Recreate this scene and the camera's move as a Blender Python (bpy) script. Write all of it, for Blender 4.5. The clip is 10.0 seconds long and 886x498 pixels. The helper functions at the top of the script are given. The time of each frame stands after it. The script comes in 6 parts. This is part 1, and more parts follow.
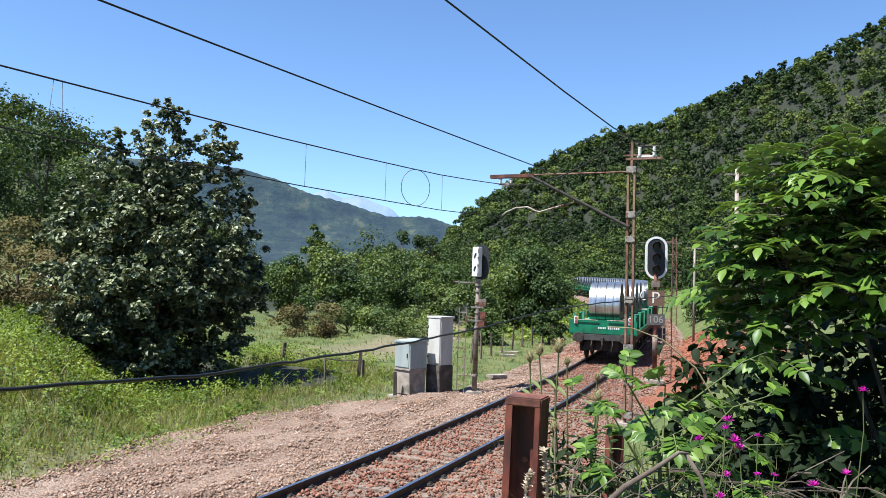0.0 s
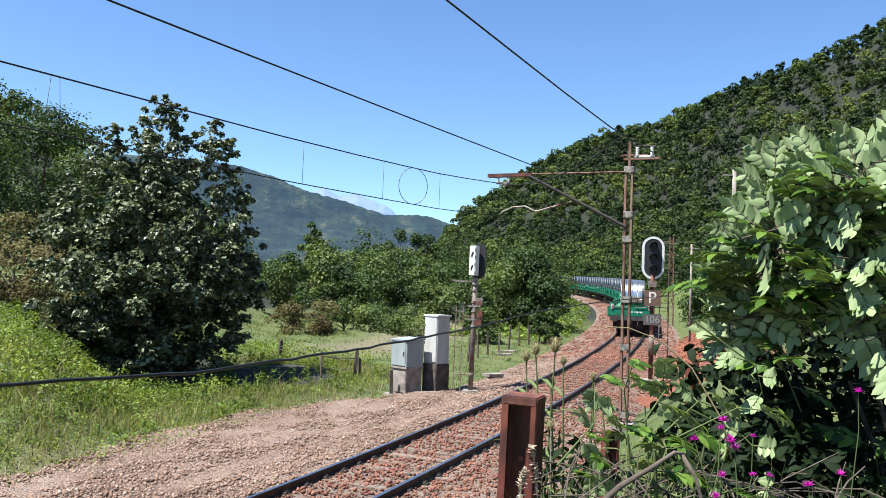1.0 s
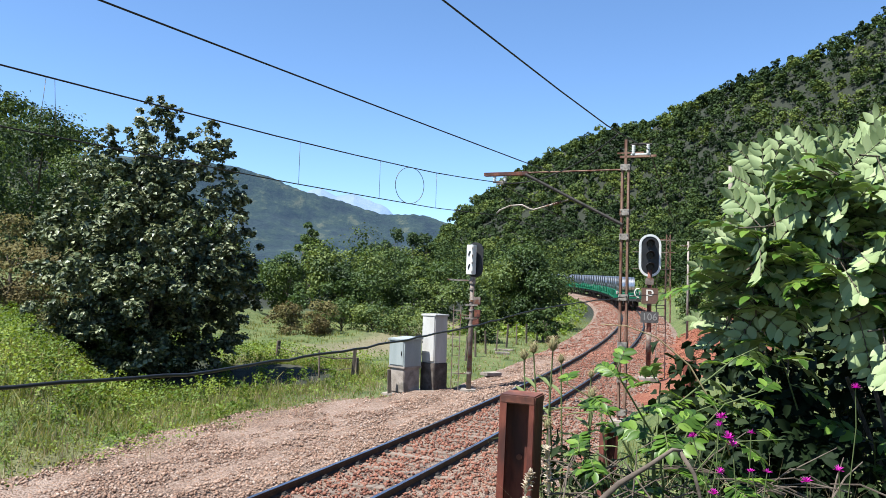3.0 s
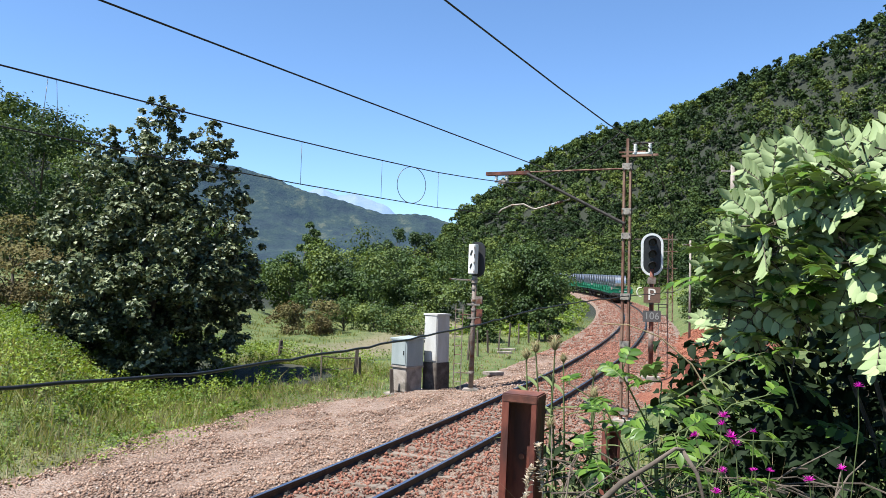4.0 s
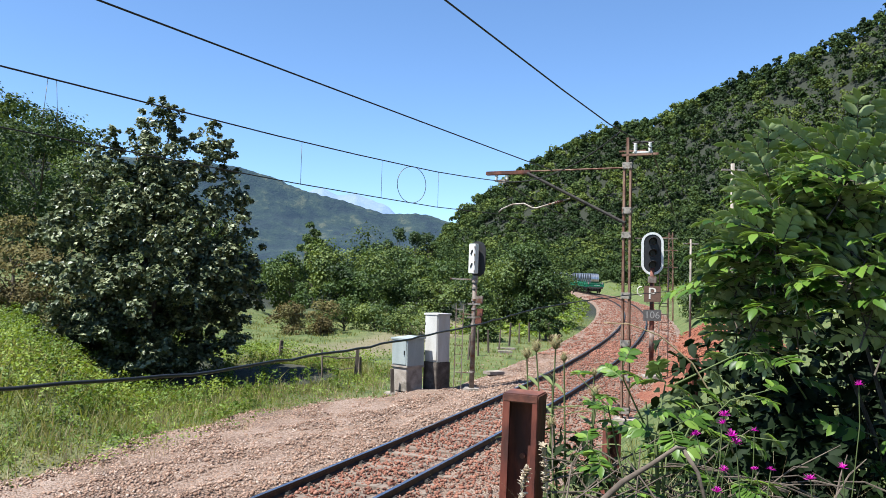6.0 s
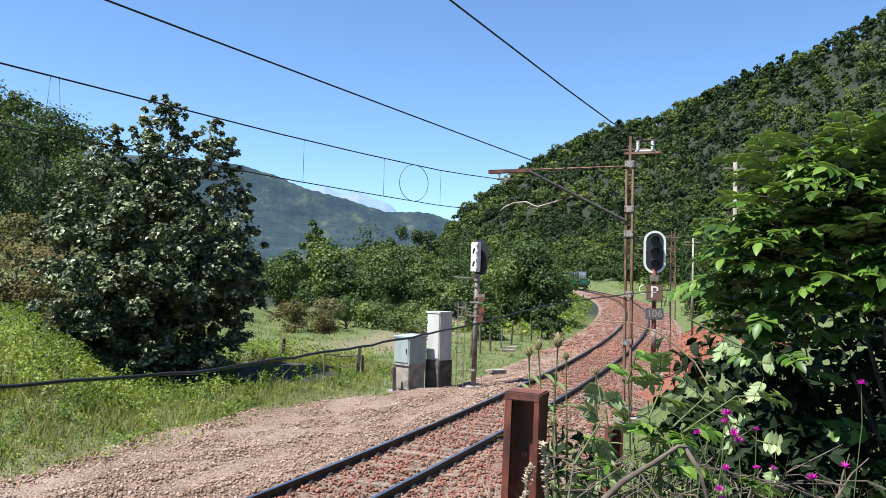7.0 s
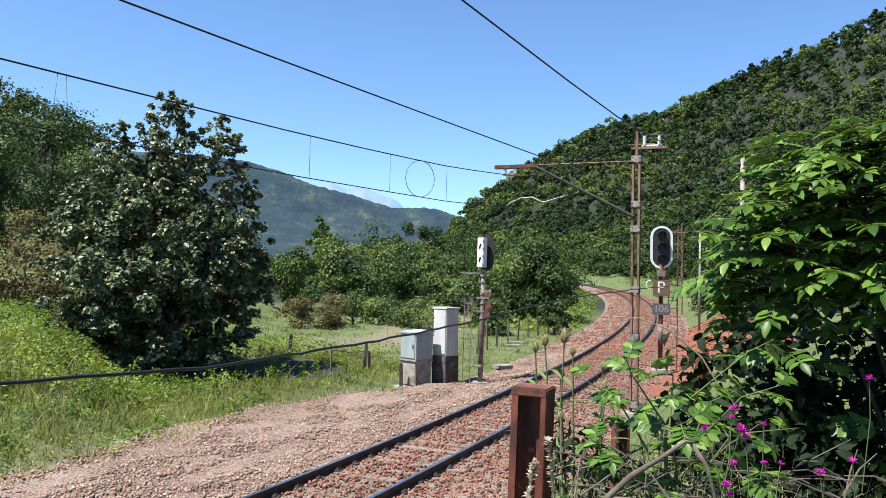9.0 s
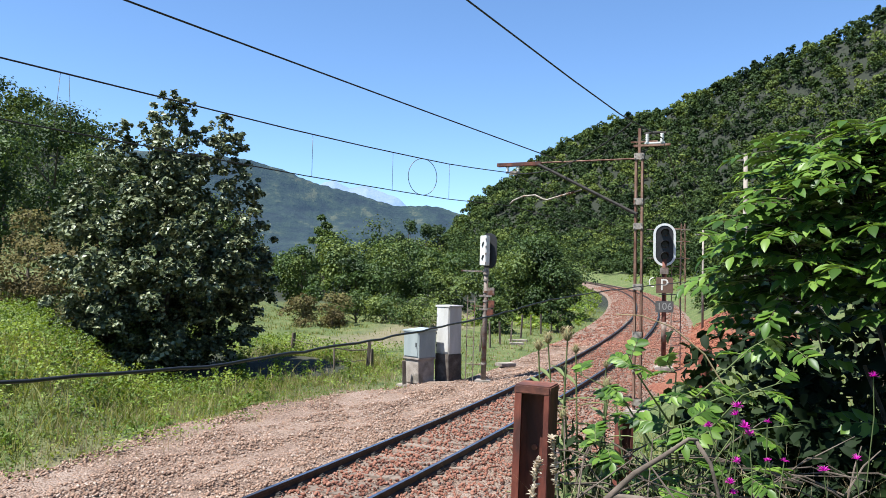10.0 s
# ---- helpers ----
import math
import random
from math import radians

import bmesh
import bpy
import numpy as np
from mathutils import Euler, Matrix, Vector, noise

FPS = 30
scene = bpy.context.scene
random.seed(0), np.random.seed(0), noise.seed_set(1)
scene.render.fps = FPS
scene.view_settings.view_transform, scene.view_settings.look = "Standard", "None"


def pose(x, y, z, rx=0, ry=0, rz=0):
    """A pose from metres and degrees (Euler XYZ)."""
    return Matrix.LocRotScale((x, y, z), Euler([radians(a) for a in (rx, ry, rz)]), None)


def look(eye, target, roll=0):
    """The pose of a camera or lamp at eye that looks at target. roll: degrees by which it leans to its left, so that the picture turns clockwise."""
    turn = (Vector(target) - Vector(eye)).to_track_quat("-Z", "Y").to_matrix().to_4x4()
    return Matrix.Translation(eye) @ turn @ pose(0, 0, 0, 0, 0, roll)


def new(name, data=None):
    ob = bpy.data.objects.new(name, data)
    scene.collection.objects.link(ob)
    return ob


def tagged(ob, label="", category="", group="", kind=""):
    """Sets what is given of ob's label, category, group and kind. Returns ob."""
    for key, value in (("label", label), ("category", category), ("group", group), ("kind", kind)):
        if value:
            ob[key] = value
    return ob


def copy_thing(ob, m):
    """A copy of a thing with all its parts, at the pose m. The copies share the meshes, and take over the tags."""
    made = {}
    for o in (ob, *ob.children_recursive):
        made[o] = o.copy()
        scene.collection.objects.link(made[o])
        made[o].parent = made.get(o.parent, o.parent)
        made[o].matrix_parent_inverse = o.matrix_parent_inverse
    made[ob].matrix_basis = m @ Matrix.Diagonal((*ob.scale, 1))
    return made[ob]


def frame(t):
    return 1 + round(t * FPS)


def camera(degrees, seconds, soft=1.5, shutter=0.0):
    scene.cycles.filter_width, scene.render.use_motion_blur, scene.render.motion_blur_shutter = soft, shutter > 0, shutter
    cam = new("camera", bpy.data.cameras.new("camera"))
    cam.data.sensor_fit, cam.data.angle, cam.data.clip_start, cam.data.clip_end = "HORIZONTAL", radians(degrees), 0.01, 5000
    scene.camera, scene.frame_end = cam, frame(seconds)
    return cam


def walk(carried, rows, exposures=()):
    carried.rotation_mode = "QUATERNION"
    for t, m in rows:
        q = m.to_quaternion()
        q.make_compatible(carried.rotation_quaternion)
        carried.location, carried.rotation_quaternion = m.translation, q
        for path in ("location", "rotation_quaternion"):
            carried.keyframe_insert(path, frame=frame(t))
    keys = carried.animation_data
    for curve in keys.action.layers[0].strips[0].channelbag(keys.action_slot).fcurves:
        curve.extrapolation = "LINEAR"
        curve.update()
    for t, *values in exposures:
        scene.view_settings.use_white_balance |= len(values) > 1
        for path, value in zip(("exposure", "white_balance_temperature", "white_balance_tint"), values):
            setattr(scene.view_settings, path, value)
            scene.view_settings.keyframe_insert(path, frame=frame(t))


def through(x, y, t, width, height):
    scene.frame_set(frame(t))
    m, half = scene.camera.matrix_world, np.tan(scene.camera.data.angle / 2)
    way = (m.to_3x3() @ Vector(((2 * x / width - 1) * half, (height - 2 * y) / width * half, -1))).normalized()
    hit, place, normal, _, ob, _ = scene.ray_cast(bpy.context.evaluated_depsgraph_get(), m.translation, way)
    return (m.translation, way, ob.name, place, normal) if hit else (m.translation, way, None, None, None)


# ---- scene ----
# ---------------------------------------------------------------- camera
EYE = (0.0, 0.0, 3.49)
cam = camera(59.44, 10.0, soft=0.8)
# seconds, turn to the right, tilt upwards, roll (degrees)
VIEW = (
    (0, -0.017, 3.131, 1.763),
    (0.5, 0.012, 3.094, 2.411),
    (1, 0.194, 3.037, 2.140),
    (1.5, 0.296, 3.028, 1.840),
    (2, 0.430, 3.074, 1.696),
    (2.5, 0.447, 3.033, 1.719),
    (4, 0.272, 2.944, 1.575),
    (4.5, 0.262, 2.995, 1.497),
    (5, 0.328, 3.007, 1.570),
    (5.5, 0.330, 2.967, 1.436),
    (7, 0.093, 2.784, 1.501),
    (7.5, 0.000, 2.694, 1.486),
    (8, -0.131, 2.636, 1.568),
    (8.5, -0.244, 2.546, 1.555),
    (9, -0.365, 2.455, 1.383),
    (9.5, -0.448, 2.378, 1.268),
    (10, -0.567, 2.308, 1.225),
)


def view_pose(turn, tilt, roll):
    a, b = radians(turn), radians(tilt)
    ahead = Vector((math.sin(a) * math.cos(b), math.cos(a) * math.cos(b), math.sin(b)))
    return look(EYE, Vector(EYE) + ahead * 10.0, roll)


walk(cam, [(t, view_pose(a, b, c)) for t, a, b, c in VIEW], [(0, 1.43, 5700, 7), (10, 1.43, 5700, 7)])

# ---------------------------------------------------------------- light
SUN_EL, SUN_AZ = radians(63), radians(-118)
world = bpy.data.worlds.new("summer_sky")
scene.world = world
world.use_nodes = True
wn = world.node_tree.nodes
sky = wn.new("ShaderNodeTexSky")
sky.sky_type = "NISHITA"
sky.sun_disc = False
sky.sun_elevation, sky.sun_rotation = SUN_EL, SUN_AZ
sky.altitude, sky.air_density, sky.dust_density, sky.ozone_density = 1500, 1.0, 0.0, 3.2
wn["Background"].inputs["Strength"].default_value = 0.074
world.node_tree.links.new(sky.outputs[0], wn["Background"].inputs["Color"])
sun = new("sun", bpy.data.lights.new("sun", "SUN"))
sun.data.energy, sun.data.angle, sun.data.color = 5.0, radians(0.53), (1.0, 0.92, 0.78)
sun.matrix_world = look((math.sin(SUN_AZ) * math.cos(SUN_EL) * 50, math.cos(SUN_AZ) * math.cos(SUN_EL) * 50, math.sin(SUN_EL) * 50), (0, 0, 0))
scene.view_settings.exposure = 1.43

# ---------------------------------------------------------------- materials


def nodes_of(name):
    m = bpy.data.materials.new(name)
    m.use_nodes = True
    return m, m.node_tree.nodes, m.node_tree.links


def ramp_of(n, stops):
    r = n.new("ShaderNodeValToRGB")
    e = r.color_ramp.elements
    while len(e) < len(stops):
        e.new(0.5)
    for k, (p, c) in zip(e, stops):
        k.position, k.color = p, (*c, 1)
    return r


def surface(name, colors, scale=6.0, rough=0.7, metal=0.0, bump=0.3, fine=60.0, patch=None, patch_scale=1.2, streak=None, island=0.0, rnd=0.0, dist=0.01):
    """Two scales of noise over a colour ramp, optional patches (rust, stains), relief."""
    m, n, l = nodes_of(name)
    b = n["Principled BSDF"]
    co = n.new("ShaderNodeTexCoord")
    mp = n.new("ShaderNodeMapping")
    l.new(co.outputs["Object"], mp.inputs["Vector"])
    if streak:
        mp.inputs["Scale"].default_value = streak
    n1, n2 = n.new("ShaderNodeTexNoise"), n.new("ShaderNodeTexNoise")
    for q, s, d in ((n1, scale, 5), (n2, fine, 3)):
        q.inputs["Scale"].default_value, q.inputs["Detail"].default_value = s, d
        l.new(mp.outputs[0], q.inputs["Vector"])
    add = n.new("ShaderNodeMath")
    add.operation = "MULTIPLY_ADD"
    add.inputs[1].default_value = 0.45
    l.new(n2.outputs["Fac"], add.inputs[0])
    l.new(n1.outputs["Fac"], add.inputs[2])
    last = add
    for amount, node, sock in ((island, "ShaderNodeNewGeometry", "Random Per Island"), (rnd, "ShaderNodeObjectInfo", "Random")):
        if amount:
            g, w = n.new(node), n.new("ShaderNodeMath")
            w.operation = "MULTIPLY_ADD"
            w.inputs[1].default_value = amount
            l.new(g.outputs[sock], w.inputs[0])
            l.new(last.outputs[0], w.inputs[2])
            last = w
    top = 0.95 + island + rnd
    k = len(colors)
    r = ramp_of(n, [(0.45 + (min(top, 1.0) - 0.45) * i / max(1, k - 1), c) for i, c in enumerate(colors)])
    sc = n.new("ShaderNodeMapRange")
    sc.inputs["From Min"].default_value, sc.inputs["From Max"].default_value = 0.5, 0.95 + island + rnd
    sc.inputs["To Min"].default_value = 0.45
    l.new(last.outputs[0], sc.inputs["Value"])
    l.new(sc.outputs[0], r.inputs[0])
    out = r.outputs[0]
    if patch:
        n3 = n.new("ShaderNodeTexNoise")
        n3.inputs["Scale"].default_value, n3.inputs["Detail"].default_value = patch_scale, 8
        l.new(mp.outputs[0], n3.inputs["Vector"])
        pr = ramp_of(n, [(0.52, (0, 0, 0)), (0.62, (1, 1, 1))])
        l.new(n3.outputs["Fac"], pr.inputs[0])
        mx = n.new("ShaderNodeMix")
        mx.data_type = "RGBA"
        l.new(pr.outputs[0], mx.inputs["Factor"])
        l.new(out, mx.inputs["A"])
        mx.inputs["B"].default_value = (*patch, 1)
        out = mx.outputs["Result"]
    l.new(out, b.inputs["Base Color"])
    b.inputs["Roughness"].default_value, b.inputs["Metallic"].default_value = rough, metal
    if bump:
        bp = n.new("ShaderNodeBump")
        bp.inputs["Strength"].default_value, bp.inputs["Distance"].default_value = bump, dist
        l.new(add.outputs[0], bp.inputs["Height"])
        l.new(bp.outputs[0], b.inputs["Normal"])
    return m


def leafy(name, dark, mid, light, rough=0.45, through=0.35, tint=False):
    """Leaf: glossy skin over a translucent blade, each leaf of a slightly different green."""
    m, n, l = nodes_of(name)
    b, out = n["Principled BSDF"], n["Material Output"]
    g = n.new("ShaderNodeNewGeometry")
    r = ramp_of(n, [(0.0, dark), (0.55, mid), (1.0, light)])
    src = g.outputs["Random Per Island"]
    if tint:
        at = n.new("ShaderNodeAttribute")
        at.attribute_name = "tint"
        w = n.new("ShaderNodeMath")
        w.operation = "MULTIPLY_ADD"
        w.inputs[1].default_value = 0.3
        l.new(src, w.inputs[0])
        l.new(at.outputs["Fac"], w.inputs[2])
        src = w.outputs[0]
    l.new(src, r.inputs[0])
    l.new(r.outputs[0], b.inputs["Base Color"])
    b.inputs["Roughness"].default_value = rough
    b.inputs["Specular IOR Level"].default_value = 0.15 if rough >= 0.7 else 0.3
    tr = n.new("ShaderNodeBsdfTranslucent")
    hs = n.new("ShaderNodeHueSaturation")
    hs.inputs["Hue"].default_value, hs.inputs["Saturation"].default_value, hs.inputs["Value"].default_value = 0.48, 1.1, 1.7
    l.new(r.outputs[0], hs.inputs["Color"])
    l.new(hs.outputs[0], tr.inputs["Color"])
    mx = n.new("ShaderNodeMixShader")
    mx.inputs[0].default_value = through
    l.new(b.outputs[0], mx.inputs[1])
    l.new(tr.outputs[0], mx.inputs[2])
    l.new(mx.outputs[0], out.inputs["Surface"])
    return m


def plain(name, color, rough=0.5, metal=0.0, emit=0.0):
    m, n, l = nodes_of(name)
    b = n["Principled BSDF"]
    b.inputs["Base Color"].default_value = (*color, 1)
    b.inputs["Roughness"].default_value, b.inputs["Metallic"].default_value = rough, metal
    if emit:
        b.inputs["Emission Color"].default_value, b.inputs["Emission Strength"].default_value = (*color, 1), emit
    return m


def ground_material():
    m, n, l = nodes_of("meadow_ground")
    b = n["Principled BSDF"]
    co = n.new("ShaderNodeTexCoord")
    cols = []
    for scale, stops in ((1.1, [(0.3, (0.029, 0.0465, 0.0096)), (0.5, (0.0696, 0.093, 0.0192)), (0.7, (0.128, 0.124, 0.045))]),
                         (2.2, [(0.35, (0.115, 0.092, 0.052)), (0.55, (0.15, 0.125, 0.075)), (0.75, (0.10, 0.105, 0.04))])):
        t = n.new("ShaderNodeTexNoise")
        t.inputs["Scale"].default_value, t.inputs["Detail"].default_value, t.inputs["Roughness"].default_value = scale, 9, 0.7
        l.new(co.outputs["Object"], t.inputs["Vector"])
        r = ramp_of(n, stops)
        l.new(t.outputs["Fac"], r.inputs[0])
        cols.append((r, t))
    at = n.new("ShaderNodeAttribute")
    at.attribute_name = "bare"
    w = n.new("ShaderNodeMath")
    w.operation = "MULTIPLY_ADD"
    w.inputs[1].default_value, w.inputs[2].default_value = 0.8, -0.4
    l.new(cols[0][1].outputs["Fac"], w.inputs[0])
    s = n.new("ShaderNodeMath")
    l.new(w.outputs[0], s.inputs[0])
    l.new(at.outputs["Fac"], s.inputs[1])
    s.use_clamp = True
    mx = n.new("ShaderNodeMix")
    mx.data_type = "RGBA"
    l.new(s.outputs[0], mx.inputs["Factor"])
    l.new(cols[0][0].outputs[0], mx.inputs["A"])
    l.new(cols[1][0].outputs[0], mx.inputs["B"])
    # dark ground: leaf litter in the woods, painted shade under the big tree
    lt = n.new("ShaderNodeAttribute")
    lt.attribute_name = "litter_shade"
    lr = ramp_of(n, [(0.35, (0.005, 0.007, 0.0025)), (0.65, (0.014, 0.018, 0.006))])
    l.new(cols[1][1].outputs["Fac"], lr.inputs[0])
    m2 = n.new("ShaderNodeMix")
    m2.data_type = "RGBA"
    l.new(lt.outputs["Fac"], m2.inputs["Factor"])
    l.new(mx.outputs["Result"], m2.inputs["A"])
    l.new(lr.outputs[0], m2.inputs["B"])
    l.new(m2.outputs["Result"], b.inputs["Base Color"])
    b.inputs["Roughness"].default_value = 0.95
    f = n.new("ShaderNodeTexNoise")
    f.inputs["Scale"].default_value, f.inputs["Detail"].default_value = 14, 8
    l.new(co.outputs["Object"], f.inputs["Vector"])
    bp = n.new("ShaderNodeBump")
    bp.inputs["Strength"].default_value, bp.inputs["Distance"].default_value = 0.9, 0.08
    l.new(f.outputs["Fac"], bp.inputs["Height"])
    l.new(bp.outputs[0], b.inputs["Normal"])
    return m


def stone_material(name, colors, scale):
    """Broken stone: cells of differing tone with dark joints between."""
    m, n, l = nodes_of(name)
    b = n["Principled BSDF"]
    co = n.new("ShaderNodeTexCoord")
    v = n.new("ShaderNodeTexVoronoi")
    v.inputs["Scale"].default_value = scale
    l.new(co.outputs["Object"], v.inputs["Vector"])
    sp = n.new("ShaderNodeSeparateColor")
    l.new(v.outputs["Color"], sp.inputs[0])
    big = n.new("ShaderNodeTexNoise")
    big.inputs["Scale"].default_value, big.inputs["Detail"].default_value = 0.6, 6
    l.new(co.outputs["Object"], big.inputs["Vector"])
    w = n.new("ShaderNodeMath")
    w.operation = "MULTIPLY_ADD"
    w.inputs[1].default_value = 0.55
    l.new(sp.outputs[0], w.inputs[0])
    l.new(big.outputs["Fac"], w.inputs[2])
    r = ramp_of(n, [(0.3 + 0.7 * i / (len(colors) - 1), c) for i, c in enumerate(colors)])
    l.new(w.outputs[0], r.inputs[0])
    d = ramp_of(n, [(0.0, (1, 1, 1)), (0.5, (0.8, 0.8, 0.8)), (0.9, (0.3, 0.27, 0.25))])
    l.new(v.outputs["Distance"], d.inputs[0])
    mx = n.new("ShaderNodeMix")
    mx.data_type, mx.blend_type = "RGBA", "MULTIPLY"
    mx.inputs["Factor"].default_value = 0.8
    l.new(r.outputs[0], mx.inputs["A"])
    l.new(d.outputs[0], mx.inputs["B"])
    l.new(mx.outputs["Result"], b.inputs["Base Color"])
    b.inputs["Roughness"].default_value = 0.9
    bp = n.new("ShaderNodeBump")
    bp.invert = True
    bp.inputs["Strength"].default_value, bp.inputs["Distance"].default_value = 1.0, 0.04
    l.new(v.outputs["Distance"], bp.inputs["Height"])
    l.new(bp.outputs[0], b.inputs["Normal"])
    return m


M_GROUND = ground_material()
M_BALLAST = stone_material("ballast_bed", [(0.045, 0.027, 0.019), (0.14, 0.085, 0.058), (0.22, 0.14, 0.098), (0.30, 0.22, 0.175)], 26)
M_STONE = surface("ballast_stone", [(0.045, 0.027, 0.019), (0.18, 0.102, 0.066), (0.265, 0.17, 0.12), (0.38, 0.31, 0.26)], 3, 0.85, bump=0.3, island=1.0)
M_REDSTONES = surface("reddish_ballast_stone", [(0.0391, 0.0139, 0.0088), (0.14, 0.0471, 0.0258), (0.201, 0.082, 0.0497), (0.257, 0.135, 0.096)], 3, 0.85, bump=0.3, island=0.9)
M_REDLUMP = surface("red_spoil_stone", [(0.0462, 0.0135, 0.0069), (0.158, 0.0442, 0.0193), (0.218, 0.0702, 0.0345), (0.277, 0.125, 0.0713)], 3, 0.85, bump=0.3, island=0.9)
M_WEED = leafy("bright_weed_leaves", (0.0504, 0.0873, 0.0106), (0.108, 0.163, 0.0198), (0.194, 0.243, 0.0429), 0.6, 0.28, tint=True)
M_REDSTONE = stone_material("red_gravel", [(0.0594, 0.0156, 0.0069), (0.158, 0.0416, 0.0184), (0.211, 0.0624, 0.0285), (0.251, 0.104, 0.0552)], 18)
M_RAIL = surface("rail_steel", [(0.0228, 0.0143, 0.0117), (0.0455, 0.0292, 0.0228), (0.0715, 0.0455, 0.0325)], 8, 0.6, 0.3, bump=0.2)
M_RAILTOP = surface("polished_rail_head", [(0.16, 0.17, 0.22), (0.28, 0.29, 0.33)], 8, 0.25, 0.9, bump=0.05)
M_SLEEPER = surface("old_timber_sleeper", [(0.0744, 0.0493, 0.0364), (0.149, 0.11, 0.084), (0.223, 0.18, 0.146)], 4, 0.9, bump=0.5, rnd=0.25, streak=(0.6, 6, 6))
M_RUST = surface("rusty_steel", [(0.036, 0.013, 0.0091), (0.104, 0.0324, 0.0196), (0.176, 0.0612, 0.035)], 7, 0.8, 0.1, bump=0.4, patch=(0.06, 0.0216, 0.0168), patch_scale=5)
M_POSTRUST = surface("deep_red_rust", [(0.045, 0.0112, 0.0075), (0.117, 0.0256, 0.015), (0.18, 0.048, 0.027)], 9, 0.75, 0.1, bump=0.5, patch=(0.054, 0.016, 0.0112), patch_scale=7, streak=(1, 1, 0.35))
M_MAST = surface("weathered_mast_steel", [(0.075, 0.0396, 0.0279), (0.165, 0.0891, 0.0589), (0.24, 0.145, 0.105)], 9, 0.8, 0.1, bump=0.3, patch=(0.09, 0.0297, 0.0155), patch_scale=3.5, streak=(1, 1, 0.3))
M_GALV = surface("weathered_galvanised_steel", [(0.136, 0.116, 0.099), (0.248, 0.215, 0.182), (0.341, 0.302, 0.264)], 9, 0.6, 0.4, bump=0.2, patch=(0.136, 0.0696, 0.0385), patch_scale=4)
M_POLE = surface("grey_signal_post_paint", [(0.0858, 0.062, 0.051), (0.158, 0.124, 0.102), (0.224, 0.186, 0.156)], 8, 0.7, 0.1, bump=0.3, patch=(0.112, 0.0434, 0.024), patch_scale=3)
M_WIRE = plain("dark_wire", (0.012, 0.011, 0.012), 0.6, 0.2)
M_COPPER = surface("aged_bronze_wire", [(0.05, 0.04, 0.03), (0.12, 0.10, 0.08)], 20, 0.5, 0.6, bump=0)
M_CABLE = surface("black_rubber_cable", [(0.004, 0.004, 0.005), (0.011, 0.011, 0.012)], 15, 0.5, bump=0.2)
M_BLACK = surface("matt_black_paint", [(0.006, 0.006, 0.007), (0.014, 0.014, 0.016)], 10, 0.6, bump=0.1)
M_WHITE = surface("white_enamel", [(0.508, 0.508, 0.492), (0.656, 0.656, 0.64)], 9, 0.45, bump=0.05, patch=(0.541, 0.533, 0.508), patch_scale=5)
M_LENS = plain("unlit_lens_glass", (0.02, 0.022, 0.025), 0.08)
M_CABINET = surface("painted_steel_cabinet", [(0.36, 0.34, 0.32), (0.43, 0.415, 0.39), (0.48, 0.465, 0.445)], 3, 0.6, bump=0.1, patch=(0.40, 0.37, 0.33), patch_scale=2.2, streak=(1, 1, 0.25))
M_CABGREY = surface("grey_cabinet_paint", [(0.216, 0.245, 0.244), (0.288, 0.313, 0.31)], 3, 0.6, bump=0.08, streak=(1, 1, 0.25))
# base colour holds the shade of the grey cabinet as well as stains
M_DARKBASE = surface("stained_shade_dark_base", [(0.03, 0.024, 0.02), (0.07, 0.055, 0.045), (0.12, 0.10, 0.085)], 4, 0.9, bump=0.4, patch=(0.05, 0.035, 0.028), patch_scale=3)
M_CONCRETE = surface("old_concrete", [(0.158, 0.13, 0.108), (0.251, 0.211, 0.18), (0.317, 0.273, 0.24)], 3, 0.95, bump=0.5, patch=(0.132, 0.112, 0.09), patch_scale=2)
M_GREEN = surface("green_wagon_paint", [(0, 0.093, 0.042), (0.00264, 0.13, 0.06), (0.0099, 0.161, 0.078)], 3, 0.5, bump=0.08, patch=(0.0099, 0.0868, 0.042), patch_scale=1.5)
M_UNDER = surface("grimy_underframe", [(0.0084, 0.007, 0.0063), (0.0245, 0.0196, 0.0168), (0.042, 0.0336, 0.028)], 8, 0.85, bump=0.4)
M_BEAM = surface("grimy_headstock_grey", [(0.028, 0.0252, 0.0238), (0.056, 0.0532, 0.0504)], 5, 0.7, bump=0.2)
M_COIL = surface("rolled_sheet_steel", [(0.34, 0.33, 0.32), (0.66, 0.64, 0.61)], 1.5, 0.30, 0.95, bump=0.05, streak=(6, 1, 1))
M_COILEND = surface("coil_end_windings", [(0.05, 0.055, 0.065), (0.16, 0.17, 0.19)], 20, 0.5, 0.8, bump=0.3)
M_STRAP = plain("steel_strap", (0.05, 0.05, 0.055), 0.4, 0.7)
M_TAIL = plain("tail_disc_red", (0.30, 0.03, 0.03), 0.5)
M_SIGN = surface("brown_sign_plate", [(0.085, 0.0467, 0.0298), (0.136, 0.0765, 0.051)], 12, 0.6, bump=0.1)
M_PLATE = surface("grey_number_plate", [(0.054, 0.051, 0.048), (0.096, 0.09, 0.084)], 12, 0.6, bump=0.1)
M_LETTER = plain("cream_letter_paint", (0.612, 0.578, 0.51), 0.6)
M_FADED = plain("faded_grey_letter_paint", (0.238, 0.231, 0.217), 0.6)
M_INSUL = plain("white_porcelain", (0.576, 0.56, 0.528), 0.2)
M_BARK = surface("bark", [(0.035, 0.028, 0.021), (0.077, 0.0595, 0.042), (0.119, 0.098, 0.077)], 8, 0.95, bump=0.8, streak=(3, 3, 0.6))
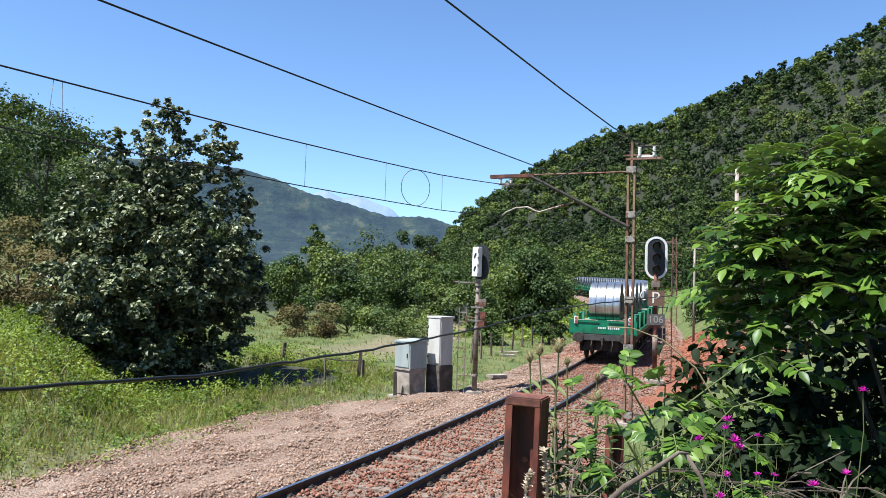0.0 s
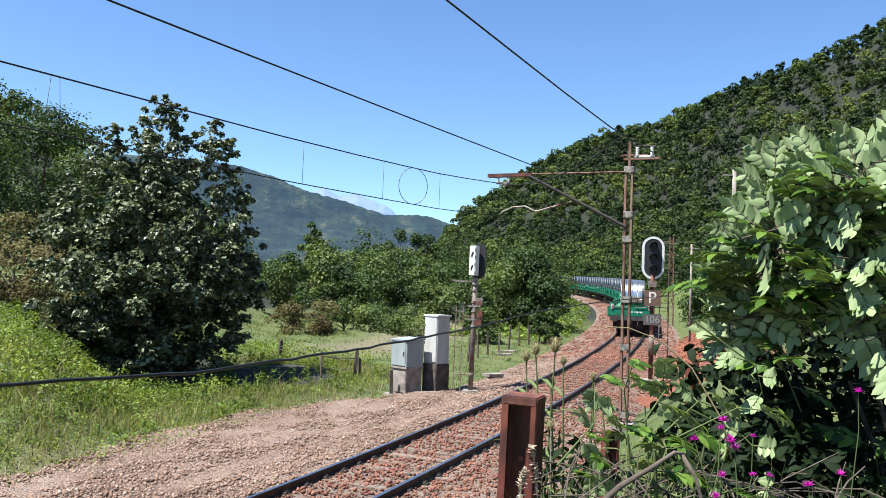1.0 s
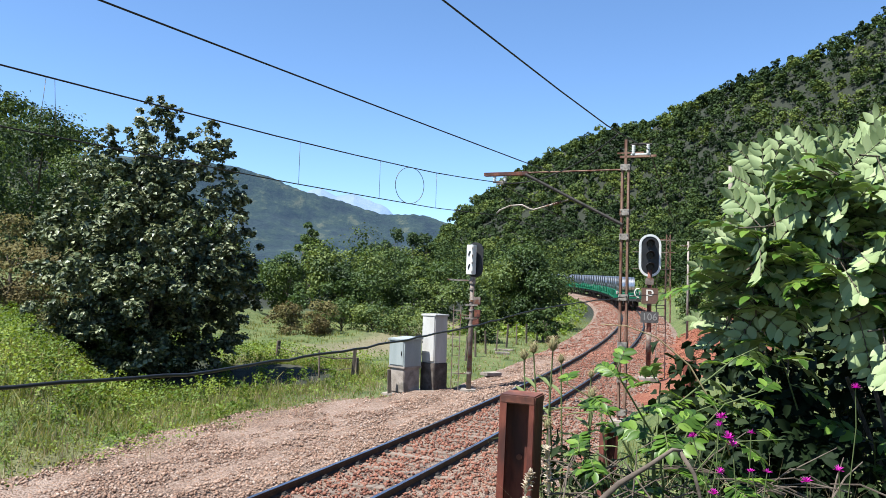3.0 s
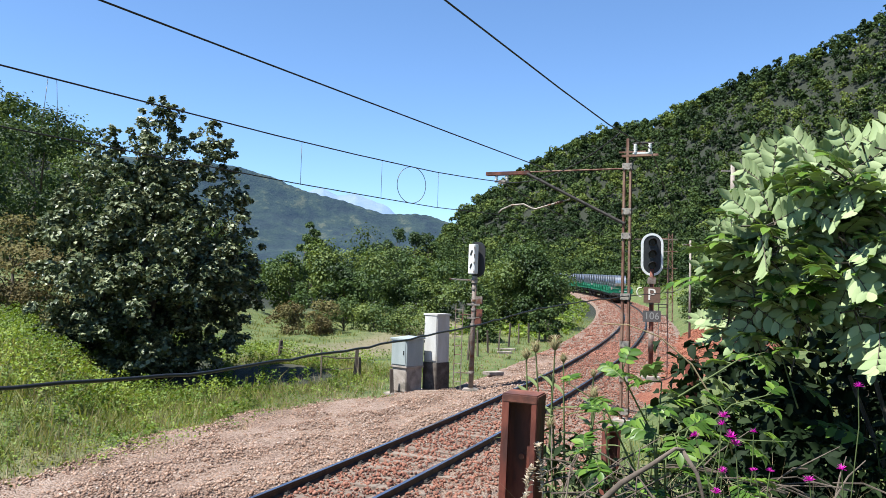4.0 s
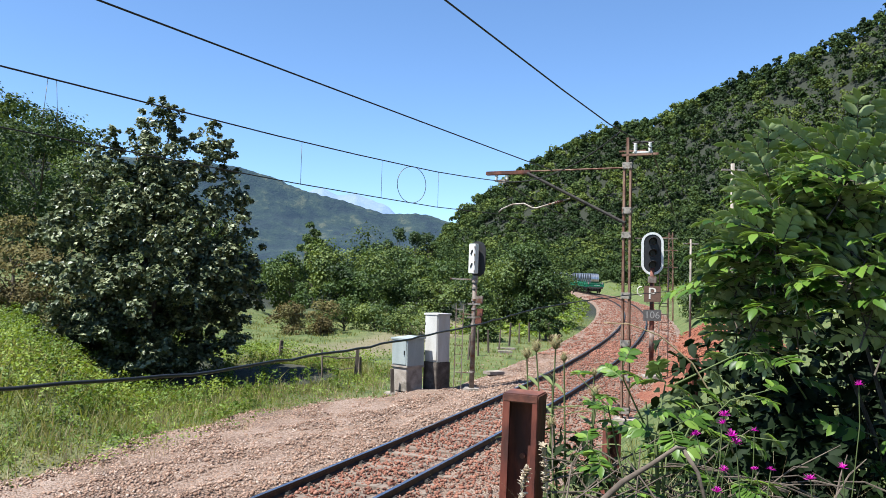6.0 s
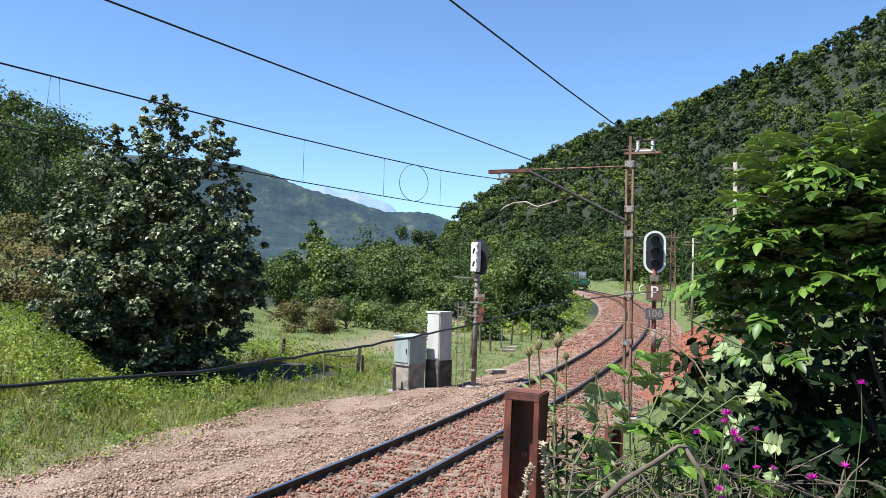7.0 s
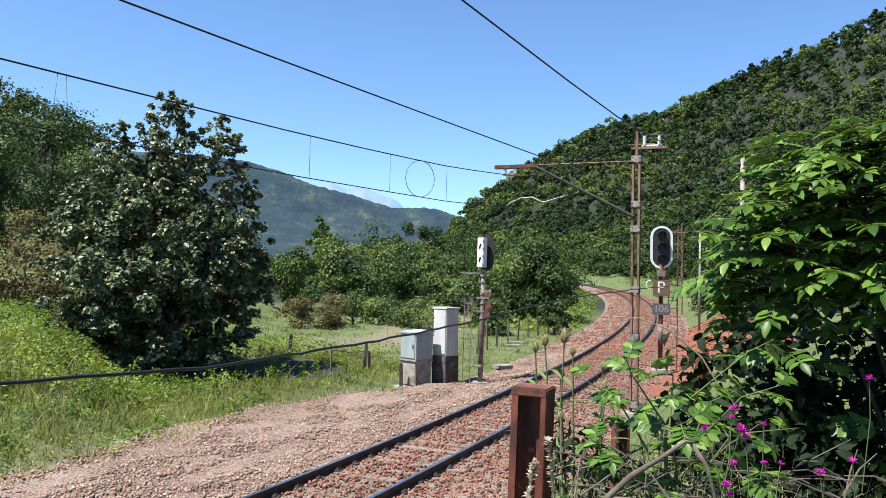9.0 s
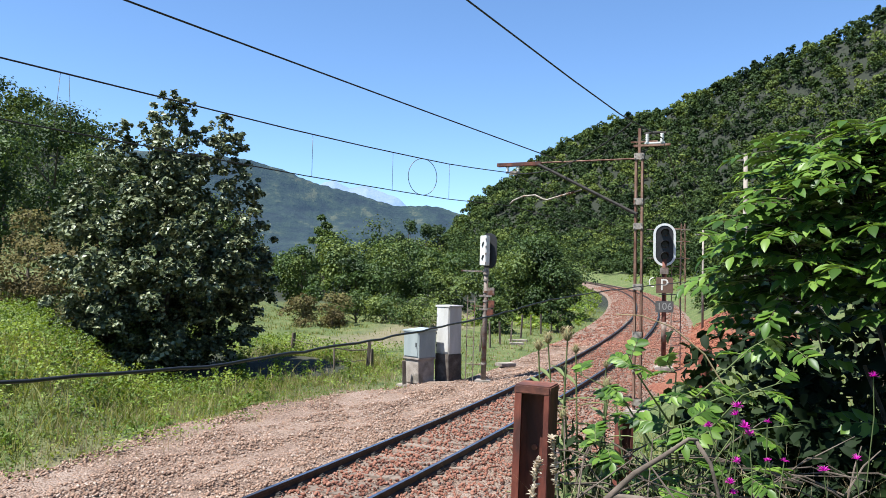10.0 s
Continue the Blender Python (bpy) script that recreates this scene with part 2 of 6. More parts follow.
M_WOODPOST = surface("weathered_fence_wood", [(0.0455, 0.0325, 0.026), (0.104, 0.078, 0.0585), (0.156, 0.124, 0.0975)], 6, 0.95, bump=0.6, streak=(3, 3, 0.4))
M_DEADWOOD = surface("dry_grey_branch", [(0.0495, 0.0363, 0.0265), (0.09, 0.0666, 0.051), (0.13, 0.101, 0.0794)], 14, 0.9, bump=0.5)
M_MAPLE = leafy("dark_glossy_tree_leaves", (0.0264, 0.0371, 0.0162), (0.0864, 0.109, 0.051), (0.276, 0.29, 0.168), 0.42, 0.14)
M_WOODS = leafy("woodland_leaves", (0.0096, 0.0191, 0.0064), (0.036, 0.0594, 0.0144), (0.102, 0.129, 0.0272), 0.7, 0.16, tint=True)
M_SHRUB = leafy("shrub_leaves", (0.013, 0.026, 0.007), (0.045, 0.078, 0.018), (0.115, 0.15, 0.034), 0.6, 0.25, tint=True)
M_ASH = leafy("ash_leaflets", (0.028, 0.062, 0.010), (0.076, 0.145, 0.018), (0.16, 0.245, 0.038), 0.42, 0.36)
M_PALEASH = leafy("pale_leaf_undersides", (0.189, 0.244, 0.108), (0.258, 0.319, 0.144), (0.327, 0.378, 0.194), 0.65, 0.2)
M_GRASS = leafy("meadow_grass_blades", (0.0633, 0.0858, 0.0143), (0.144, 0.165, 0.0308), (0.27, 0.237, 0.0935), 0.6, 0.35)
# near-black leaf colour carries the shade inside the undergrowth
M_THICKET = leafy("shade_painted_leaves", (0.00405, 0.00891, 0.00243), (0.00972, 0.0194, 0.00486), (0.0275, 0.0446, 0.0121), 0.7, 0.12, tint=True)
M_BRAMBLE = leafy("bramble_leaves", (0.014, 0.028, 0.008), (0.03, 0.054, 0.012), (0.075, 0.105, 0.03), 0.7, 0.25)
M_TEASEL = leafy("dry_teasel_head", (0.11, 0.11, 0.05), (0.19, 0.18, 0.085), (0.28, 0.25, 0.13), 0.8, 0.2)
M_DRY = leafy("dry_grass", (0.165, 0.125, 0.066), (0.277, 0.224, 0.125), (0.383, 0.33, 0.218), 0.8, 0.3)
M_SPIKE = leafy("cream_seed_fluff", (0.345, 0.285, 0.203), (0.45, 0.39, 0.3), (0.54, 0.488, 0.405), 0.8, 0.35)
M_STALK = leafy("thistle_stalk_green", (0.066, 0.0858, 0.033), (0.112, 0.139, 0.0528), (0.172, 0.191, 0.0858), 0.7, 0.2)
M_PINK = leafy("magenta_petals", (0.30, 0.012, 0.20), (0.46, 0.03, 0.32), (0.6, 0.09, 0.44), 0.6, 0.35)
M_BRUSH = leafy("dry_brush", (0.05, 0.045, 0.02), (0.115, 0.095, 0.042), (0.15, 0.145, 0.055), 0.8, 0.25, tint=True)

# ---------------------------------------------------------------- mesh helpers


class Shape:
    """Collects vertices and faces of one part."""

    def __init__(self):
        self.v, self.f, self.mi = [], [], []

    def add(self, verts, faces, mi=0):
        k = len(self.v)
        self.v += [tuple(p) for p in verts]
        self.f += [tuple(i + k for i in q) for q in faces]
        self.mi += [mi] * len(faces)
        return self

    def box(self, c, s, m=None, mi=0, taper=1.0):
        x, y, z = s[0] / 2, s[1] / 2, s[2] / 2
        p = [Vector((a * x * (taper if e > 0 else 1), b * y * (taper if e > 0 else 1), e * z)) for e in (-1, 1) for a, b in ((-1, -1), (1, -1), (1, 1), (-1, 1))]
        if m:
            p = [m @ q for q in p]
        return self.add([q + Vector(c) for q in p], [(3, 2, 1, 0), (4, 5, 6, 7), (0, 1, 5, 4), (1, 2, 6, 5), (2, 3, 7, 6), (3, 0, 4, 7)], mi)

    def tube(self, pts, r, n=8, mi=0, caps=True):
        pts = [Vector(p) for p in pts]
        rs = r if isinstance(r, (list, tuple)) else [r] * len(pts)
        rings, up = [], Vector((0, 0, 1))
        for i, p in enumerate(pts):
            d = (pts[min(i + 1, len(pts) - 1)] - pts[max(i - 1, 0)]).normalized()
            if abs(d.dot(up)) > 0.95:
                up = Vector((1, 0, 0)) if abs(d.x) < 0.9 else Vector((0, 1, 0))
            a = d.cross(up).normalized()
            b = a.cross(d).normalized()
            up = b
            rings += [p + (a * math.cos(2 * math.pi * k / n) + b * math.sin(2 * math.pi * k / n)) * rs[i] for k in range(n)]
        fs = [(i * n + k, i * n + (k + 1) % n, (i + 1) * n + (k + 1) % n, (i + 1) * n + k) for i in range(len(pts) - 1) for k in range(n)]
        if caps:
            fs += [tuple(range(n - 1, -1, -1)), tuple(range((len(pts) - 1) * n, len(pts) * n))]
        return self.add(rings, fs, mi)

    def extrude(self, outline, length, m=None, mi=0):
        """A flat outline in x and z, drawn out along y."""
        n = len(outline)
        p = [Vector((x, -length / 2, z)) for x, z in outline] + [Vector((x, length / 2, z)) for x, z in outline]
        if m:
            p = [m @ q for q in p]
        return self.add(p, [tuple(range(n)), tuple(range(2 * n - 1, n - 1, -1))] + [(i + n, (i + 1) % n + n, (i + 1) % n, i) for i in range(n)], mi)


def mesh_of(name, sh, mats, bevel=0.0, smooth=False):
    me = bpy.data.meshes.new(name)
    me.from_pydata(sh.v, [], sh.f)
    for m in mats if isinstance(mats, (list, tuple)) else [mats]:
        me.materials.append(m)
    if any(sh.mi):
        me.polygons.foreach_set("material_index", sh.mi)
    if bevel:
        bm = bmesh.new()
        bm.from_mesh(me)
        bmesh.ops.recalc_face_normals(bm, faces=bm.faces)
        sharp = [e for e in bm.edges if len(e.link_faces) == 2 and e.calc_face_angle(0) > 0.6]
        bmesh.ops.bevel(bm, geom=sharp, offset=bevel, segments=2, affect="EDGES", clamp_overlap=True)
        bm.to_mesh(me)
        bm.free()
    if smooth:
        me.polygons.foreach_set("use_smooth", [True] * len(me.polygons))
    me.update()
    return me


def part(name, sh, mats, parent, label="", bevel=0.0, smooth=False):
    ob = new(name, mesh_of(name, sh, mats, bevel, smooth))
    ob.parent = parent
    if label:
        tagged(ob, label)
    return ob


def thing(name, m, label, category, group="", kind=""):
    ob = new(name)
    ob.matrix_basis = m
    ob.empty_display_size = 0.2
    return tagged(ob, label, category, group, kind)


def big_mesh(name, verts, faces, mat, tint=None):
    """A mesh out of number arrays; all faces have the same count of corners."""
    me = bpy.data.meshes.new(name)
    nf, k = faces.shape
    me.vertices.add(len(verts))
    me.vertices.foreach_set("co", np.ascontiguousarray(verts, dtype=np.float32).ravel())
    me.loops.add(nf * k)
    me.loops.foreach_set("vertex_index", np.ascontiguousarray(faces, dtype=np.int32).ravel())
    me.polygons.add(nf)
    me.polygons.foreach_set("loop_start", np.arange(0, nf * k, k, dtype=np.int32))
    if tint is not None:
        at = me.attributes.new("tint", "FLOAT", "POINT")
        at.data.foreach_set("value", np.ascontiguousarray(tint, dtype=np.float32))
    me.materials.append(mat)
    me.update(calc_edges=True)
    me.validate()
    return me


# ---------------------------------------------------------------- the line of the track and the land
# left-hand curve of about 220 m radius, climbing 2.6 per cent; stations in metres
GRADE, HEAD0, K0, K1 = 0.02568, 0.46191, -0.00462, 0.00003
S_LO, S_HI, DS = -80, 360, 0.25


def lay_line():
    s = np.arange(S_LO, S_HI, DS)
    k = np.where(s < 0, K0, K0 + K1 * np.clip(s, 0, 60))
    a = np.cumsum(k) * DS
    i0 = int(-S_LO / DS)
    a = a - a[i0] + HEAD0
    x, y = np.cumsum(np.sin(a)) * DS, np.cumsum(np.cos(a)) * DS
    return s, x - x[i0] - 3.10, y - y[i0] + 10.345, a


LS, LX, LY, LA = lay_line()


def on_track(s, off=0.0, z=0.0):
    """Place beside the track: station, metres to the right of its middle, height over the rail heads."""
    x, y, a = (np.interp(s, LS, q) for q in (LX, LY, LA))
    return Vector((x + off * math.cos(a), y - off * math.sin(a), s * GRADE + z))


def heading(s):
    return float(np.interp(s, LS, LA))


def beside(s, off=0.0, z=0.0, turn=0.0):
    """Pose beside the track, its y axis along the rails."""
    p = on_track(s, off, z)
    return pose(p.x, p.y, p.z, 0, 0, -math.degrees(heading(s)) + turn)


def station(x, y):
    """Stations and offsets of many places."""
    x, y = np.asarray(x, float).ravel(), np.asarray(y, float).ravel()
    so, oo = np.zeros(len(x)), np.zeros(len(x))
    cx, cy, ca, cs = LX[::4], LY[::4], LA[::4], LS[::4]
    for i in range(0, len(x), 4000):
        dx, dy = x[i:i + 4000, None] - cx, y[i:i + 4000, None] - cy
        j = (dx * dx + dy * dy).argmin(1)
        r = np.arange(len(j))
        al = dx[r, j] * np.sin(ca[j]) + dy[r, j] * np.cos(ca[j])
        so[i:i + 4000] = cs[j] + np.clip(al, -0.7, 0.7)
        oo[i:i + 4000] = dx[r, j] * np.cos(ca[j]) - dy[r, j] * np.sin(ca[j])
    return so, oo


def smooth(t):
    t = np.clip(t, 0, 1)
    return t * t * (3 - 2 * t)


# skyline of the wooded slopes, seen from the lookout: bearing and elevation in degrees
R_AZ, R_EL = (-4, 0, 3.6, 6.3, 8.9, 12.2, 15.3, 18, 21, 24.9, 28.5, 30, 60, 110, 180), (2.2, 5.8, 8.7, 10.9, 12.7, 14.3, 15.2, 15.7, 16.5, 16.6, 17.2, 17.7, 19, 16, 10)


def land(x, y):
    """Height of the ground."""
    shp = np.shape(x)
    x, y = np.asarray(x, float).ravel(), np.asarray(y, float).ravel()
    s, o = station(x, y)
    zt = s * GRADE
    d = np.hypot(x, y) + 1e-6
    az = np.degrees(np.arctan2(x, y))
    near = smooth((22 - s) / 10)
    bank_near = np.interp(o, (2.0, 3.0, 4.2, 5.6, 7.0, 9.0, 14.0), (-0.5, -0.35, 0.35, 1.25, 1.72, 1.95, 2.6))
    bank_far = np.interp(o, (2.0, 3.2, 4.6, 7.0, 10.0, 14.0), (-0.5, -0.35, 0.5, 1.1, 1.6, 2.6))
    left = np.interp(-o, (1.5, 3.0, 4.3, 7.0, 12.0, 18.0), (-0.55, -0.55, -0.42, -0.30, -0.30, -0.2))
    rel = np.where(o > 0, near * bank_near + (1 - near) * bank_far, left)
    z = zt + np.where(np.abs(o) < 2.0, -0.55, rel)
    # wooded slope on the outside of the curve
    el = np.interp(az, R_AZ, R_EL)
    u = np.clip((o - 9) / np.interp(az, (0, 9, 15), (110, 170, 215)), 0, 1)
    crest = 3.49 + np.tan(np.radians(el)) * np.minimum(d, 430) - 1.5 - 0.05 * np.maximum(d - 430, 0)
    z = np.where(o > 9, z + (np.maximum(crest, zt + 2.6) - z) * smooth(u * 0.5 + 0.0) * 2.0, z)
    # knoll on the inside of the curve, and the valley behind it
    lel = np.interp(az, (-180, -60, -30, -25, -20, -15, -11), (4, 9.5, 9.2, 6.6, 3.8, 0.6, -1.5))
    cap = 3.49 + np.tan(np.radians(lel)) * np.clip(d, 30, 110)
    v = smooth((d - 26) / 70) * smooth((-11 - az) / 6) * smooth((-o - 12) / 12)
    z = z + (np.maximum(cap, z) - z) * v
    drop = smooth((d - 150) / 250) * smooth((2 - az) / 6) * smooth((az + 40) / 10)
    z = z - drop * 40
    # slight unevenness
    amp = np.clip((np.abs(o) - 3.5) / 4, 0, 1) * np.clip(d / 30, 0.25, 2)
    z = z + amp * (0.10 * np.sin(x * 0.9 + 1.3 * np.sin(y * 0.5)) * np.cos(y * 0.8) + 0.05 * np.sin(x * 2.3 + y * 1.7))
    # grassy bank rising to the left of the verge
    z = z + 1.6 * smooth((-az - 20.5) / 8) * smooth((d - 15.5) / 9) * smooth((60 - d) / 20) * (o < -6)
    # hummock under the shrubs beside the lookout
    z = z + 0.45 * np.exp(-((x - 1.9) ** 2 + (y - 2.9) ** 2) / 1.2)
    return z.reshape(shp)


def land_at(x, y):
    return float(land(np.array([x]), np.array([y]))[0])


def build_ground():
    az = np.radians(np.concatenate([np.arange(-180, -42, 3.0), np.arange(-42, 44, 0.4), np.arange(44, 180, 3.0)]))
    r = np.concatenate([np.geomspace(0.05, 60, 170), np.geomspace(62, 4600, 75)])
    A, Rr = np.meshgrid(az, r)
    X, Y = Rr * np.sin(A), Rr * np.cos(A)
    Z = land(X, Y)
    na, nr = len(az), len(r)
    v = np.stack([X, Y, Z], -1).reshape(-1, 3)
    v = np.vstack([v, [[0, 0, land_at(0, 0)]]])
    i, j = np.meshgrid(np.arange(nr - 1), np.arange(na), indexing="ij")
    jn = (j + 1) % na
    f = np.stack([i * na + j, i * na + jn, (i + 1) * na + jn, (i + 1) * na + j], -1).reshape(-1, 4)
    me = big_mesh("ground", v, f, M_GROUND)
    s, o = station(v[:, 0], v[:, 1])
    d = np.hypot(v[:, 0], v[:, 1])
    # trodden yard and lane beside the line, stony strip along the ballast, bank of spoil past the signal
    bare = smooth((-o - 9) / 2) * smooth((16 + o) / 4) * smooth((s - 14) / 4) * smooth((62 - s) / 14)
    bare = np.maximum(bare, 0.8 * smooth((7.2 + o) / 1.5) * (o < 0) * smooth((15 - s) / 3))
    bare = np.maximum(bare, smooth((7.5 - o) / 2) * (o > 0) * smooth((s - 14) / 6) * smooth((44 - s) / 4))
    at = me.attributes.new("bare", "FLOAT", "POINT")
    at.data.foreach_set("value", bare.astype(np.float32))
    litter_shade = np.maximum(smooth((o - 13) / 5) * smooth((d - 34) / 10), smooth((d - 60) / 20) * (o < 0))
    # shade of the big tree, painted into the ground colour beside its foot
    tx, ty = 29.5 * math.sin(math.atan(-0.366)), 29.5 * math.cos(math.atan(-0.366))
    litter_shade = np.maximum(litter_shade, smooth((5.6 - np.hypot((v[:, 0] - tx - 1.6) / 1.15, v[:, 1] - ty)) / 1.6))
    at = me.attributes.new("litter_shade", "FLOAT", "POINT")
    at.data.foreach_set("value", litter_shade.astype(np.float32))
    me.polygons.foreach_set("use_smooth", [True] * len(me.polygons))
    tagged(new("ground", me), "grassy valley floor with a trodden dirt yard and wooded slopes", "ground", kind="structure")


build_ground()


def bed_width(s):
    """Share of the broad stony margin left of the rails, which narrows past the cabinets."""
    return float(np.interp(s, (9, 17), (1.0, 0.22)))


def strip(name, mat, stations, offs, heights, label, wob=0.03, kind="structure", category="ballast"):
    """A bed drawn along the line with a cross section that varies by station."""
    P, n = [], len(offs)
    for s in stations:
        a = heading(s)
        p0 = on_track(s)
        for o, h in zip(offs, heights):
            w = noise.noise(Vector((s * 0.7, o * 1.1, 3.0))) * wob * 3 + noise.noise(Vector((s * 3.1, o * 4.0, 7.0))) * wob
            edge = 1.0 if abs(o) > 1.4 else 0.3
            if o < -2.4:
                o = -2.4 + (o + 2.4) * bed_width(s)
            oo = o + (noise.noise(Vector((s * 0.35, o, 9.0))) * 0.5 if o in (offs[0], offs[1], offs[-1]) else 0)
            P.append((p0.x + oo * math.cos(a), p0.y - oo * math.sin(a), p0.z + h + w * edge))
    P = np.array(P)
    i, j = np.meshgrid(np.arange(len(stations) - 1), np.arange(n - 1), indexing="ij")
    f = np.stack([i * n + j, i * n + j + 1, (i + 1) * n + j + 1, (i + 1) * n + j], -1).reshape(-1, 4)
    me = big_mesh(name, P, f, mat)
    me.polygons.foreach_set("use_smooth", [True] * len(me.polygons))
    return tagged(new(name, me), label, category, kind=kind)


near_st = list(np.arange(-14, 30, 0.25)) + list(np.arange(30, 100, 0.8)) + list(np.arange(100, 350, 3))
strip("ballast_bed", M_BALLAST, near_st, (-7.4, -6.4, -5.4, -4.4, -3.4, -2.6, -2.0, -1.5, -1.0, -0.5, 0, 0.5, 1.0, 1.5, 2.0, 2.5, 3.1, 3.6),
      (-0.45, -0.27, -0.26, -0.27, -0.28, -0.27, -0.22, -0.17, -0.17, -0.18, -0.18, -0.18, -0.17, -0.17, -0.2, -0.26, -0.33, -0.5),
      "pinkish orange crushed stone ballast under the rails", 0.03)

# ---------------------------------------------------------------- railway track
GAUGE = 1.735


def rail_profile():
    h = [(0.035, 0.0), (0.035, -0.035), (0.009, -0.05), (0.009, -0.12), (0.065, -0.138), (0.065, -0.15)]
    return h + [(-x, z) for x, z in reversed(h)]


def rail_mesh(side):
    prof = rail_profile()
    st = list(np.arange(-14, 60, 1.0)) + list(np.arange(60, 350, 3.0))
    sh = Shape()
    n = len(prof)
    for s in st:
        a = heading(s)
        p = on_track(s, side * GAUGE / 2)
        sh.v += [(p.x + x * math.cos(a), p.y - x * math.sin(a), p.z + z) for x, z in prof]
    for i in range(len(st) - 1):
        for k in range(n):
            sh.f.append((i * n + k, i * n + (k + 1) % n, (i + 1) * n + (k + 1) % n, (i + 1) * n + k))
            sh.mi.append(1 if k == n - 1 else 0)
    return sh


def build_track():
    tr = thing("railway_track", pose(0, 0, 0), "single curved railway line of dark steel rails on timber sleepers", "railway track")
    for side in (-1, 1):
        part("rail", rail_mesh(side), [M_RAIL, M_RAILTOP], tr, "dark rusty rail with a polished head")
    metas = []
    for k in range(4):
        rg = random.Random(k)
        sh = Shape()
        sh.box((0, 0, -0.075), (2.6 + rg.uniform(-0.05, 0.05), 0.24 + rg.uniform(-0.02, 0.02), 0.15), taper=0.98)
        me = mesh_of("sleeper", sh, M_SLEEPER, 0.012)
        metas.append(me)
    sh = Shape()
    sh.box((0, 0, 0.004), (0.34, 0.14, 0.016))
    for e in (-1, 1):
        sh.box((e * 0.095, 0, 0.02), (0.08, 0.1, 0.03))
        sh.tube([(e * 0.11, 0, 0.01), (e * 0.11, 0, 0.06)], 0.018, 6)
    clip = mesh_of("rail_chair", sh, M_UNDER)
    rg = random.Random(5)
    s = -9.0
    n = 0
    while s < 160 and n < 285:
        ob = new("sleeper", metas[n % 4])
        ob.matrix_basis = beside(s, rg.uniform(-0.03, 0.03), -0.158 + rg.uniform(-0.012, 0.006), rg.uniform(-1.2, 1.2))
        ob.parent = tr
        if s < 45:
            for side in (-1, 1):
                c = new("rail_chair", clip)
                c.matrix_basis = beside(s, side * GAUGE / 2, -0.146)
                c.parent = tr
        s += 0.6 + rg.uniform(-0.015, 0.015)
        n += 1


build_track()


def scatter_stones(name, mat, count, s0, s1, o0, o1, size, height, label, seed, weight=None):
    rg = np.random.default_rng(seed)
    s = s0 + (s1 - s0) * rg.random(count) ** 1.3
    o = o0 + (o1 - o0) * rg.random(count)
    keep = np.ones(count, bool)
    for side in (-1, 1):
        keep &= np.abs(o - side * GAUGE / 2) > 0.08
    wide = -2.4 - (7.4 - 2.4) * np.interp(s, (9, 17), (1.0, 0.22))
    keep &= (o > wide + 0.3) | (rg.random(count) < 0.02)
    s, o = s[keep], o[keep]
    n = len(s)
    a = np.interp(s, LS, LA)
    x, y = np.interp(s, LS, LX) + o * np.cos(a), np.interp(s, LS, LY) - o * np.sin(a)
    # follow the unevenness of the bed
    uneven = np.array([0.09 * noise.noise(Vector((p * 0.7, q * 1.1, 3.0))) + 0.03 * noise.noise(Vector((p * 3.1, q * 4.0, 7.0))) for p, q in zip(s.tolist(), o.tolist())])
    z = s * GRADE + height(o) + uneven * np.where(np.abs(o) > 1.4, 1.0, 0.3) + 0.008
    base = np.array([(1, 0, 0), (0, 1, 0), (-1, 0, 0), (0, -1, 0), (0.2, 0.15, 0.8), (-0.1, 0, -0.7)], float)
    v = base[None] * (0.65 + 0.7 * rg.random((n, 6, 1)))
    sz = size * (0.5 + rg.random(n) ** 2 * 1.0)
    th = rg.random(n) * 6.283
    tl = (rg.random(n) - 0.5) * 1.2
    c, q = np.cos(th)[:, None], np.sin(th)[:, None]
    vx, vy = v[..., 0] * c - v[..., 1] * q, v[..., 0] * q + v[..., 1] * c
    ct, sn = np.cos(tl)[:, None], np.sin(tl)[:, None]
    vx, vz = vx * ct - v[..., 2] * sn, vx * sn + v[..., 2] * ct
    P = np.stack([vx, vy, vz], -1) * sz[:, None, None] + np.stack([x, y, z], -1)[:, None]
    f = np.array([(0, 1, 4), (1, 2, 4), (2, 3, 4), (3, 0, 4), (1, 0, 5), (2, 1, 5), (3, 2, 5), (0, 3, 5)])
    F = (f[None] + np.arange(n)[:, None, None] * 6).reshape(-1, 3)
    tagged(new(name, big_mesh(name, P.reshape(-1, 3), F, mat)), label, "stones", kind="stuff")


def bed_height(o):
    return np.interp(o, (-7.4, -6.4, -4.4, -2.6, -2.0, -1.5, 1.5, 2.0, 2.5, 3.1, 3.6), (-0.42, -0.27, -0.27, -0.27, -0.22, -0.16, -0.16, -0.2, -0.26, -0.33, -0.45))


scatter_stones("ballast_stones", M_STONE, 46000, -5, 30, -7.3, -1.0, 0.032, bed_height, "loose pinkish orange ballast stones along the track", 3)
scatter_stones("ballast_stones", M_REDSTONES, 26000, -5, 36, -1.0, 3.4, 0.036, bed_height, "loose reddish brown ballast stones between the rails", 4)
scatter_stones("ballast_stones", M_REDSTONES, 11000, 28, 120, -3.2, 2.8, 0.062, bed_height, "coarse orange ballast stones along the far curve", 5)
scatter_stones("spoil_stones", M_REDLUMP, 7000, 23, 44, 3.0, 7.2, 0.055, lambda o: np.interp(o, (2, 3.2, 4.6, 7, 10), (-0.5, -0.35, 0.5, 1.1, 1.6)) + 0.1, "loose red stones on the low gravel bank", 6)

# ---------------------------------------------------------------- overhead line
MAST_S, MAST_O = 12.5, 3.05


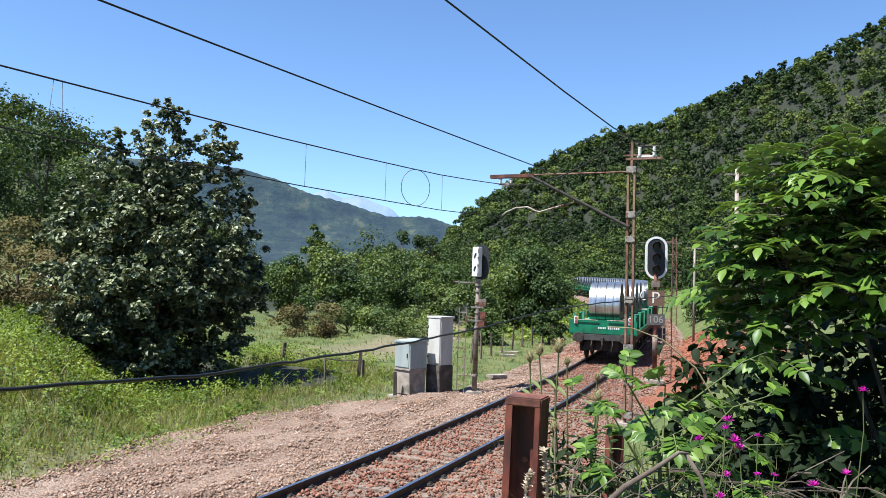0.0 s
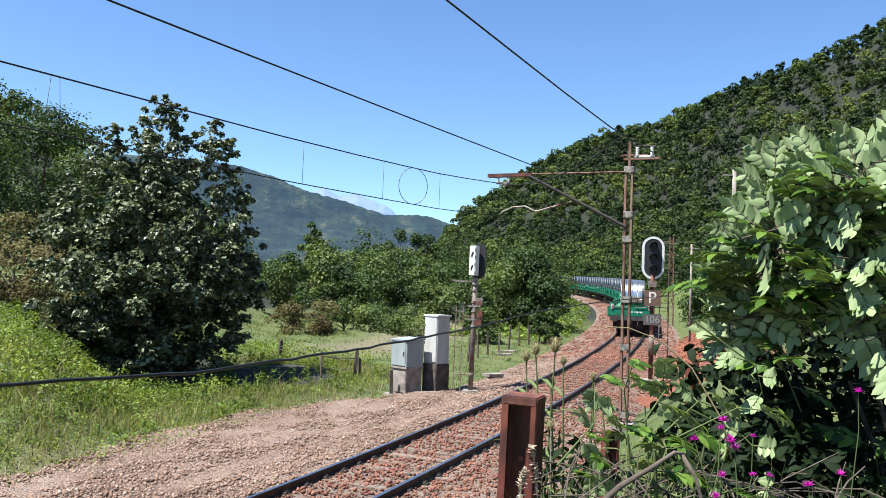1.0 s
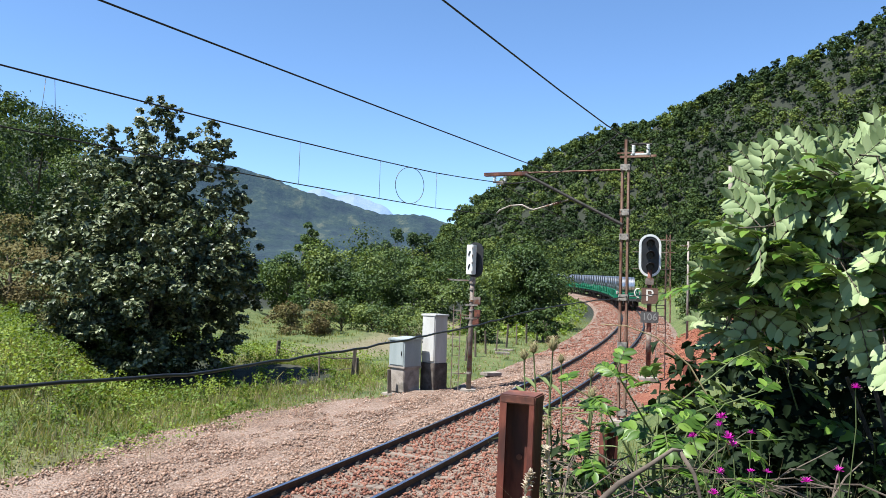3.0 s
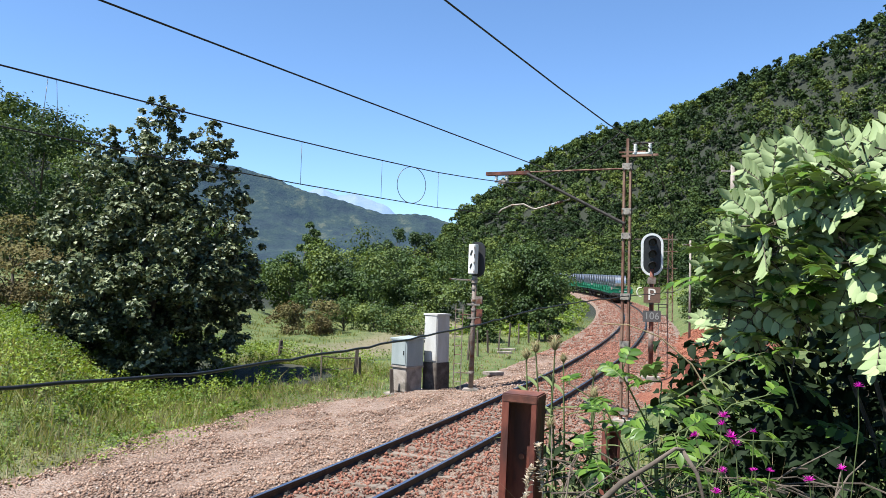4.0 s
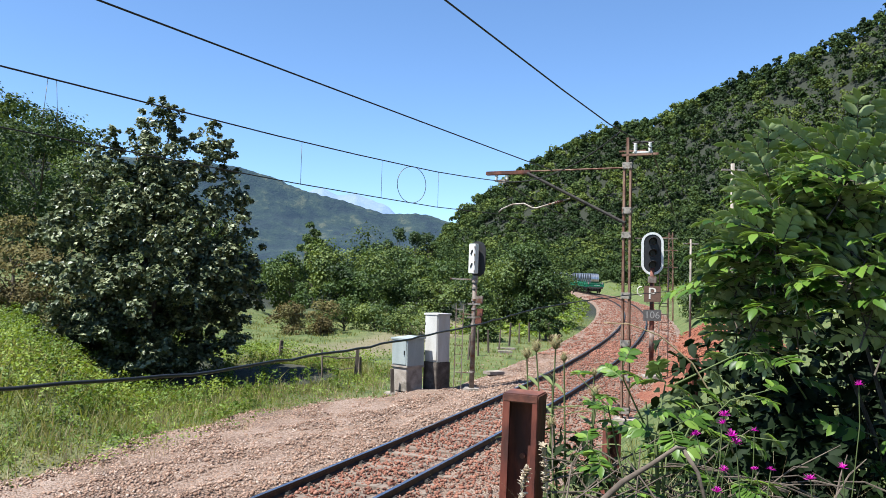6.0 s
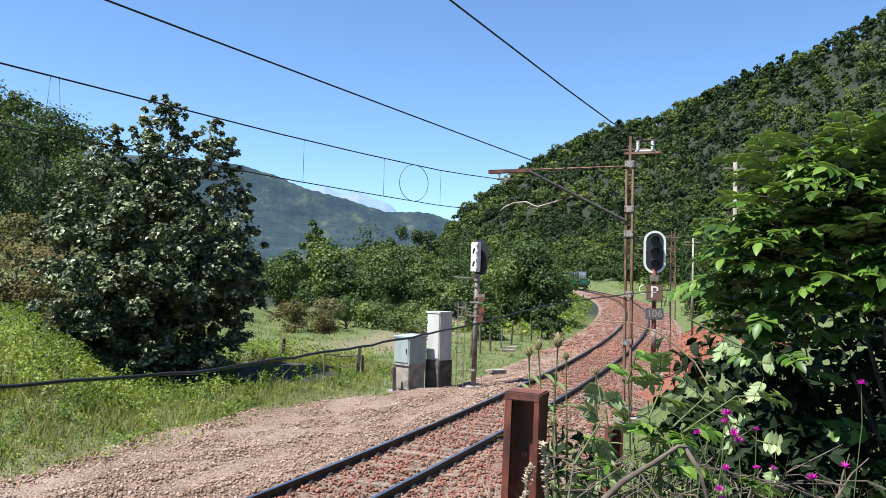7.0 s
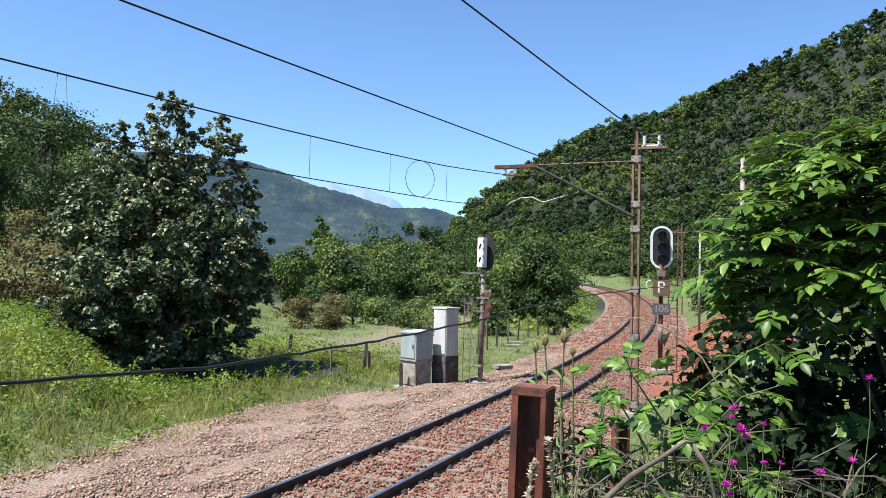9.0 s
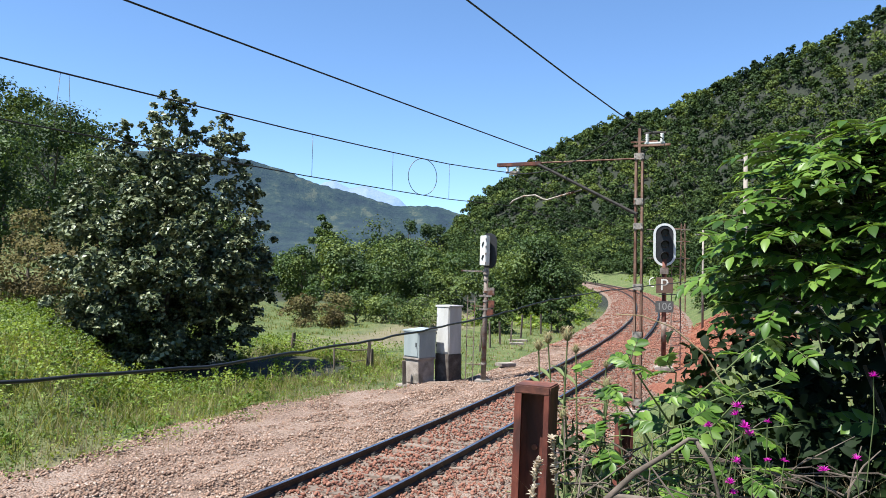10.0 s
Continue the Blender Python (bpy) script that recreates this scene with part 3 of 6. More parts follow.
def build_mast():
    m = thing("catenary_mast", beside(MAST_S, MAST_O, -0.4), "rusty twin-channel steel catenary mast with a cantilever over the track", "catenary mast")
    top = 7.0
    for sx in (-1, 1):
        sh = Shape()
        c = [(0.0, -0.05), (0.0, 0.05), (0.055, 0.05), (0.055, 0.042), (0.008, 0.042), (0.008, -0.042), (0.055, -0.042), (0.055, -0.05)]
        rot = Matrix.Rotation(radians(-90), 4, "X")
        pts = [(x * sx + sx * 0.055, z * 1.6) for x, z in c]
        n = len(pts)
        sh.add([(x, y, 0) for x, y in pts] + [(x, y, top) for x, y in pts], [tuple(range(n)), tuple(range(2 * n - 1, n - 1, -1))] + [(i + n, (i + 1) % n + n, (i + 1) % n, i) for i in range(n)])
        part("channel", sh, M_MAST, m, "rust-streaked steel channel")
    for z in (0.5, 1.35, 2.25, 3.5, 5.1, 5.75, 6.95):
        sh = Shape().box((0, -0.095, z), (0.25, 0.015, 0.17)).box((0, 0.095, z), (0.25, 0.015, 0.17))
        for bx in (-0.09, 0.09):
            for bz in (-0.05, 0.05):
                sh.tube([(bx, -0.12, z + bz), (bx, -0.095, z + bz)], 0.016, 6)
        part("tie_plate", sh, M_GALV, m, "bolted pale tie plate", 0.004)
    sh = Shape().box((0, 0, 7.33), (0.07, 0.07, 0.75))
    part("mast_extension", sh, M_MAST, m, "", 0.006)
    # cross-arm with the feeder insulators on the far side from the rails
    sh = Shape().box((0.32, 0, 7.24), (0.95, 0.07, 0.06)).box((0.12, 0, 7.34), (0.7, 0.05, 0.04))
    part("cross_arm", sh, M_MAST, m, "", 0.005)
    for x in (0.2, 0.58):
        sh = Shape().tube([(x, 0, 7.30 + 0.024 * k) for k in range(11)], [0.035 if k % 2 else 0.058 for k in range(11)], 10)
        part("insulator", sh, M_INSUL, m, "white porcelain insulator", smooth=True)
    part("insulator_base", Shape().box((0.39, 0, 7.295), (0.52, 0.07, 0.05)), M_INSUL, m, "white insulator base bar", 0.01)
    sh = Shape().tube([(0.12, 0, 7.55), (0.39, 0, 7.57), (0.68, 0, 7.55)], 0.034, 8)
    part("insulator_bridge", sh, M_UNDER, m)
    # cantilever: horizontal top tube, diagonal double strut, lower registration arm
    sh = Shape().tube([(0, 0, 6.90), (-2.75, 0.0, 6.90)], 0.022, 8)
    part("top_tie", sh, M_MAST, m)
    sh = Shape().box((-3.33, -0.05, 6.88), (1.3, 0.05, 0.1)).box((-3.33, 0.05, 6.88), (1.3, 0.05, 0.1))
    part("top_beam", sh, M_RUST, m, "red-brown twin top beam", 0.006)
    sh = Shape()
    for y in (-0.09, 0.09):
        sh.tube([(-0.05, y, 5.42), (-2.75, y, 6.84)], 0.042, 8)
    for k in range(9):
        t = (k + 0.5) / 9
        sh.tube([(-0.05 - 2.7 * t, -0.09, 5.42 + 1.42 * t), (-0.05 - 2.7 * t, 0.09, 5.42 + 1.42 * t)], 0.014, 6)
    part("diagonal_strut", sh, M_UNDER, m, "laced diagonal strut")
    for x in (-3.36, -3.68):
        sh = Shape().tube([(x, 0, 6.85 - 0.022 * k) for k in range(9)], [0.022 if k % 2 else 0.06 for k in range(9)], 10)
        part("insulator", sh, M_INSUL, m, "brown and white porcelain insulator", smooth=True)
    sh = Shape().box((-3.52, 0, 6.66), (0.42, 0.05, 0.05)).box((-3.5, 0, 6.64), (0.2, 0.1, 0.1))
    part("messenger_clamp", sh, M_GALV, m, "", 0.005)
    sh = Shape().tube([(-1.55, 0.05, 6.12), (-2.0, 0.02, 6.0), (-2.5, 0, 5.86), (-2.62, 0, 5.88), (-2.85, 0, 6.0), (-3.2, 0, 5.98), (-3.5, 0, 5.86), (-3.6, 0, 5.76)], 0.022, 8)
    part("registration_arm", sh, M_GALV, m, "curved pale registration arm", smooth=True)
    sh = Shape().tube([(-1.75 - 0.035 * k, 0.035, 6.066 - 0.0095 * k) for k in range(7)], [0.02 if k % 2 else 0.05 for k in range(7)], 10)
    part("arm_insulator", sh, M_RUST, m)
    sh = Shape().box((0, 0, 0.1), (0.6, 0.6, 0.4))
    part("foundation", sh, M_CONCRETE, m, "", 0.03)


build_mast()


def wire(name, pts, r, mat, label, sag=0.0, n=6, steps=24):
    """A wire hung through the given places, with a sag between each two."""
    P = []
    for a, b in zip(pts[:-1], pts[1:]):
        a, b = Vector(a), Vector(b)
        for k in range(steps):
            t = k / steps
            P.append(a.lerp(b, t) - Vector((0, 0, 4 * sag * t * (1 - t))))
    P.append(Vector(pts[-1]))
    ob = new(name, mesh_of(name, Shape().tube(P, r, n), mat, smooth=True))
    return tagged(ob, label, "overhead wire")


BACK, FAR, FAR2, WIRE_O = -35.0, 60.0, 108.0, -0.45


DROPS = ((0.0777, 0), (0.1296, 0), (0.1859, 0), (0.291, 0), (0.50, 0))


def chord(off, z0, t, s0=MAST_S, s1=BACK, z1=None):
    a, b = on_track(s0, off, z0), on_track(s1, off, z0 if z1 is None else z1)
    return a.lerp(b, t)


def hang(t):
    """Messenger wire between the mast and the one behind the lookout."""
    return chord(WIRE_O, 0.0, t) + Vector((0, 0, float(np.interp(t, (0, 0.04, 0.08, 0.105, 0.13, 0.19, 0.3, 0.6, 1.0), (6.24, 6.14, 6.07, 6.055, 6.037, 6.03, 6.095, 6.2, 6.33)))))


def contact(t):
    return chord(WIRE_O, 0.0, t) + Vector((0, 0, float(np.interp(t, (0, 0.08, 0.13, 0.19, 0.31, 0.6, 1.0), (5.30, 5.22, 5.23, 5.25, 5.36, 5.35, 5.33)))))


def build_catenary():
    wire("messenger_wire", [hang(t) for t in (1.0, 0.75, 0.55, 0.42, 0.31, 0.25, 0.2, 0.15, 0.11, 0.08, 0.05, 0.025, 0.0)], 0.012, M_WIRE, "dark messenger wire strung over the track", 0, 6, 4)
    wire("messenger_wire", [hang(0.0), on_track(FAR, 0.15, 6.33), on_track(FAR2, 0.15, 6.33)], 0.012, M_WIRE, "dark messenger wire strung on round the curve", 0.4)
    wire("contact_wire", [contact(t) for t in (1.0, 0.6, 0.31, 0.19, 0.13, 0.08, 0.0)] + [on_track(FAR, 0.05, 5.33), on_track(FAR2, 0.05, 5.33)], 0.010, M_WIRE, "dark contact wire over the middle of the track", 0.0, 6, 6)
    wire("feeder_wire", [on_track(BACK, 1.0, 7.6), on_track(MAST_S, 1.0, 6.5)], 0.013, M_WIRE, "dark feeder wire ending at the cantilever", 0.1)
    wire("feeder_wire", [on_track(BACK, 3.9, 9.1), chord(3.8, 0, 0.24) + Vector((0, 0, 7.31)), chord(3.75, 0, 0.145) + Vector((0, 0, 7.08)), chord(3.7, 0, 0.08) + Vector((0, 0, 6.97)), on_track(MAST_S, 3.65, 7.0), on_track(FAR, 3.7, 7.2)], 0.014, M_WIRE, "dark feeder wire carried on the mast's insulators", 0.0)
    # jumper from the feeder down to the messenger
    A, B = chord(3.7, 0, 0.06) + Vector((0, 0, 6.98)), hang(0.01)
    wire("jumper_cable", [A, B], 0.014, M_WIRE, "black jumper cable looping from feeder to messenger", 0.42)
    for t, o in DROPS:
        a, b = hang(t), contact(t)
        if t > 0.25:
            for e in (-0.06, 0.06):
                d = (chord(0, 0, 1) - chord(0, 0, 0)).normalized() * e
                wire("dropper_wire", [a + d, b + d * 2], 0.0035, M_COPPER, "thin dropper wire between messenger and contact wire", 0, 5, 2)
        else:
            wire("dropper_wire", [a, b], 0.0045, M_COPPER, "thin dropper wire between messenger and contact wire", 0, 5, 2)
    t = 0.1035
    a, b = hang(t), contact(t)
    c, h = (a + b) / 2, (a - b).length / 2
    w = Matrix.Rotation(-0.42, 3, "Z") @ (chord(0, 0, 0) - chord(0, 0, 1)).normalized()
    ring = [c + Vector((0, 0, 1)) * h * math.cos(q * math.pi / 16) + w * h * 0.95 * math.sin(q * math.pi / 16) for q in range(33)]
    tagged(new("jumper_ring", mesh_of("jumper_ring", Shape().tube(ring, 0.007, 6, caps=False), M_COPPER, smooth=True)), "round equalising jumper loop between messenger and contact wire", "overhead wire")


build_catenary()

# slack cable slung along the masts
C = [Vector((-6.4, 0.6, 3.15)), Vector((-2.66, 4.95, 2.80)), Vector((-1.10, 8.2, 2.79)), Vector((0.45, 11.6, 2.93)), Vector((2.2, 15.2, 3.20)), on_track(MAST_S + 0.3, MAST_O + 0.1, 3.12), on_track(MAST_S + 14, MAST_O + 0.2, 3.02), on_track(MAST_S + 28, MAST_O + 0.3, 3.4)]


def wavy(P, seed, amp):
    rg = random.Random(seed)
    out = []
    for i in range(len(P) - 1):
        p0, p1, p2, p3 = P[max(i - 1, 0)], P[i], P[i + 1], P[min(i + 2, len(P) - 1)]
        for k in range(14):
            t = k / 14
            q = 0.5 * ((2 * p1) + (p2 - p0) * t + (2 * p0 - 5 * p1 + 4 * p2 - p3) * t * t + (3 * p1 - p0 - 3 * p2 + p3) * t ** 3)
            out.append(q + Vector((0, 0, rg.uniform(-amp, amp))))
    return out + [P[-1]]


tagged(new("slack_cable", mesh_of("slack_cable", Shape().tube(wavy(C, 4, 0.011), 0.0135, 8), M_CABLE, smooth=True)), "thick black cable slung slackly beside the track", "cable")


# ---------------------------------------------------------------- signals


def oval(w, h, n=12):
    r, k = w / 2, h / 2 - w / 2
    return [(r * math.cos(math.pi * i / n), k + r * math.sin(math.pi * i / n)) for i in range(n + 1)] + [(r * math.cos(math.pi + math.pi * i / n), -k + r * math.sin(math.pi + math.pi * i / n)) for i in range(n + 1)]


def oval_plate(sh, w, h, y0, y1, z, mi=0):
    o = oval(w, h)
    n = len(o)
    sh.add([(x, y0, z + q) for x, q in o] + [(x, y1, z + q) for x, q in o], [tuple(range(n - 1, -1, -1)), tuple(range(n, 2 * n))] + [(i, (i + 1) % n, (i + 1) % n + n, i + n) for i in range(n)], mi)


def oval_ring(sh, w, h, t, y0, y1, z):
    a, b = oval(w, h), oval(w - 2 * t, h - 2 * t)
    n = len(a)
    sh.add([(x, y0, z + q) for x, q in a] + [(x, y0, z + q) for x, q in b] + [(x, y1, z + q) for x, q in a] + [(x, y1, z + q) for x, q in b],
           [(i, (i + 1) % n, (i + 1) % n + n, i + n) for i in range(n)] + [(i + 2 * n, i, (i + 1) % n, (i + 1) % n + 2 * n) for i in range(n)] + [(i + n, i + 3 * n, (i + 1) % n + 3 * n, (i + 1) % n + n) for i in range(n)])


def lettering(name, text, size, mat, parent, m):
    cu = bpy.data.curves.new(name, "FONT")
    cu.body, cu.size, cu.align_x, cu.align_y, cu.extrude = text, size, "CENTER", "CENTER", 0.003
    tmp = bpy.data.objects.new(name, cu)
    scene.collection.objects.link(tmp)
    dg = bpy.context.evaluated_depsgraph_get()
    me = bpy.data.meshes.new_from_object(tmp.evaluated_get(dg))
    bpy.data.objects.remove(tmp)
    me.materials.clear()
    me.materials.append(mat)
    ob = new(name, me)
    ob.parent = parent
    ob.matrix_basis = m
    return ob


def ladder(sh, x, y, z0, z1, w=0.34):
    for e in (-w / 2, w / 2):
        sh.box((x + e, y, (z0 + z1) / 2), (0.03, 0.03, z1 - z0))
    z = z0 + 0.25
    while z < z1:
        sh.tube([(x - w / 2, y, z), (x + w / 2, y, z)], 0.012, 6)
        z += 0.3


def build_near_signal():
    """Three-light signal facing the lookout, right of the rails."""
    m = thing("railway_signal", beside(21.75, 2.6, -0.4, 14), "three-light railway signal with a white-rimmed oval head, unlit", "signal")
    part("post", Shape().tube([(0, 0, 0), (0, 0, 4.3)], 0.085, 12), M_RUST, m, "rusty red-brown tubular post", smooth=True)
    sh = Shape()
    oval_plate(sh, 0.80, 1.60, -0.02, 0.03, 4.85)
    hd = part("signal_head", sh, M_BLACK, m, "black oval backing board")
    sh = Shape()
    oval_ring(sh, 0.82, 1.62, 0.085, -0.035, 0.035, 4.85)
    part("white_rim", sh, M_WHITE, hd, "white border round the board")
    for z in (4.42, 4.86, 5.30):
        sh = Shape()
        n = 16
        for k in range(n):
            a0, a1 = math.radians(-30 + 240 * k / n), math.radians(-30 + 240 * (k + 1) / n)
            r = 0.155
            q = lambda a, y, rr: (rr * math.cos(a), y, z + rr * math.sin(a))
            ln = lambda a: -0.10 - 0.24 * max(0.0, math.sin(a))
            sh.add([q(a0, -0.02, r), q(a1, -0.02, r), q(a1, ln(a1), r), q(a0, ln(a0), r), q(a0, -0.02, r - 0.01), q(a1, -0.02, r - 0.01), q(a1, ln(a1), r - 0.01), q(a0, ln(a0), r - 0.01)],
                   [(0, 1, 2, 3), (7, 6, 5, 4), (3, 2, 6, 7)])
        part("hood", sh, M_BLACK, hd, smooth=True)
        part("lens", Shape().tube([(0, -0.03, z), (0, -0.045, z)], [0.13, 0.11], 16), M_LENS, hd, "dark unlit glass lens")
    part("lamp_housing", Shape().box((0, 0.19, 4.85), (0.5, 0.32, 1.35)), M_BLACK, m, "", 0.03)
    part("junction_box", Shape().box((0, -0.02, 3.86), (0.3, 0.22, 0.26)), M_POLE, m, "", 0.02)
    sh = Shape().box((-0.0, -0.12, 3.32), (0.62, 0.02, 0.60))
    bd = part("letter_board", sh, M_SIGN, m, "brown square board with a cream letter P", 0.006)
    lettering("letter", "P", 0.62, M_LETTER, bd, pose(-0.02, -0.135, 3.32, 90, 0, 0))
    part("board_shelf", Shape().box((0.16, -0.1, 2.98), (0.75, 0.2, 0.03)), M_BLACK, m)
    sh = Shape().tube([(-0.42 + 0.13 * math.cos(a * math.pi / 10), -0.05, 3.42 + 0.17 * math.sin(a * math.pi / 10)) for a in range(4, 17)], 0.022, 6)
    part("hook", sh, M_LETTER, m)
    sh = Shape().box((0.0, -0.12, 2.52), (0.66, 0.02, 0.42))
    bd = part("number_plate", sh, M_PLATE, m, "small grey plate with faded figures", 0.006)
    lettering("figures", "106", 0.38, M_FADED, bd, pose(0.0, -0.135, 2.52, 90, 0, 0))
    part("sleeve", Shape().tube([(0, 0, 1.15), (0, 0, 1.95)], 0.1, 12), M_POLE, m, smooth=True)
    sh = Shape()
    ladder(sh, 0.5, 0.4, 0.2, 4.6)
    part("ladder", sh, M_POLE, m, "thin grey access ladder")
    for z in (4.35, 5.0, 5.45):
        part("bracket", Shape().box((0.2, 0.36, z), (1.6, 0.03, 0.03)), M_POLE, m)
    part("foundation", Shape().box((0, 0, 0.08), (0.7, 0.7, 0.4)), M_CONCRETE, m, "", 0.03)


def build_far_signal():
    """Two-light signal seen obliquely from its white side, left of the rails."""
    p = on_track(16.25, -2.62, -0.32)
    m = thing("railway_signal", pose(p.x, p.y, p.z, 0, 0.6, -8), "tall railway signal seen from its white-lit side", "signal")
    part("post", Shape().tube([(0, 0, 0), (0, 0, 2.4), (0, 0, 3.75)], [0.085, 0.08, 0.075], 12), M_POLE, m, "weathered grey-brown tubular post", smooth=True)
    sh = Shape()
    t = pose(0.06, 0.06, 4.42, 0, 0, -14)
    o = oval(0.56, 1.2)
    n = len(o)
    sh.add([t @ Vector((x, -0.02, q)) for x, q in o] + [t @ Vector((x, 0.02, q)) for x, q in o], [tuple(range(n - 1, -1, -1)), tuple(range(n, 2 * n))] + [(i, (i + 1) % n, (i + 1) % n + n, i + n) for i in range(n)])
    hd = part("signal_head", sh, M_BLACK, m, "black oval backing board")
    t = pose(0.0, -0.02, 4.42, 0, 0, 0)
    sh = Shape().box((-0.06, -0.1, 4.42), (0.30, 0.2, 1.0), Matrix.Rotation(-0.7, 4, "Z"))
    part("lamp_housing", sh, M_WHITE, m, "white-painted lamp housing", 0.02)
    for z in (4.18, 4.62):
        sh = Shape().box((-0.13, -0.18, z), (0.05, 0.03, 0.14), Matrix.Rotation(-0.7, 4, "Z") @ Matrix.Rotation(0.35, 4, "Y")).box((-0.10, -0.2, z + 0.06), (0.05, 0.03, 0.07), Matrix.Rotation(-0.7, 4, "Z"))
        part("latch", sh, M_BLACK, m, "dark door latch")
    for z in (4.0, 4.3, 4.55, 4.8):
        part("hinge", Shape().tube([(-0.02, -0.26, z - 0.03), (-0.02, -0.26, z + 0.03)], 0.02, 6), M_GALV, m)
    part("collar", Shape().tube([(0, 0, 3.62), (0, 0, 3.85)], [0.11, 0.09], 12), M_GALV, m)
    part("bracket", Shape().box((-0.42, 0, 3.72), (0.85, 0.05, 0.05)).box((-0.75, 0, 3.74), (0.2, 0.1, 0.03)), M_GALV, m)
    for z, x, s in ((3.05, 0.17, 0.24), (2.62, 0.2, 0.2), (2.35, 0.16, 0.22)):
        part("junction_box", Shape().box((x, 0.02, z), (s, 0.2, 0.26)), M_RUST if z < 2.7 else M_POLE, m, "", 0.015)
    for z in (3.4, 3.0, 2.7, 2.2, 0.6):
        part("band", Shape().tube([(0, 0, z), (0, 0, z + 0.07)], 0.1, 12), M_GALV, m, "pale clamping band")
    for z in (2.9, 2.45):
        part("cross_bar", Shape().box((0, -0.05, z), (0.42, 0.06, 0.06)), M_GALV, m)
    sh = Shape()
    ladder(sh, -0.48, 0.0, 0.05, 2.85, 0.24)
    part("ladder", sh, M_POLE, m, "thin rusty ladder")
    for z in (0.6, 2.55):
        part("stay", Shape().box((-0.25, 0, z), (0.5, 0.03, 0.03)), M_POLE, m)
    part("foundation", Shape().box((0, 0, -0.05), (0.55, 0.55, 0.3)), M_CONCRETE, m, "", 0.03)


build_near_signal()
build_far_signal()

# ---------------------------------------------------------------- relay cabinets
CAB = on_track(14.9, -3.95)
CABZ = 0.09


def build_cabinets():
    turn = -45
    slab = thing("concrete_slab", pose(-0.45, 26.0, CABZ - 0.1, 0, 0, -24), "low grey concrete slab under the relay cabinets", "slab")
    part("slab_block", Shape().box((0.15, 0, -0.02), (2.3, 1.7, 0.18)), M_CONCRETE, slab, "", 0.02)
    for x in (0.35, 0.85):
        part("cover_slab", Shape().box((x, -0.95, -0.04), (0.48, 0.35, 0.1)), M_CONCRETE, slab, "", 0.015)
    # low grey cabinet on a concrete plinth
    m = thing("relay_cabinet", pose(-0.96, 25.95, CABZ, 0, 0, turn), "low grey relay cabinet with sloping lid on a concrete plinth", "cabinet")
    part("plinth", Shape().box((0, 0, 0.4), (0.70, 0.72, 0.8)), M_CONCRETE, m, "weathered concrete plinth", 0.02)
    part("plinth_cap", Shape().box((0, 0, 0.81), (0.78, 0.80, 0.07)), M_CONCRETE, m, "", 0.015)
    part("body", Shape().box((0, 0, 1.27), (0.76, 0.76, 0.86)), M_CABGREY, m, "grey painted steel body", 0.012)
    part("door", Shape().box((-0.0, -0.388, 1.27), (0.66, 0.024, 0.78)), M_CABGREY, m, "", 0.008)
    part("lid", Shape().box((0, 0, 1.73), (0.84, 0.84, 0.07), Matrix.Rotation(0.06, 4, "X")), M_CABGREY, m, "slightly sloping lid", 0.012)
    part("handle", Shape().box((0.26, -0.41, 1.27), (0.03, 0.03, 0.14)), M_BLACK, m)
    # tall white cabinet
    m = thing("relay_cabinet", pose(0.0, 26.35, CABZ, 0, 0, turn), "tall white relay cabinet standing on a dark base", "cabinet")
    part("plinth", Shape().box((0, 0, 0.47), (0.66, 0.64, 0.94)), M_DARKBASE, m, "stained base, dark with the grey cabinet's shade in its colour", 0.02)
    part("body", Shape().box((0, 0, 1.72), (0.62, 0.58, 1.56)), M_CABINET, m, "white painted steel body", 0.012)
    part("door", Shape().box((0.0, -0.302, 1.74), (0.57, 0.03, 1.48)), M_CABINET, m, "white steel door", 0.008)
    part("roof", Shape().box((0, 0, 2.53), (0.69, 0.67, 0.07)), M_CABINET, m, "", 0.012)
    for z in (1.2, 1.62, 2.2):
        part("hinge", Shape().box((-0.27, -0.30, z), (0.04, 0.04, 0.08)), M_BLACK, m)
    # short leaning timber beside them
    q = Vector((-1.42, 25.6, 0))
    t = thing("short_post", pose(q.x, q.y, CABZ - 0.15, 4, -3, 10), "short dark timber post leaning on the cabinet", "post")
    part("shaft", Shape().box((0, 0, 0.45), (0.13, 0.1, 0.9), taper=0.9), M_WOODPOST, t, "", 0.012)


build_cabinets()

# ---------------------------------------------------------------- coil train
W_LEN, W_PITCH, W_COUNT, SPEED, REAR0 = 13.2, 14.3, 9, 16.6, 25.6


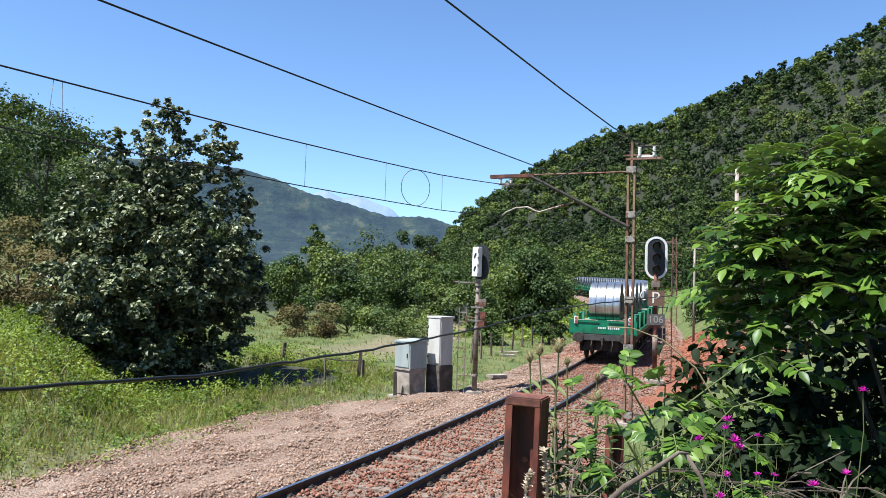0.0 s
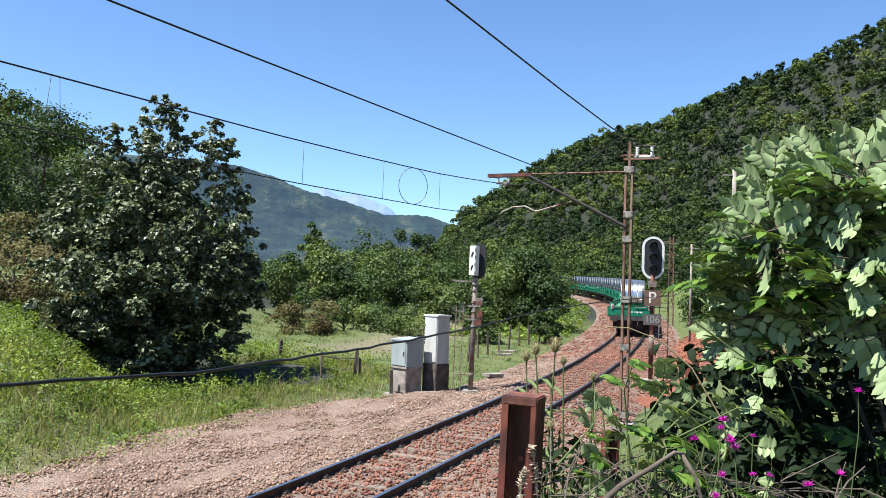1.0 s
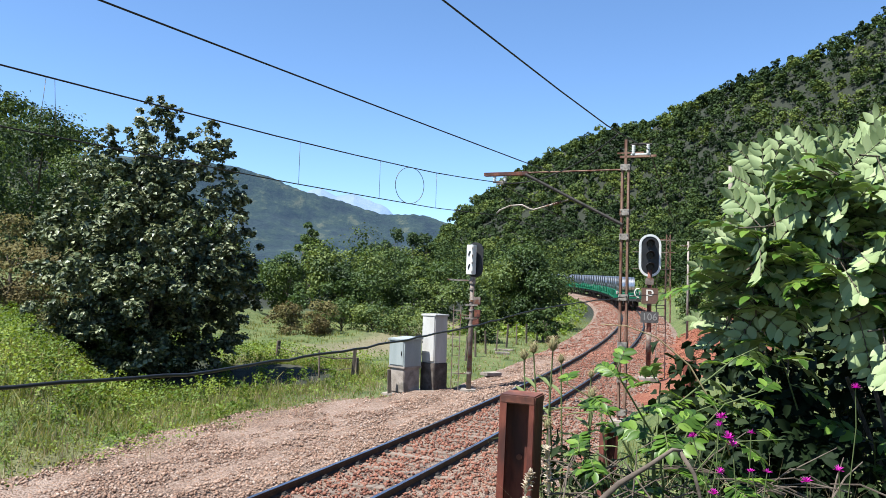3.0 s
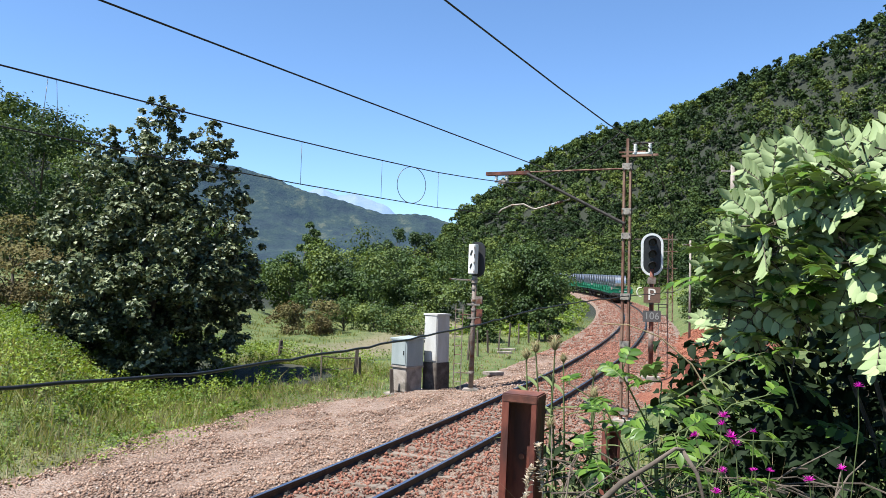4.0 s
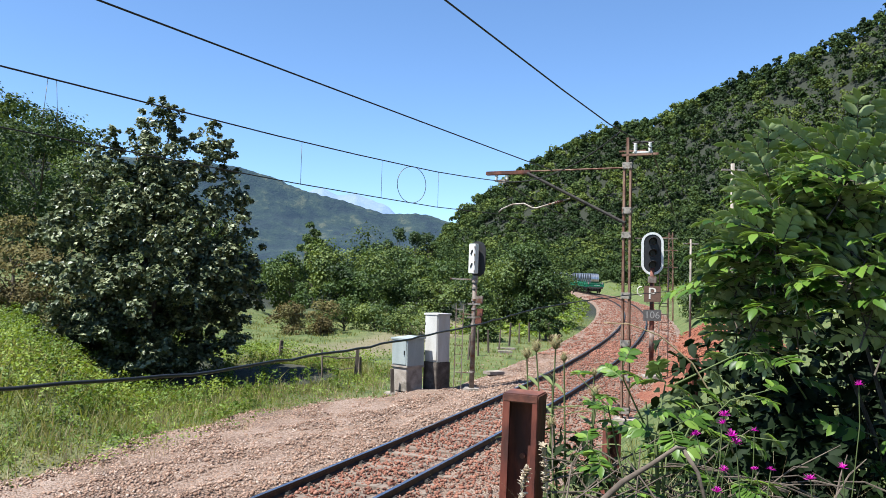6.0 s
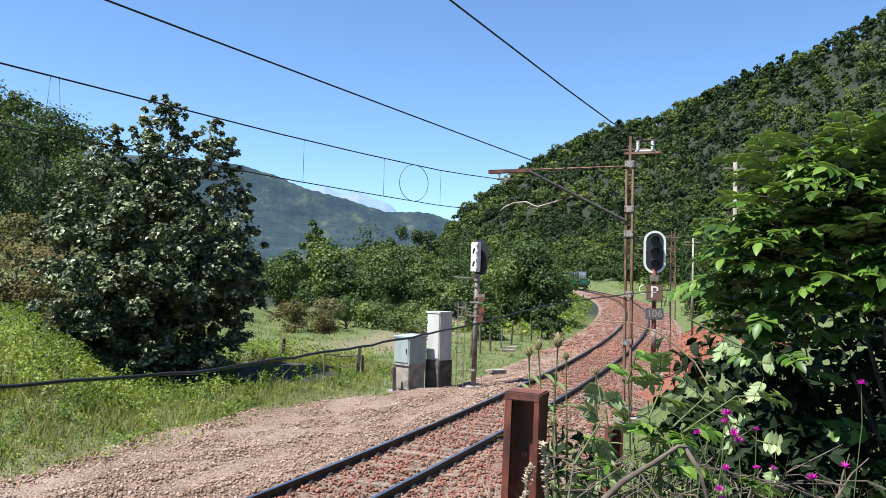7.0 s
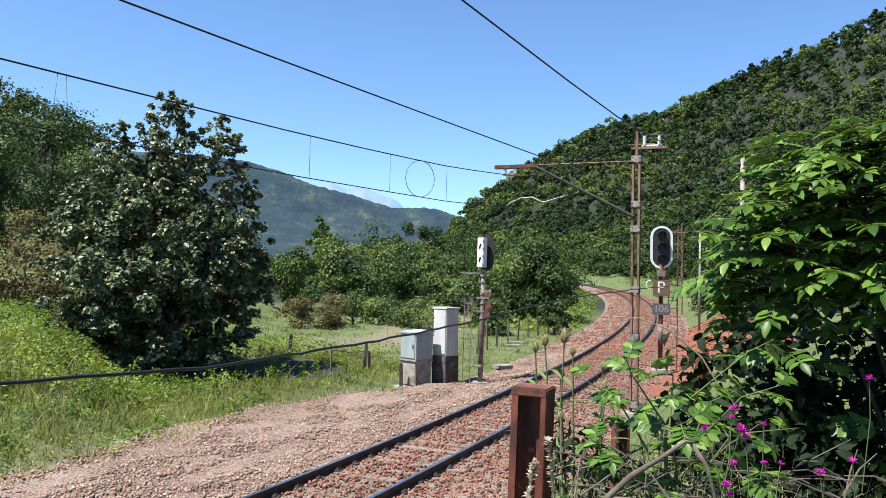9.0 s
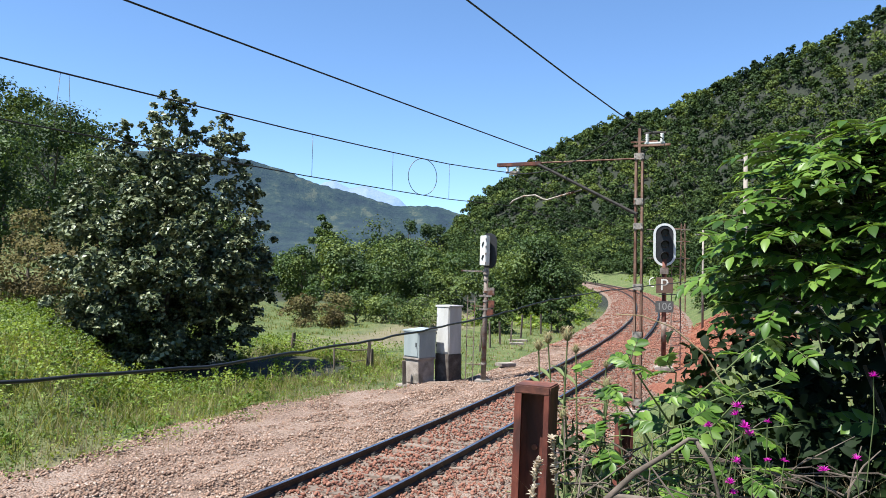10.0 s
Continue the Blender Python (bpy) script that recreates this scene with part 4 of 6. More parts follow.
def build_wagon():
    w = thing("coil_wagon", pose(0, 0, 0), "green flat railway wagon loaded with strapped steel coils", "railway wagon", "wagons of the coil train")
    h = W_LEN / 2
    sh = Shape().box((0, 0, 1.16), (2.7, W_LEN - 0.1, 0.12)).box((-1.25, 0, 1.02), (0.14, W_LEN - 0.3, 0.34)).box((1.25, 0, 1.02), (0.14, W_LEN - 0.3, 0.34)).box((0, 0, 0.95), (0.5, W_LEN - 0.3, 0.3))
    sh.box((0, 0, 0.86), (2.1, W_LEN - 2.6, 0.22))
    part("underframe", sh, M_UNDER, w, "grimy dark underframe", 0.01)
    for e in (-1, 1):
        part("end_board", Shape().box((0, e * (h - 0.05), 1.49), (2.92, 0.07, 0.60)), M_GREEN, w, "bright green end board", 0.012)
        part("headstock", Shape().box((0, e * (h - 0.02), 1.04), (2.6, 0.16, 0.26)), M_BEAM, w, "grey steel headstock", 0.015)
        for x in (-0.97, 0.97):
            sh = Shape().tube([(x, e * h, 1.05), (x, e * (h + 0.38), 1.05)], 0.09, 12).tube([(x, e * (h + 0.38), 1.05), (x, e * (h + 0.44), 1.05)], [0.23, 0.21], 20)
            part("buffer", sh, M_UNDER, w, "round black buffer")
            sh = Shape().box((x * 1.2, e * (h + 0.01), 1.78), (0.16, 0.05, 0.34))
            mk = part("tail_marker", sh, M_WHITE, w, "white tail marker bracket", 0.02)
            for z in (1.70, 1.86):
                part("marker_disc", Shape().tube([(x * 1.2, e * (h + 0.03), z), (x * 1.2, e * (h + 0.05), z)], 0.05, 12), M_TAIL, mk)
        sh = Shape().box((0, e * (h + 0.12), 1.0), (0.12, 0.3, 0.14)).tube([(0, e * (h + 0.22), 1.0), (0.02, e * (h + 0.3), 0.75), (-0.02, e * (h + 0.22), 0.55)], 0.035, 8)
        for x in (-0.45, 0.42):
            sh.tube([(x, e * h, 0.95), (x * 1.05, e * (h + 0.18), 0.7), (x * 0.9, e * (h + 0.1), 0.45)], 0.025, 6)
        part("coupling", sh, M_UNDER, w)
        part("brake_rigging", Shape().box((0, e * (h - 0.75), 0.62), (1.7, 0.5, 0.36)).box((-0.6, e * (h - 0.4), 0.72), (0.3, 0.3, 0.4)).box((0.55, e * (h - 0.42), 0.66), (0.24, 0.3, 0.5)), M_UNDER, w, "", 0.02)
        sh = Shape().tube([(-1.2, e * (h + 0.04), 1.80), (-0.2, e * (h + 0.04), 1.79)], 0.018, 6).tube([(0.2, e * (h + 0.04), 1.79), (1.2, e * (h + 0.04), 1.80)], 0.018, 6)
        part("handrail", sh, M_GALV, w)
        sh = Shape()
        for k in range(5):
            sh.box((-0.18 + 0.07 * k, e * (h - 0.01), 1.46), (0.05, 0.006, 0.075))
        for k in range(6):
            sh.box((0.25 + 0.085 * k, e * (h - 0.01), 1.46), (0.06, 0.006, 0.1))
        part("running_number", sh, M_WHITE, w, "white painted marks")
    for x in (-1.40, 1.40):
        part("side_sill", Shape().box((x, 0, 1.24), (0.07, W_LEN - 0.2, 0.2)), M_GREEN, w, "green side sill", 0.01)
    ys = [-h + 1.32 + 2.62 * k for k in range(5)]
    for y in ys:
        sh = Shape().tube([(-0.66, y, 2.42), (0.66, y, 2.42)], 0.99, 40, caps=False)
        c = part("steel_coil", sh, M_COIL, w, "shiny coil of rolled sheet steel")
        c.data.polygons.foreach_set("use_smooth", [True] * len(c.data.polygons))
        for e in (-1, 1):
            sh = Shape()
            n = 40
            ring = lambda x, r: [(x, y + r * math.cos(2 * math.pi * k / n), 2.42 + r * math.sin(2 * math.pi * k / n)) for k in range(n)]
            sh.add(ring(e * 0.66, 0.985) + ring(e * 0.64, 0.94) + ring(e * 0.655, 0.5) + ring(e * 0.66, 0.31) + ring(e * 0.3, 0.30),
                   [(j * n + k, j * n + (k + 1) % n, (j + 1) * n + (k + 1) % n, (j + 1) * n + k) for j in range(4) for k in range(n)])
            part("coil_end", sh, M_COILEND, c)
        for x in (-0.36, 0.04, 0.38):
            sh = Shape()
            n = 40
            a = [(x + dx, y + 0.995 * math.cos(2 * math.pi * k / n), 2.42 + 0.995 * math.sin(2 * math.pi * k / n)) for dx in (-0.016, 0.016) for k in range(n)]
            sh.add(a, [(k, (k + 1) % n, (k + 1) % n + n, k + n) for k in range(n)])
            part("strap", sh, M_STRAP, c)
        # green cradle wedges and side stakes
        for e in (-1, 1):
            part("cradle", Shape().box((0, y + e * 0.72, 1.45), (2.2, 0.34, 0.5), Matrix.Rotation(-e * 0.75, 4, "X")), M_GREEN, w, "green cradle", 0.01)
            for x in (-1.36, 1.36):
                part("side_stake", Shape().box((x * 0.96, y + e * 0.85, 1.66), (0.10, 0.16, 0.75), Matrix.Rotation(e * 0.28, 4, "X")), M_GREEN, w, "green side stake", 0.01)
    for by in (-h + 2.2, h - 2.2):
        sh = Shape()
        for x in (-1.05, 1.05):
            sh.box((x, by, 0.56), (0.14, 2.3, 0.22)).box((x, by, 0.74), (0.16, 0.9, 0.2))
            for a in (-0.9, 0.9):
                sh.box((x, by + a, 0.47), (0.22, 0.3, 0.3))
                sh.tube([(x * 1.03, by + a - 0.25, 0.62), (x * 1.03, by + a - 0.25, 0.86)], 0.07, 8).tube([(x * 1.03, by + a + 0.25, 0.62), (x * 1.03, by + a + 0.25, 0.86)], 0.07, 8)
        sh.box((0, by, 0.66), (2.2, 0.4, 0.2)).box((0, by - 1.2, 0.5), (2.1, 0.1, 0.12)).box((0, by + 1.2, 0.5), (2.1, 0.1, 0.12))
        part("bogie_frame", sh, M_UNDER, w, "black bogie frame", 0.01)
        for a in (-0.9, 0.9):
            sh = Shape().tube([(-1.0, 0, 0), (1.0, 0, 0)], 0.07, 10)
            for x in (-0.87, 0.87):
                sh.tube([(x - 0.065, 0, 0), (x - 0.04, 0, 0), (x + 0.06, 0, 0), (x + 0.065, 0, 0)], [0.38, 0.45, 0.45, 0.40], 24)
                for k in range(4):
                    sh.box((x * 1.07, 0.22 * math.cos(k * math.pi / 2), 0.22 * math.sin(k * math.pi / 2)), (0.02, 0.1, 0.1))
            ws = part("wheelset", sh, [M_UNDER], w, "grimy steel wheelset")
            ws.matrix_basis = pose(0, by + a, 0.455)
    return w


WAGONS = [build_wagon()]
for k in range(1, W_COUNT):
    WAGONS.append(copy_thing(WAGONS[0], pose(0, 0, 0)))


def wagon_pose(s):
    a, b = on_track(s - 4.4), on_track(s + 4.4)
    c, d = (a + b) / 2, b - a
    return pose(c.x, c.y, c.z, math.degrees(math.atan2(d.z, math.hypot(d.x, d.y))), 0, -math.degrees(math.atan2(d.x, d.y)))


def drive_train():
    for k, w in enumerate(WAGONS):
        walk(w, [(0.5 * i, wagon_pose(REAR0 + W_LEN / 2 + W_PITCH * k + SPEED * 0.5 * i)) for i in range(21)])
        if k == 0:
            for ws in [o for o in w.children if o.name.startswith("wheelset")]:
                p = ws.matrix_basis.translation.copy()
                walk(ws, [(i / 30, pose(*p) @ Matrix.Rotation(-SPEED * (i / 30) / 0.45, 4, "X")) for i in range(301)])

# ---------------------------------------------------------------- foliage


def leaf_cloud(pos, nrm, size, rg, fold=0.25, long=1.5, fine=False):
    """Folded leaves as two triangles each side by side; returns vertices and faces."""
    n = len(pos)
    t = rg.normal(size=(n, 3))
    nrm = nrm / np.maximum(np.linalg.norm(nrm, axis=1, keepdims=True), 1e-6)
    a = t - (t * nrm).sum(1, keepdims=True) * nrm
    a /= np.maximum(np.linalg.norm(a, axis=1, keepdims=True), 1e-6)
    b = np.cross(nrm, a)
    s = np.broadcast_to(np.asarray(size, float), (n,))[:, None]
    if fine:
        rows = [pos - a * s * long / 2]
        for t, w in ((-0.2, 0.42), (0.22, 0.36)):
            c = pos + a * s * long * t - nrm * s * (0.25 * (t + 0.5) ** 2)
            rows += [c + b * s * w + nrm * s * fold * 0.6, c, c - b * s * w + nrm * s * fold * 0.6]
        rows.append(pos + a * s * long / 2 - nrm * s * 0.3)
        V = np.stack(rows, 1).reshape(-1, 3)
        k = np.arange(n)[:, None] * 8
        F = np.concatenate([k + np.array([q]) for q in ((0, 1, 2), (0, 2, 3), (1, 4, 5), (1, 5, 2), (2, 5, 6), (2, 6, 3), (4, 7, 5), (5, 7, 6))], 1).reshape(-1, 3)
        return V, F
    V = np.stack([pos - a * s * long / 2, pos + b * s * 0.5 + nrm * s * fold, pos + a * s * long / 2, pos - b * s * 0.5 + nrm * s * fold], 1).reshape(-1, 3)
    k = np.arange(n)[:, None] * 4
    F = np.concatenate([k + np.array([[0, 1, 2]]), k + np.array([[0, 2, 3]])], 1).reshape(-1, 3)
    return V, F


def crown_points(rg, blobs, count, shell=0.55):
    """Leaf places on a crown made of unequal clumps: centres and radii of shape (n, 4)."""
    w = blobs[:, 3] ** 2
    j = rg.choice(len(blobs), count, p=w / w.sum())
    d = rg.normal(size=(count, 3))
    d /= np.linalg.norm(d, axis=1, keepdims=True)
    d[:, 2] = np.where(d[:, 2] < -0.6, -d[:, 2] * 0.6, d[:, 2])
    r = shell + (1 - shell) * rg.random(count) ** 0.6
    r = r * (1 + 0.22 * np.sin(d[:, 0] * 7 + j) * np.cos(d[:, 2] * 6 + 2 * j))
    return blobs[j, :3] + d * (blobs[j, 3] * r)[:, None] * np.array([1, 1, 0.9]), d, j


def tree_blobs(rg, base, height, width, clumps, low=0.25):
    """Clumps of one crown, smaller towards the top and rim."""
    z = low + (1 - low) * rg.random(clumps) ** 0.9
    prof = np.sin(np.clip((z - low) / (1 - low), 0, 1) * np.pi * 0.8 + 0.35)
    a, r = rg.random(clumps) * 6.283, np.sqrt(rg.random(clumps)) * width * 0.42
    c = np.stack([base[0] + np.cos(a) * r * prof, base[1] + np.sin(a) * r * prof, base[2] + height * (z * 0.9)], 1)
    return np.concatenate([c, (width * (0.13 + 0.11 * rg.random(clumps)))[:, None]], 1)


def limbs(sh, rg, base, height, width, blobs, r0, n=9):
    trunk = [Vector(base) + Vector((rg.normal() * 0.012 * height * k, rg.normal() * 0.012 * height * k, height * 0.17 * k - 0.2)) for k in range(5)]
    sh.tube(trunk, [r0, r0 * 0.85, r0 * 0.65, r0 * 0.45, r0 * 0.25], 9)
    for b in blobs[rg.choice(len(blobs), min(n, len(blobs)), replace=False)]:
        k = rg.integers(1, 4)
        p, q = trunk[k], Vector(b[:3])
        m = p.lerp(q, 0.5) + Vector((0, 0, 0.05 * height))
        sh.tube([p, m, q], [r0 * 0.38, r0 * 0.22, r0 * 0.06], 6)


def build_tree(name, base, height, width, clumps, leaves, size, mat, label, category, seed, low=0.25, r0=0.16, tint=0.4, group="", shell=0.55, fine=False):
    rg = np.random.default_rng(seed)
    t = thing(name, pose(*base), label, category, group)
    b0 = np.zeros(3)
    blobs = tree_blobs(rg, b0, height, width, clumps, low)
    P, N, j = crown_points(rg, blobs, leaves, shell)
    N = N * 0.7 + rg.normal(size=N.shape) * 0.45 + np.array([0, 0, 0.35])
    V, F = leaf_cloud(P, N, size * (0.7 + 0.6 * rg.random(leaves)), rg, fine=fine)
    tn = np.repeat(np.clip(tint + (rg.random(len(blobs)) - 0.5) * 0.7, 0, 1)[j], 8 if fine else 4)
    c = new("crown", big_mesh("crown", V, F, mat, tn))
    c.parent = t
    tagged(c, kind="stuff")
    sh = Shape()
    limbs(sh, rg, b0, height, width, blobs, r0)
    part("trunk", sh, M_BARK, t, smooth=True)
    return t


def spot(px, d):
    """Ground place at a bearing (in thousandths right of the lookout's axis) and a distance."""
    a = math.atan(px / 1000)
    x, y = d * math.sin(a), d * math.cos(a)
    return (x, y, land_at(x, y) - 0.05)


def broad_tree():
    """The big dark tree beside the yard, with a ragged top."""
    rg = np.random.default_rng(11)
    base = Vector(spot(-366, 29.5))
    t = thing("broadleaf_tree", pose(*base), "tall dense dark green broadleaf tree with a ragged top", "tree")
    # clumps: across, towards the back, up, radius
    C = [(-0.2, 0, 9.3, 0.9), (0.9, 0.3, 8.9, 0.75), (2.3, 0.1, 8.4, 0.85), (1.6, -0.3, 7.8, 1.1), (-0.9, 0.2, 8.5, 0.9), (-2.0, 0, 7.6, 1.0), (0.2, -0.4, 7.7, 1.4),
         (2.9, 0, 7.3, 0.8), (-2.9, 0.1, 6.5, 1.05), (-1.4, -0.8, 6.5, 1.5), (0.8, -1.0, 6.3, 1.6), (2.6, -0.5, 6.2, 1.25), (-3.6, 0, 5.2, 1.0), (-2.4, -1.0, 5.0, 1.5),
         (-0.4, -1.6, 5.0, 1.7), (1.6, -1.5, 4.8, 1.6), (3.1, -0.6, 4.9, 1.2), (-3.5, -0.3, 3.7, 1.2), (-1.8, -1.6, 3.4, 1.6), (0.3, -2.0, 3.3, 1.6), (2.2, -1.5, 3.3, 1.5),
         (3.4, -0.4, 3.6, 1.15), (-3.3, -0.6, 2.2, 1.1), (-1.9, -1.7, 1.9, 1.2), (2.9, -0.9, 2.2, 1.2), (1.2, -1.9, 2.0, 1.2), (-3.0, -1.0, 1.2, 0.9), (0, 1.2, 5.5, 2.2), (1.5, 1.4, 4.0, 2.0), (-1.5, 1.3, 4.0, 2.0), (0, 1.2, 7.2, 1.5), (3.7, 0, 2.8, 0.8), (-0.1, 0, 10.1, 0.5), (0.5, 0.1, 9.9, 0.45), (2.0, 0, 9.3, 0.55), (2.7, 0, 8.7, 0.5), (-1.9, 0, 8.8, 0.5), (-2.8, 0, 7.7, 0.5), (3.4, 0, 6.6, 0.5), (0, -1.8, 1.0, 1.2), (2.0, -1.2, 0.9, 1.1), (-1.4, -1.6, 0.7, 1.0), (3.4, -0.5, 1.3, 0.9), (0.8, 0.6, 2.2, 1.8), (-1.2, 0.6, 2.0, 1.7), (0.3, 0.3, 0.9, 1.7), (-2.6, 0.2, 1.2, 1.4), (1.4, -0.9, 0.3, 1.2), (-0.6, -0.9, 0.3, 1.2)]
    a = math.atan(-0.366)
    # the low clumps on one side stand back under the overhanging crown
    C = [(x * 0.86, y + (1.5 if x > 1.1 and z < 2.6 else 0.0), z * 0.955, r) for x, y, z, r in C]
    blobs = np.array([(x * math.cos(a) + y * math.sin(a), -x * math.sin(a) + y * math.cos(a), z, r * 0.80) for x, y, z, r in C])
    # each clump is broken into sprays of leaves with gaps between
    sub = []
    for bx, by, bz, r in blobs:
        for k in range(int(9 + 5 * r)):
            q = rg.normal(size=3)
            q /= np.linalg.norm(q)
            if q[2] < -0.55:
                q[2] = -q[2]
            e = r * (0.75 + 0.4 * rg.random())
            sub.append((bx + q[0] * e, by + q[1] * e, bz + q[2] * e * 0.9, r * (0.16 + 0.2 * rg.random())))
    sub = np.array(sub)
    n = 52000
    P, N, j = crown_points(rg, sub, n, 0.25)
    inner = blobs.copy()
    inner[:, 3] *= 0.7
    inner = np.vstack([inner, inner[inner[:, 2] < 3.6], inner[inner[:, 2] < 2.5]])
    P2, N2, j = crown_points(rg, inner, 15000, 0.1)
    P, N, n = np.vstack([P, P2]), np.vstack([N, N2]), n + 15000
    N = N * 0.5 + rg.normal(size=N.shape) * 0.4 + np.array([-0.1, 0, 0.55])
    V, F = leaf_cloud(P, N, 0.125 * (0.6 + 0.8 * rg.random(n)), rg, 0.2, 1.35)
    c = new("crown", big_mesh("crown", V, F, M_MAPLE))
    c.parent = t
    tagged(c, kind="stuff")
    sh = Shape()
    limbs(sh, rg, (0, 0, 0), 8.5, 7, blobs, 0.2, 18)
    part("trunk", sh, M_BARK, t, smooth=True)


broad_tree()

# undergrowth and small trees between the yard and the woods
for i, (px, d, h, w, cl, n, s, mat, tint, low) in enumerate([
        (-192, 62, 5.0, 6, 12, 3000, 0.2, M_SHRUB, 0.45, 0.1), (-166, 74, 9.0, 2.4, 9, 1700, 0.2, M_SHRUB, 0.3, 0.1), (-158, 76, 7.6, 3.0, 10, 1900, 0.2, M_SHRUB, 0.25, 0.1), (-57, 96, 9.6, 4.2, 10, 2400, 0.2, M_SHRUB, 0.05, 0.1), (-33, 100, 9.2, 3.6, 10, 2200, 0.2, M_SHRUB, 0.1, 0.1), (-76, 98, 8.0, 4.4, 10, 2200, 0.2, M_SHRUB, 0.15, 0.1), (-14, 104, 9.6, 4.5, 10, 2400, 0.2, M_SHRUB, 0.15, 0.1),
        (-140, 58, 5.6, 6.5, 12, 3000, 0.2, M_SHRUB, 0.5, 0.05), (-118, 56, 4.8, 4.5, 10, 2400, 0.19, M_SHRUB, 0.1, 0.05), (-90, 66, 5.2, 7, 12, 3000, 0.2, M_SHRUB, 0.4, 0.05),
        (-60, 70, 5.2, 7, 12, 3000, 0.2, M_SHRUB, 0.45, 0.05), (-25, 66, 4.6, 6, 12, 3000, 0.2, M_SHRUB, 0.35, 0.05), (5, 62, 4.4, 6, 12, 2600, 0.2, M_SHRUB, 0.5, 0.05),
        (40, 52, 3.6, 4.5, 10, 2600, 0.17, M_SHRUB, 0.4, 0.05), (85, 60, 5.0, 6.5, 14, 3600, 0.2, M_SHRUB, 0.42, 0.05), (118, 58, 5.6, 6.0, 14, 3800, 0.19, M_SHRUB, 0.38, 0.05),
        (131, 57, 5.0, 4.6, 14, 3800, 0.18, M_SHRUB, 0.25, 0.03), (139, 47, 2.3, 2.0, 8, 1500, 0.14, M_SHRUB, 0.35, 0.03), (60, 44, 2.2, 2.6, 8, 1300, 0.13, M_SHRUB, 0.35, 0.03),
        (-150, 47, 2.0, 3.0, 8, 1300, 0.13, M_BRUSH, 0.6, 0.03), (-185, 46, 1.5, 3.0, 8, 1200, 0.12, M_BRUSH, 0.6, 0.03), (-120, 50, 1.6, 4.5, 8, 1500, 0.13, M_SHRUB, 0.6, 0.03),
        (-80, 49, 1.5, 4.5, 8, 1500, 0.13, M_SHRUB, 0.65, 0.03), (-35, 48, 1.4, 4.5, 8, 1500, 0.13, M_SHRUB, 0.65, 0.03), (-480, 33, 3.2, 4, 10, 2400, 0.12, M_BRUSH, 0.5, 0.05),
        (-545, 36, 3.8, 5, 10, 2400, 0.13, M_BRUSH, 0.4, 0.05), (-590, 40, 8.0, 6, 14, 4500, 0.15, M_SHRUB, 0.25, 0.1), (-520, 46, 9.0, 6, 14, 4500, 0.16, M_SHRUB, 0.2, 0.1),
        (-455, 50, 8.0, 6, 14, 4200, 0.17, M_SHRUB, 0.25, 0.1), (-400, 52, 7.0, 6, 14, 3600, 0.17, M_SHRUB, 0.3, 0.1), (-420, 28.5, 1.6, 2.4, 7, 1200, 0.09, M_SHRUB, 0.4, 0.03), (338, 62, 3.4, 3.6, 10, 2200, 0.17, M_SHRUB, 0.3, 0.03), (372, 48, 3.2, 3.0, 10, 2200, 0.15, M_SHRUB, 0.3, 0.03), (400, 42, 3.4, 3.4, 10, 2400, 0.14, M_SHRUB, 0.25, 0.03), (420, 36, 3.2, 4, 10, 2400, 0.13, M_SHRUB, 0.25, 0.03)]):
    dry = mat == M_BRUSH
    build_tree("shrub" if h < 4.2 else "tree", spot(px, d), h, w, int(cl * 1.4), int(n * 1.7), s * 0.76, mat,
               "low brownish half-dry shrub on the rough grass" if dry else ("low bushy green shrub beside the yard" if h < 4.2 else "bushy green tree at the wood's edge"), "shrub" if h < 4.2 else "tree", 40 + i, low, 0.05 + h * 0.012, tint)


def far_woods(name, az0, az1, d0, d1, spacing, keep, hgt, label, seed, leaf=0.0042, tint=(0.0, 0.85), lpt=150):
    """Closed woodland: crowns of clumped leaves over the land, sizes by distance."""
    rg = np.random.default_rng(seed)
    Vs, Fs, Ts, k = [], [], [], 0
    d = d0
    while d < d1:
        step = spacing * (1 + (d - d0) / 500)
        a = math.radians(az0)
        while a < math.radians(az1):
            aa, dd = a + rg.normal() * step / d * 0.3, d + rg.normal() * step * 0.3
            a += step / d
            x, y = dd * math.sin(aa), dd * math.cos(aa)
            s, o = station([x], [y])
            if not keep(math.degrees(aa), dd, s[0], o[0]):
                continue
            z = land_at(x, y)
            spire = rg.random() < 0.16
            h = hgt * (0.6 + 0.7 * rg.random()) * (1.35 if spire else 1.0)
            w = step * (0.95 + 0.55 * rg.random()) * (0.62 if spire else 1.0)
            size = max(0.16, leaf * dd)
            n = int(lpt * (0.7 + 0.6 * rg.random()))
            bl = tree_blobs(rg, np.array([x, y, z - 0.5]), h, w * 1.25, 8, 0.1)
            bl[:, 3] *= 0.9
            P, N, j = crown_points(rg, bl, n, 0.62)
            N = N + rg.normal(size=N.shape) * 0.35 + np.array([0, 0, 0.25])
            V, F = leaf_cloud(P, N, size * (0.7 + 0.6 * rg.random(n)), rg, 0.2, 1.25)
            Vs.append(V)
            Fs.append(F + k)
            lean = 0.42 + 0.8 * noise.noise(Vector((x / 38, y / 38, seed))) + 0.35 * noise.noise(Vector((x / 11, y / 11, seed + 5))) + 0.8 * (rg.random() - 0.5) - (0.35 if spire else 0.0)
            Ts.append(np.full(len(V), tint[0] + (tint[1] - tint[0]) * min(1.0, max(0.0, lean))))
            k += len(V)
        d += step * 0.85
    ob = new(name, big_mesh(name, np.vstack(Vs), np.vstack(Fs), M_WOODS, np.concatenate(Ts)))
    return tagged(ob, label, "woodland", kind="stuff")


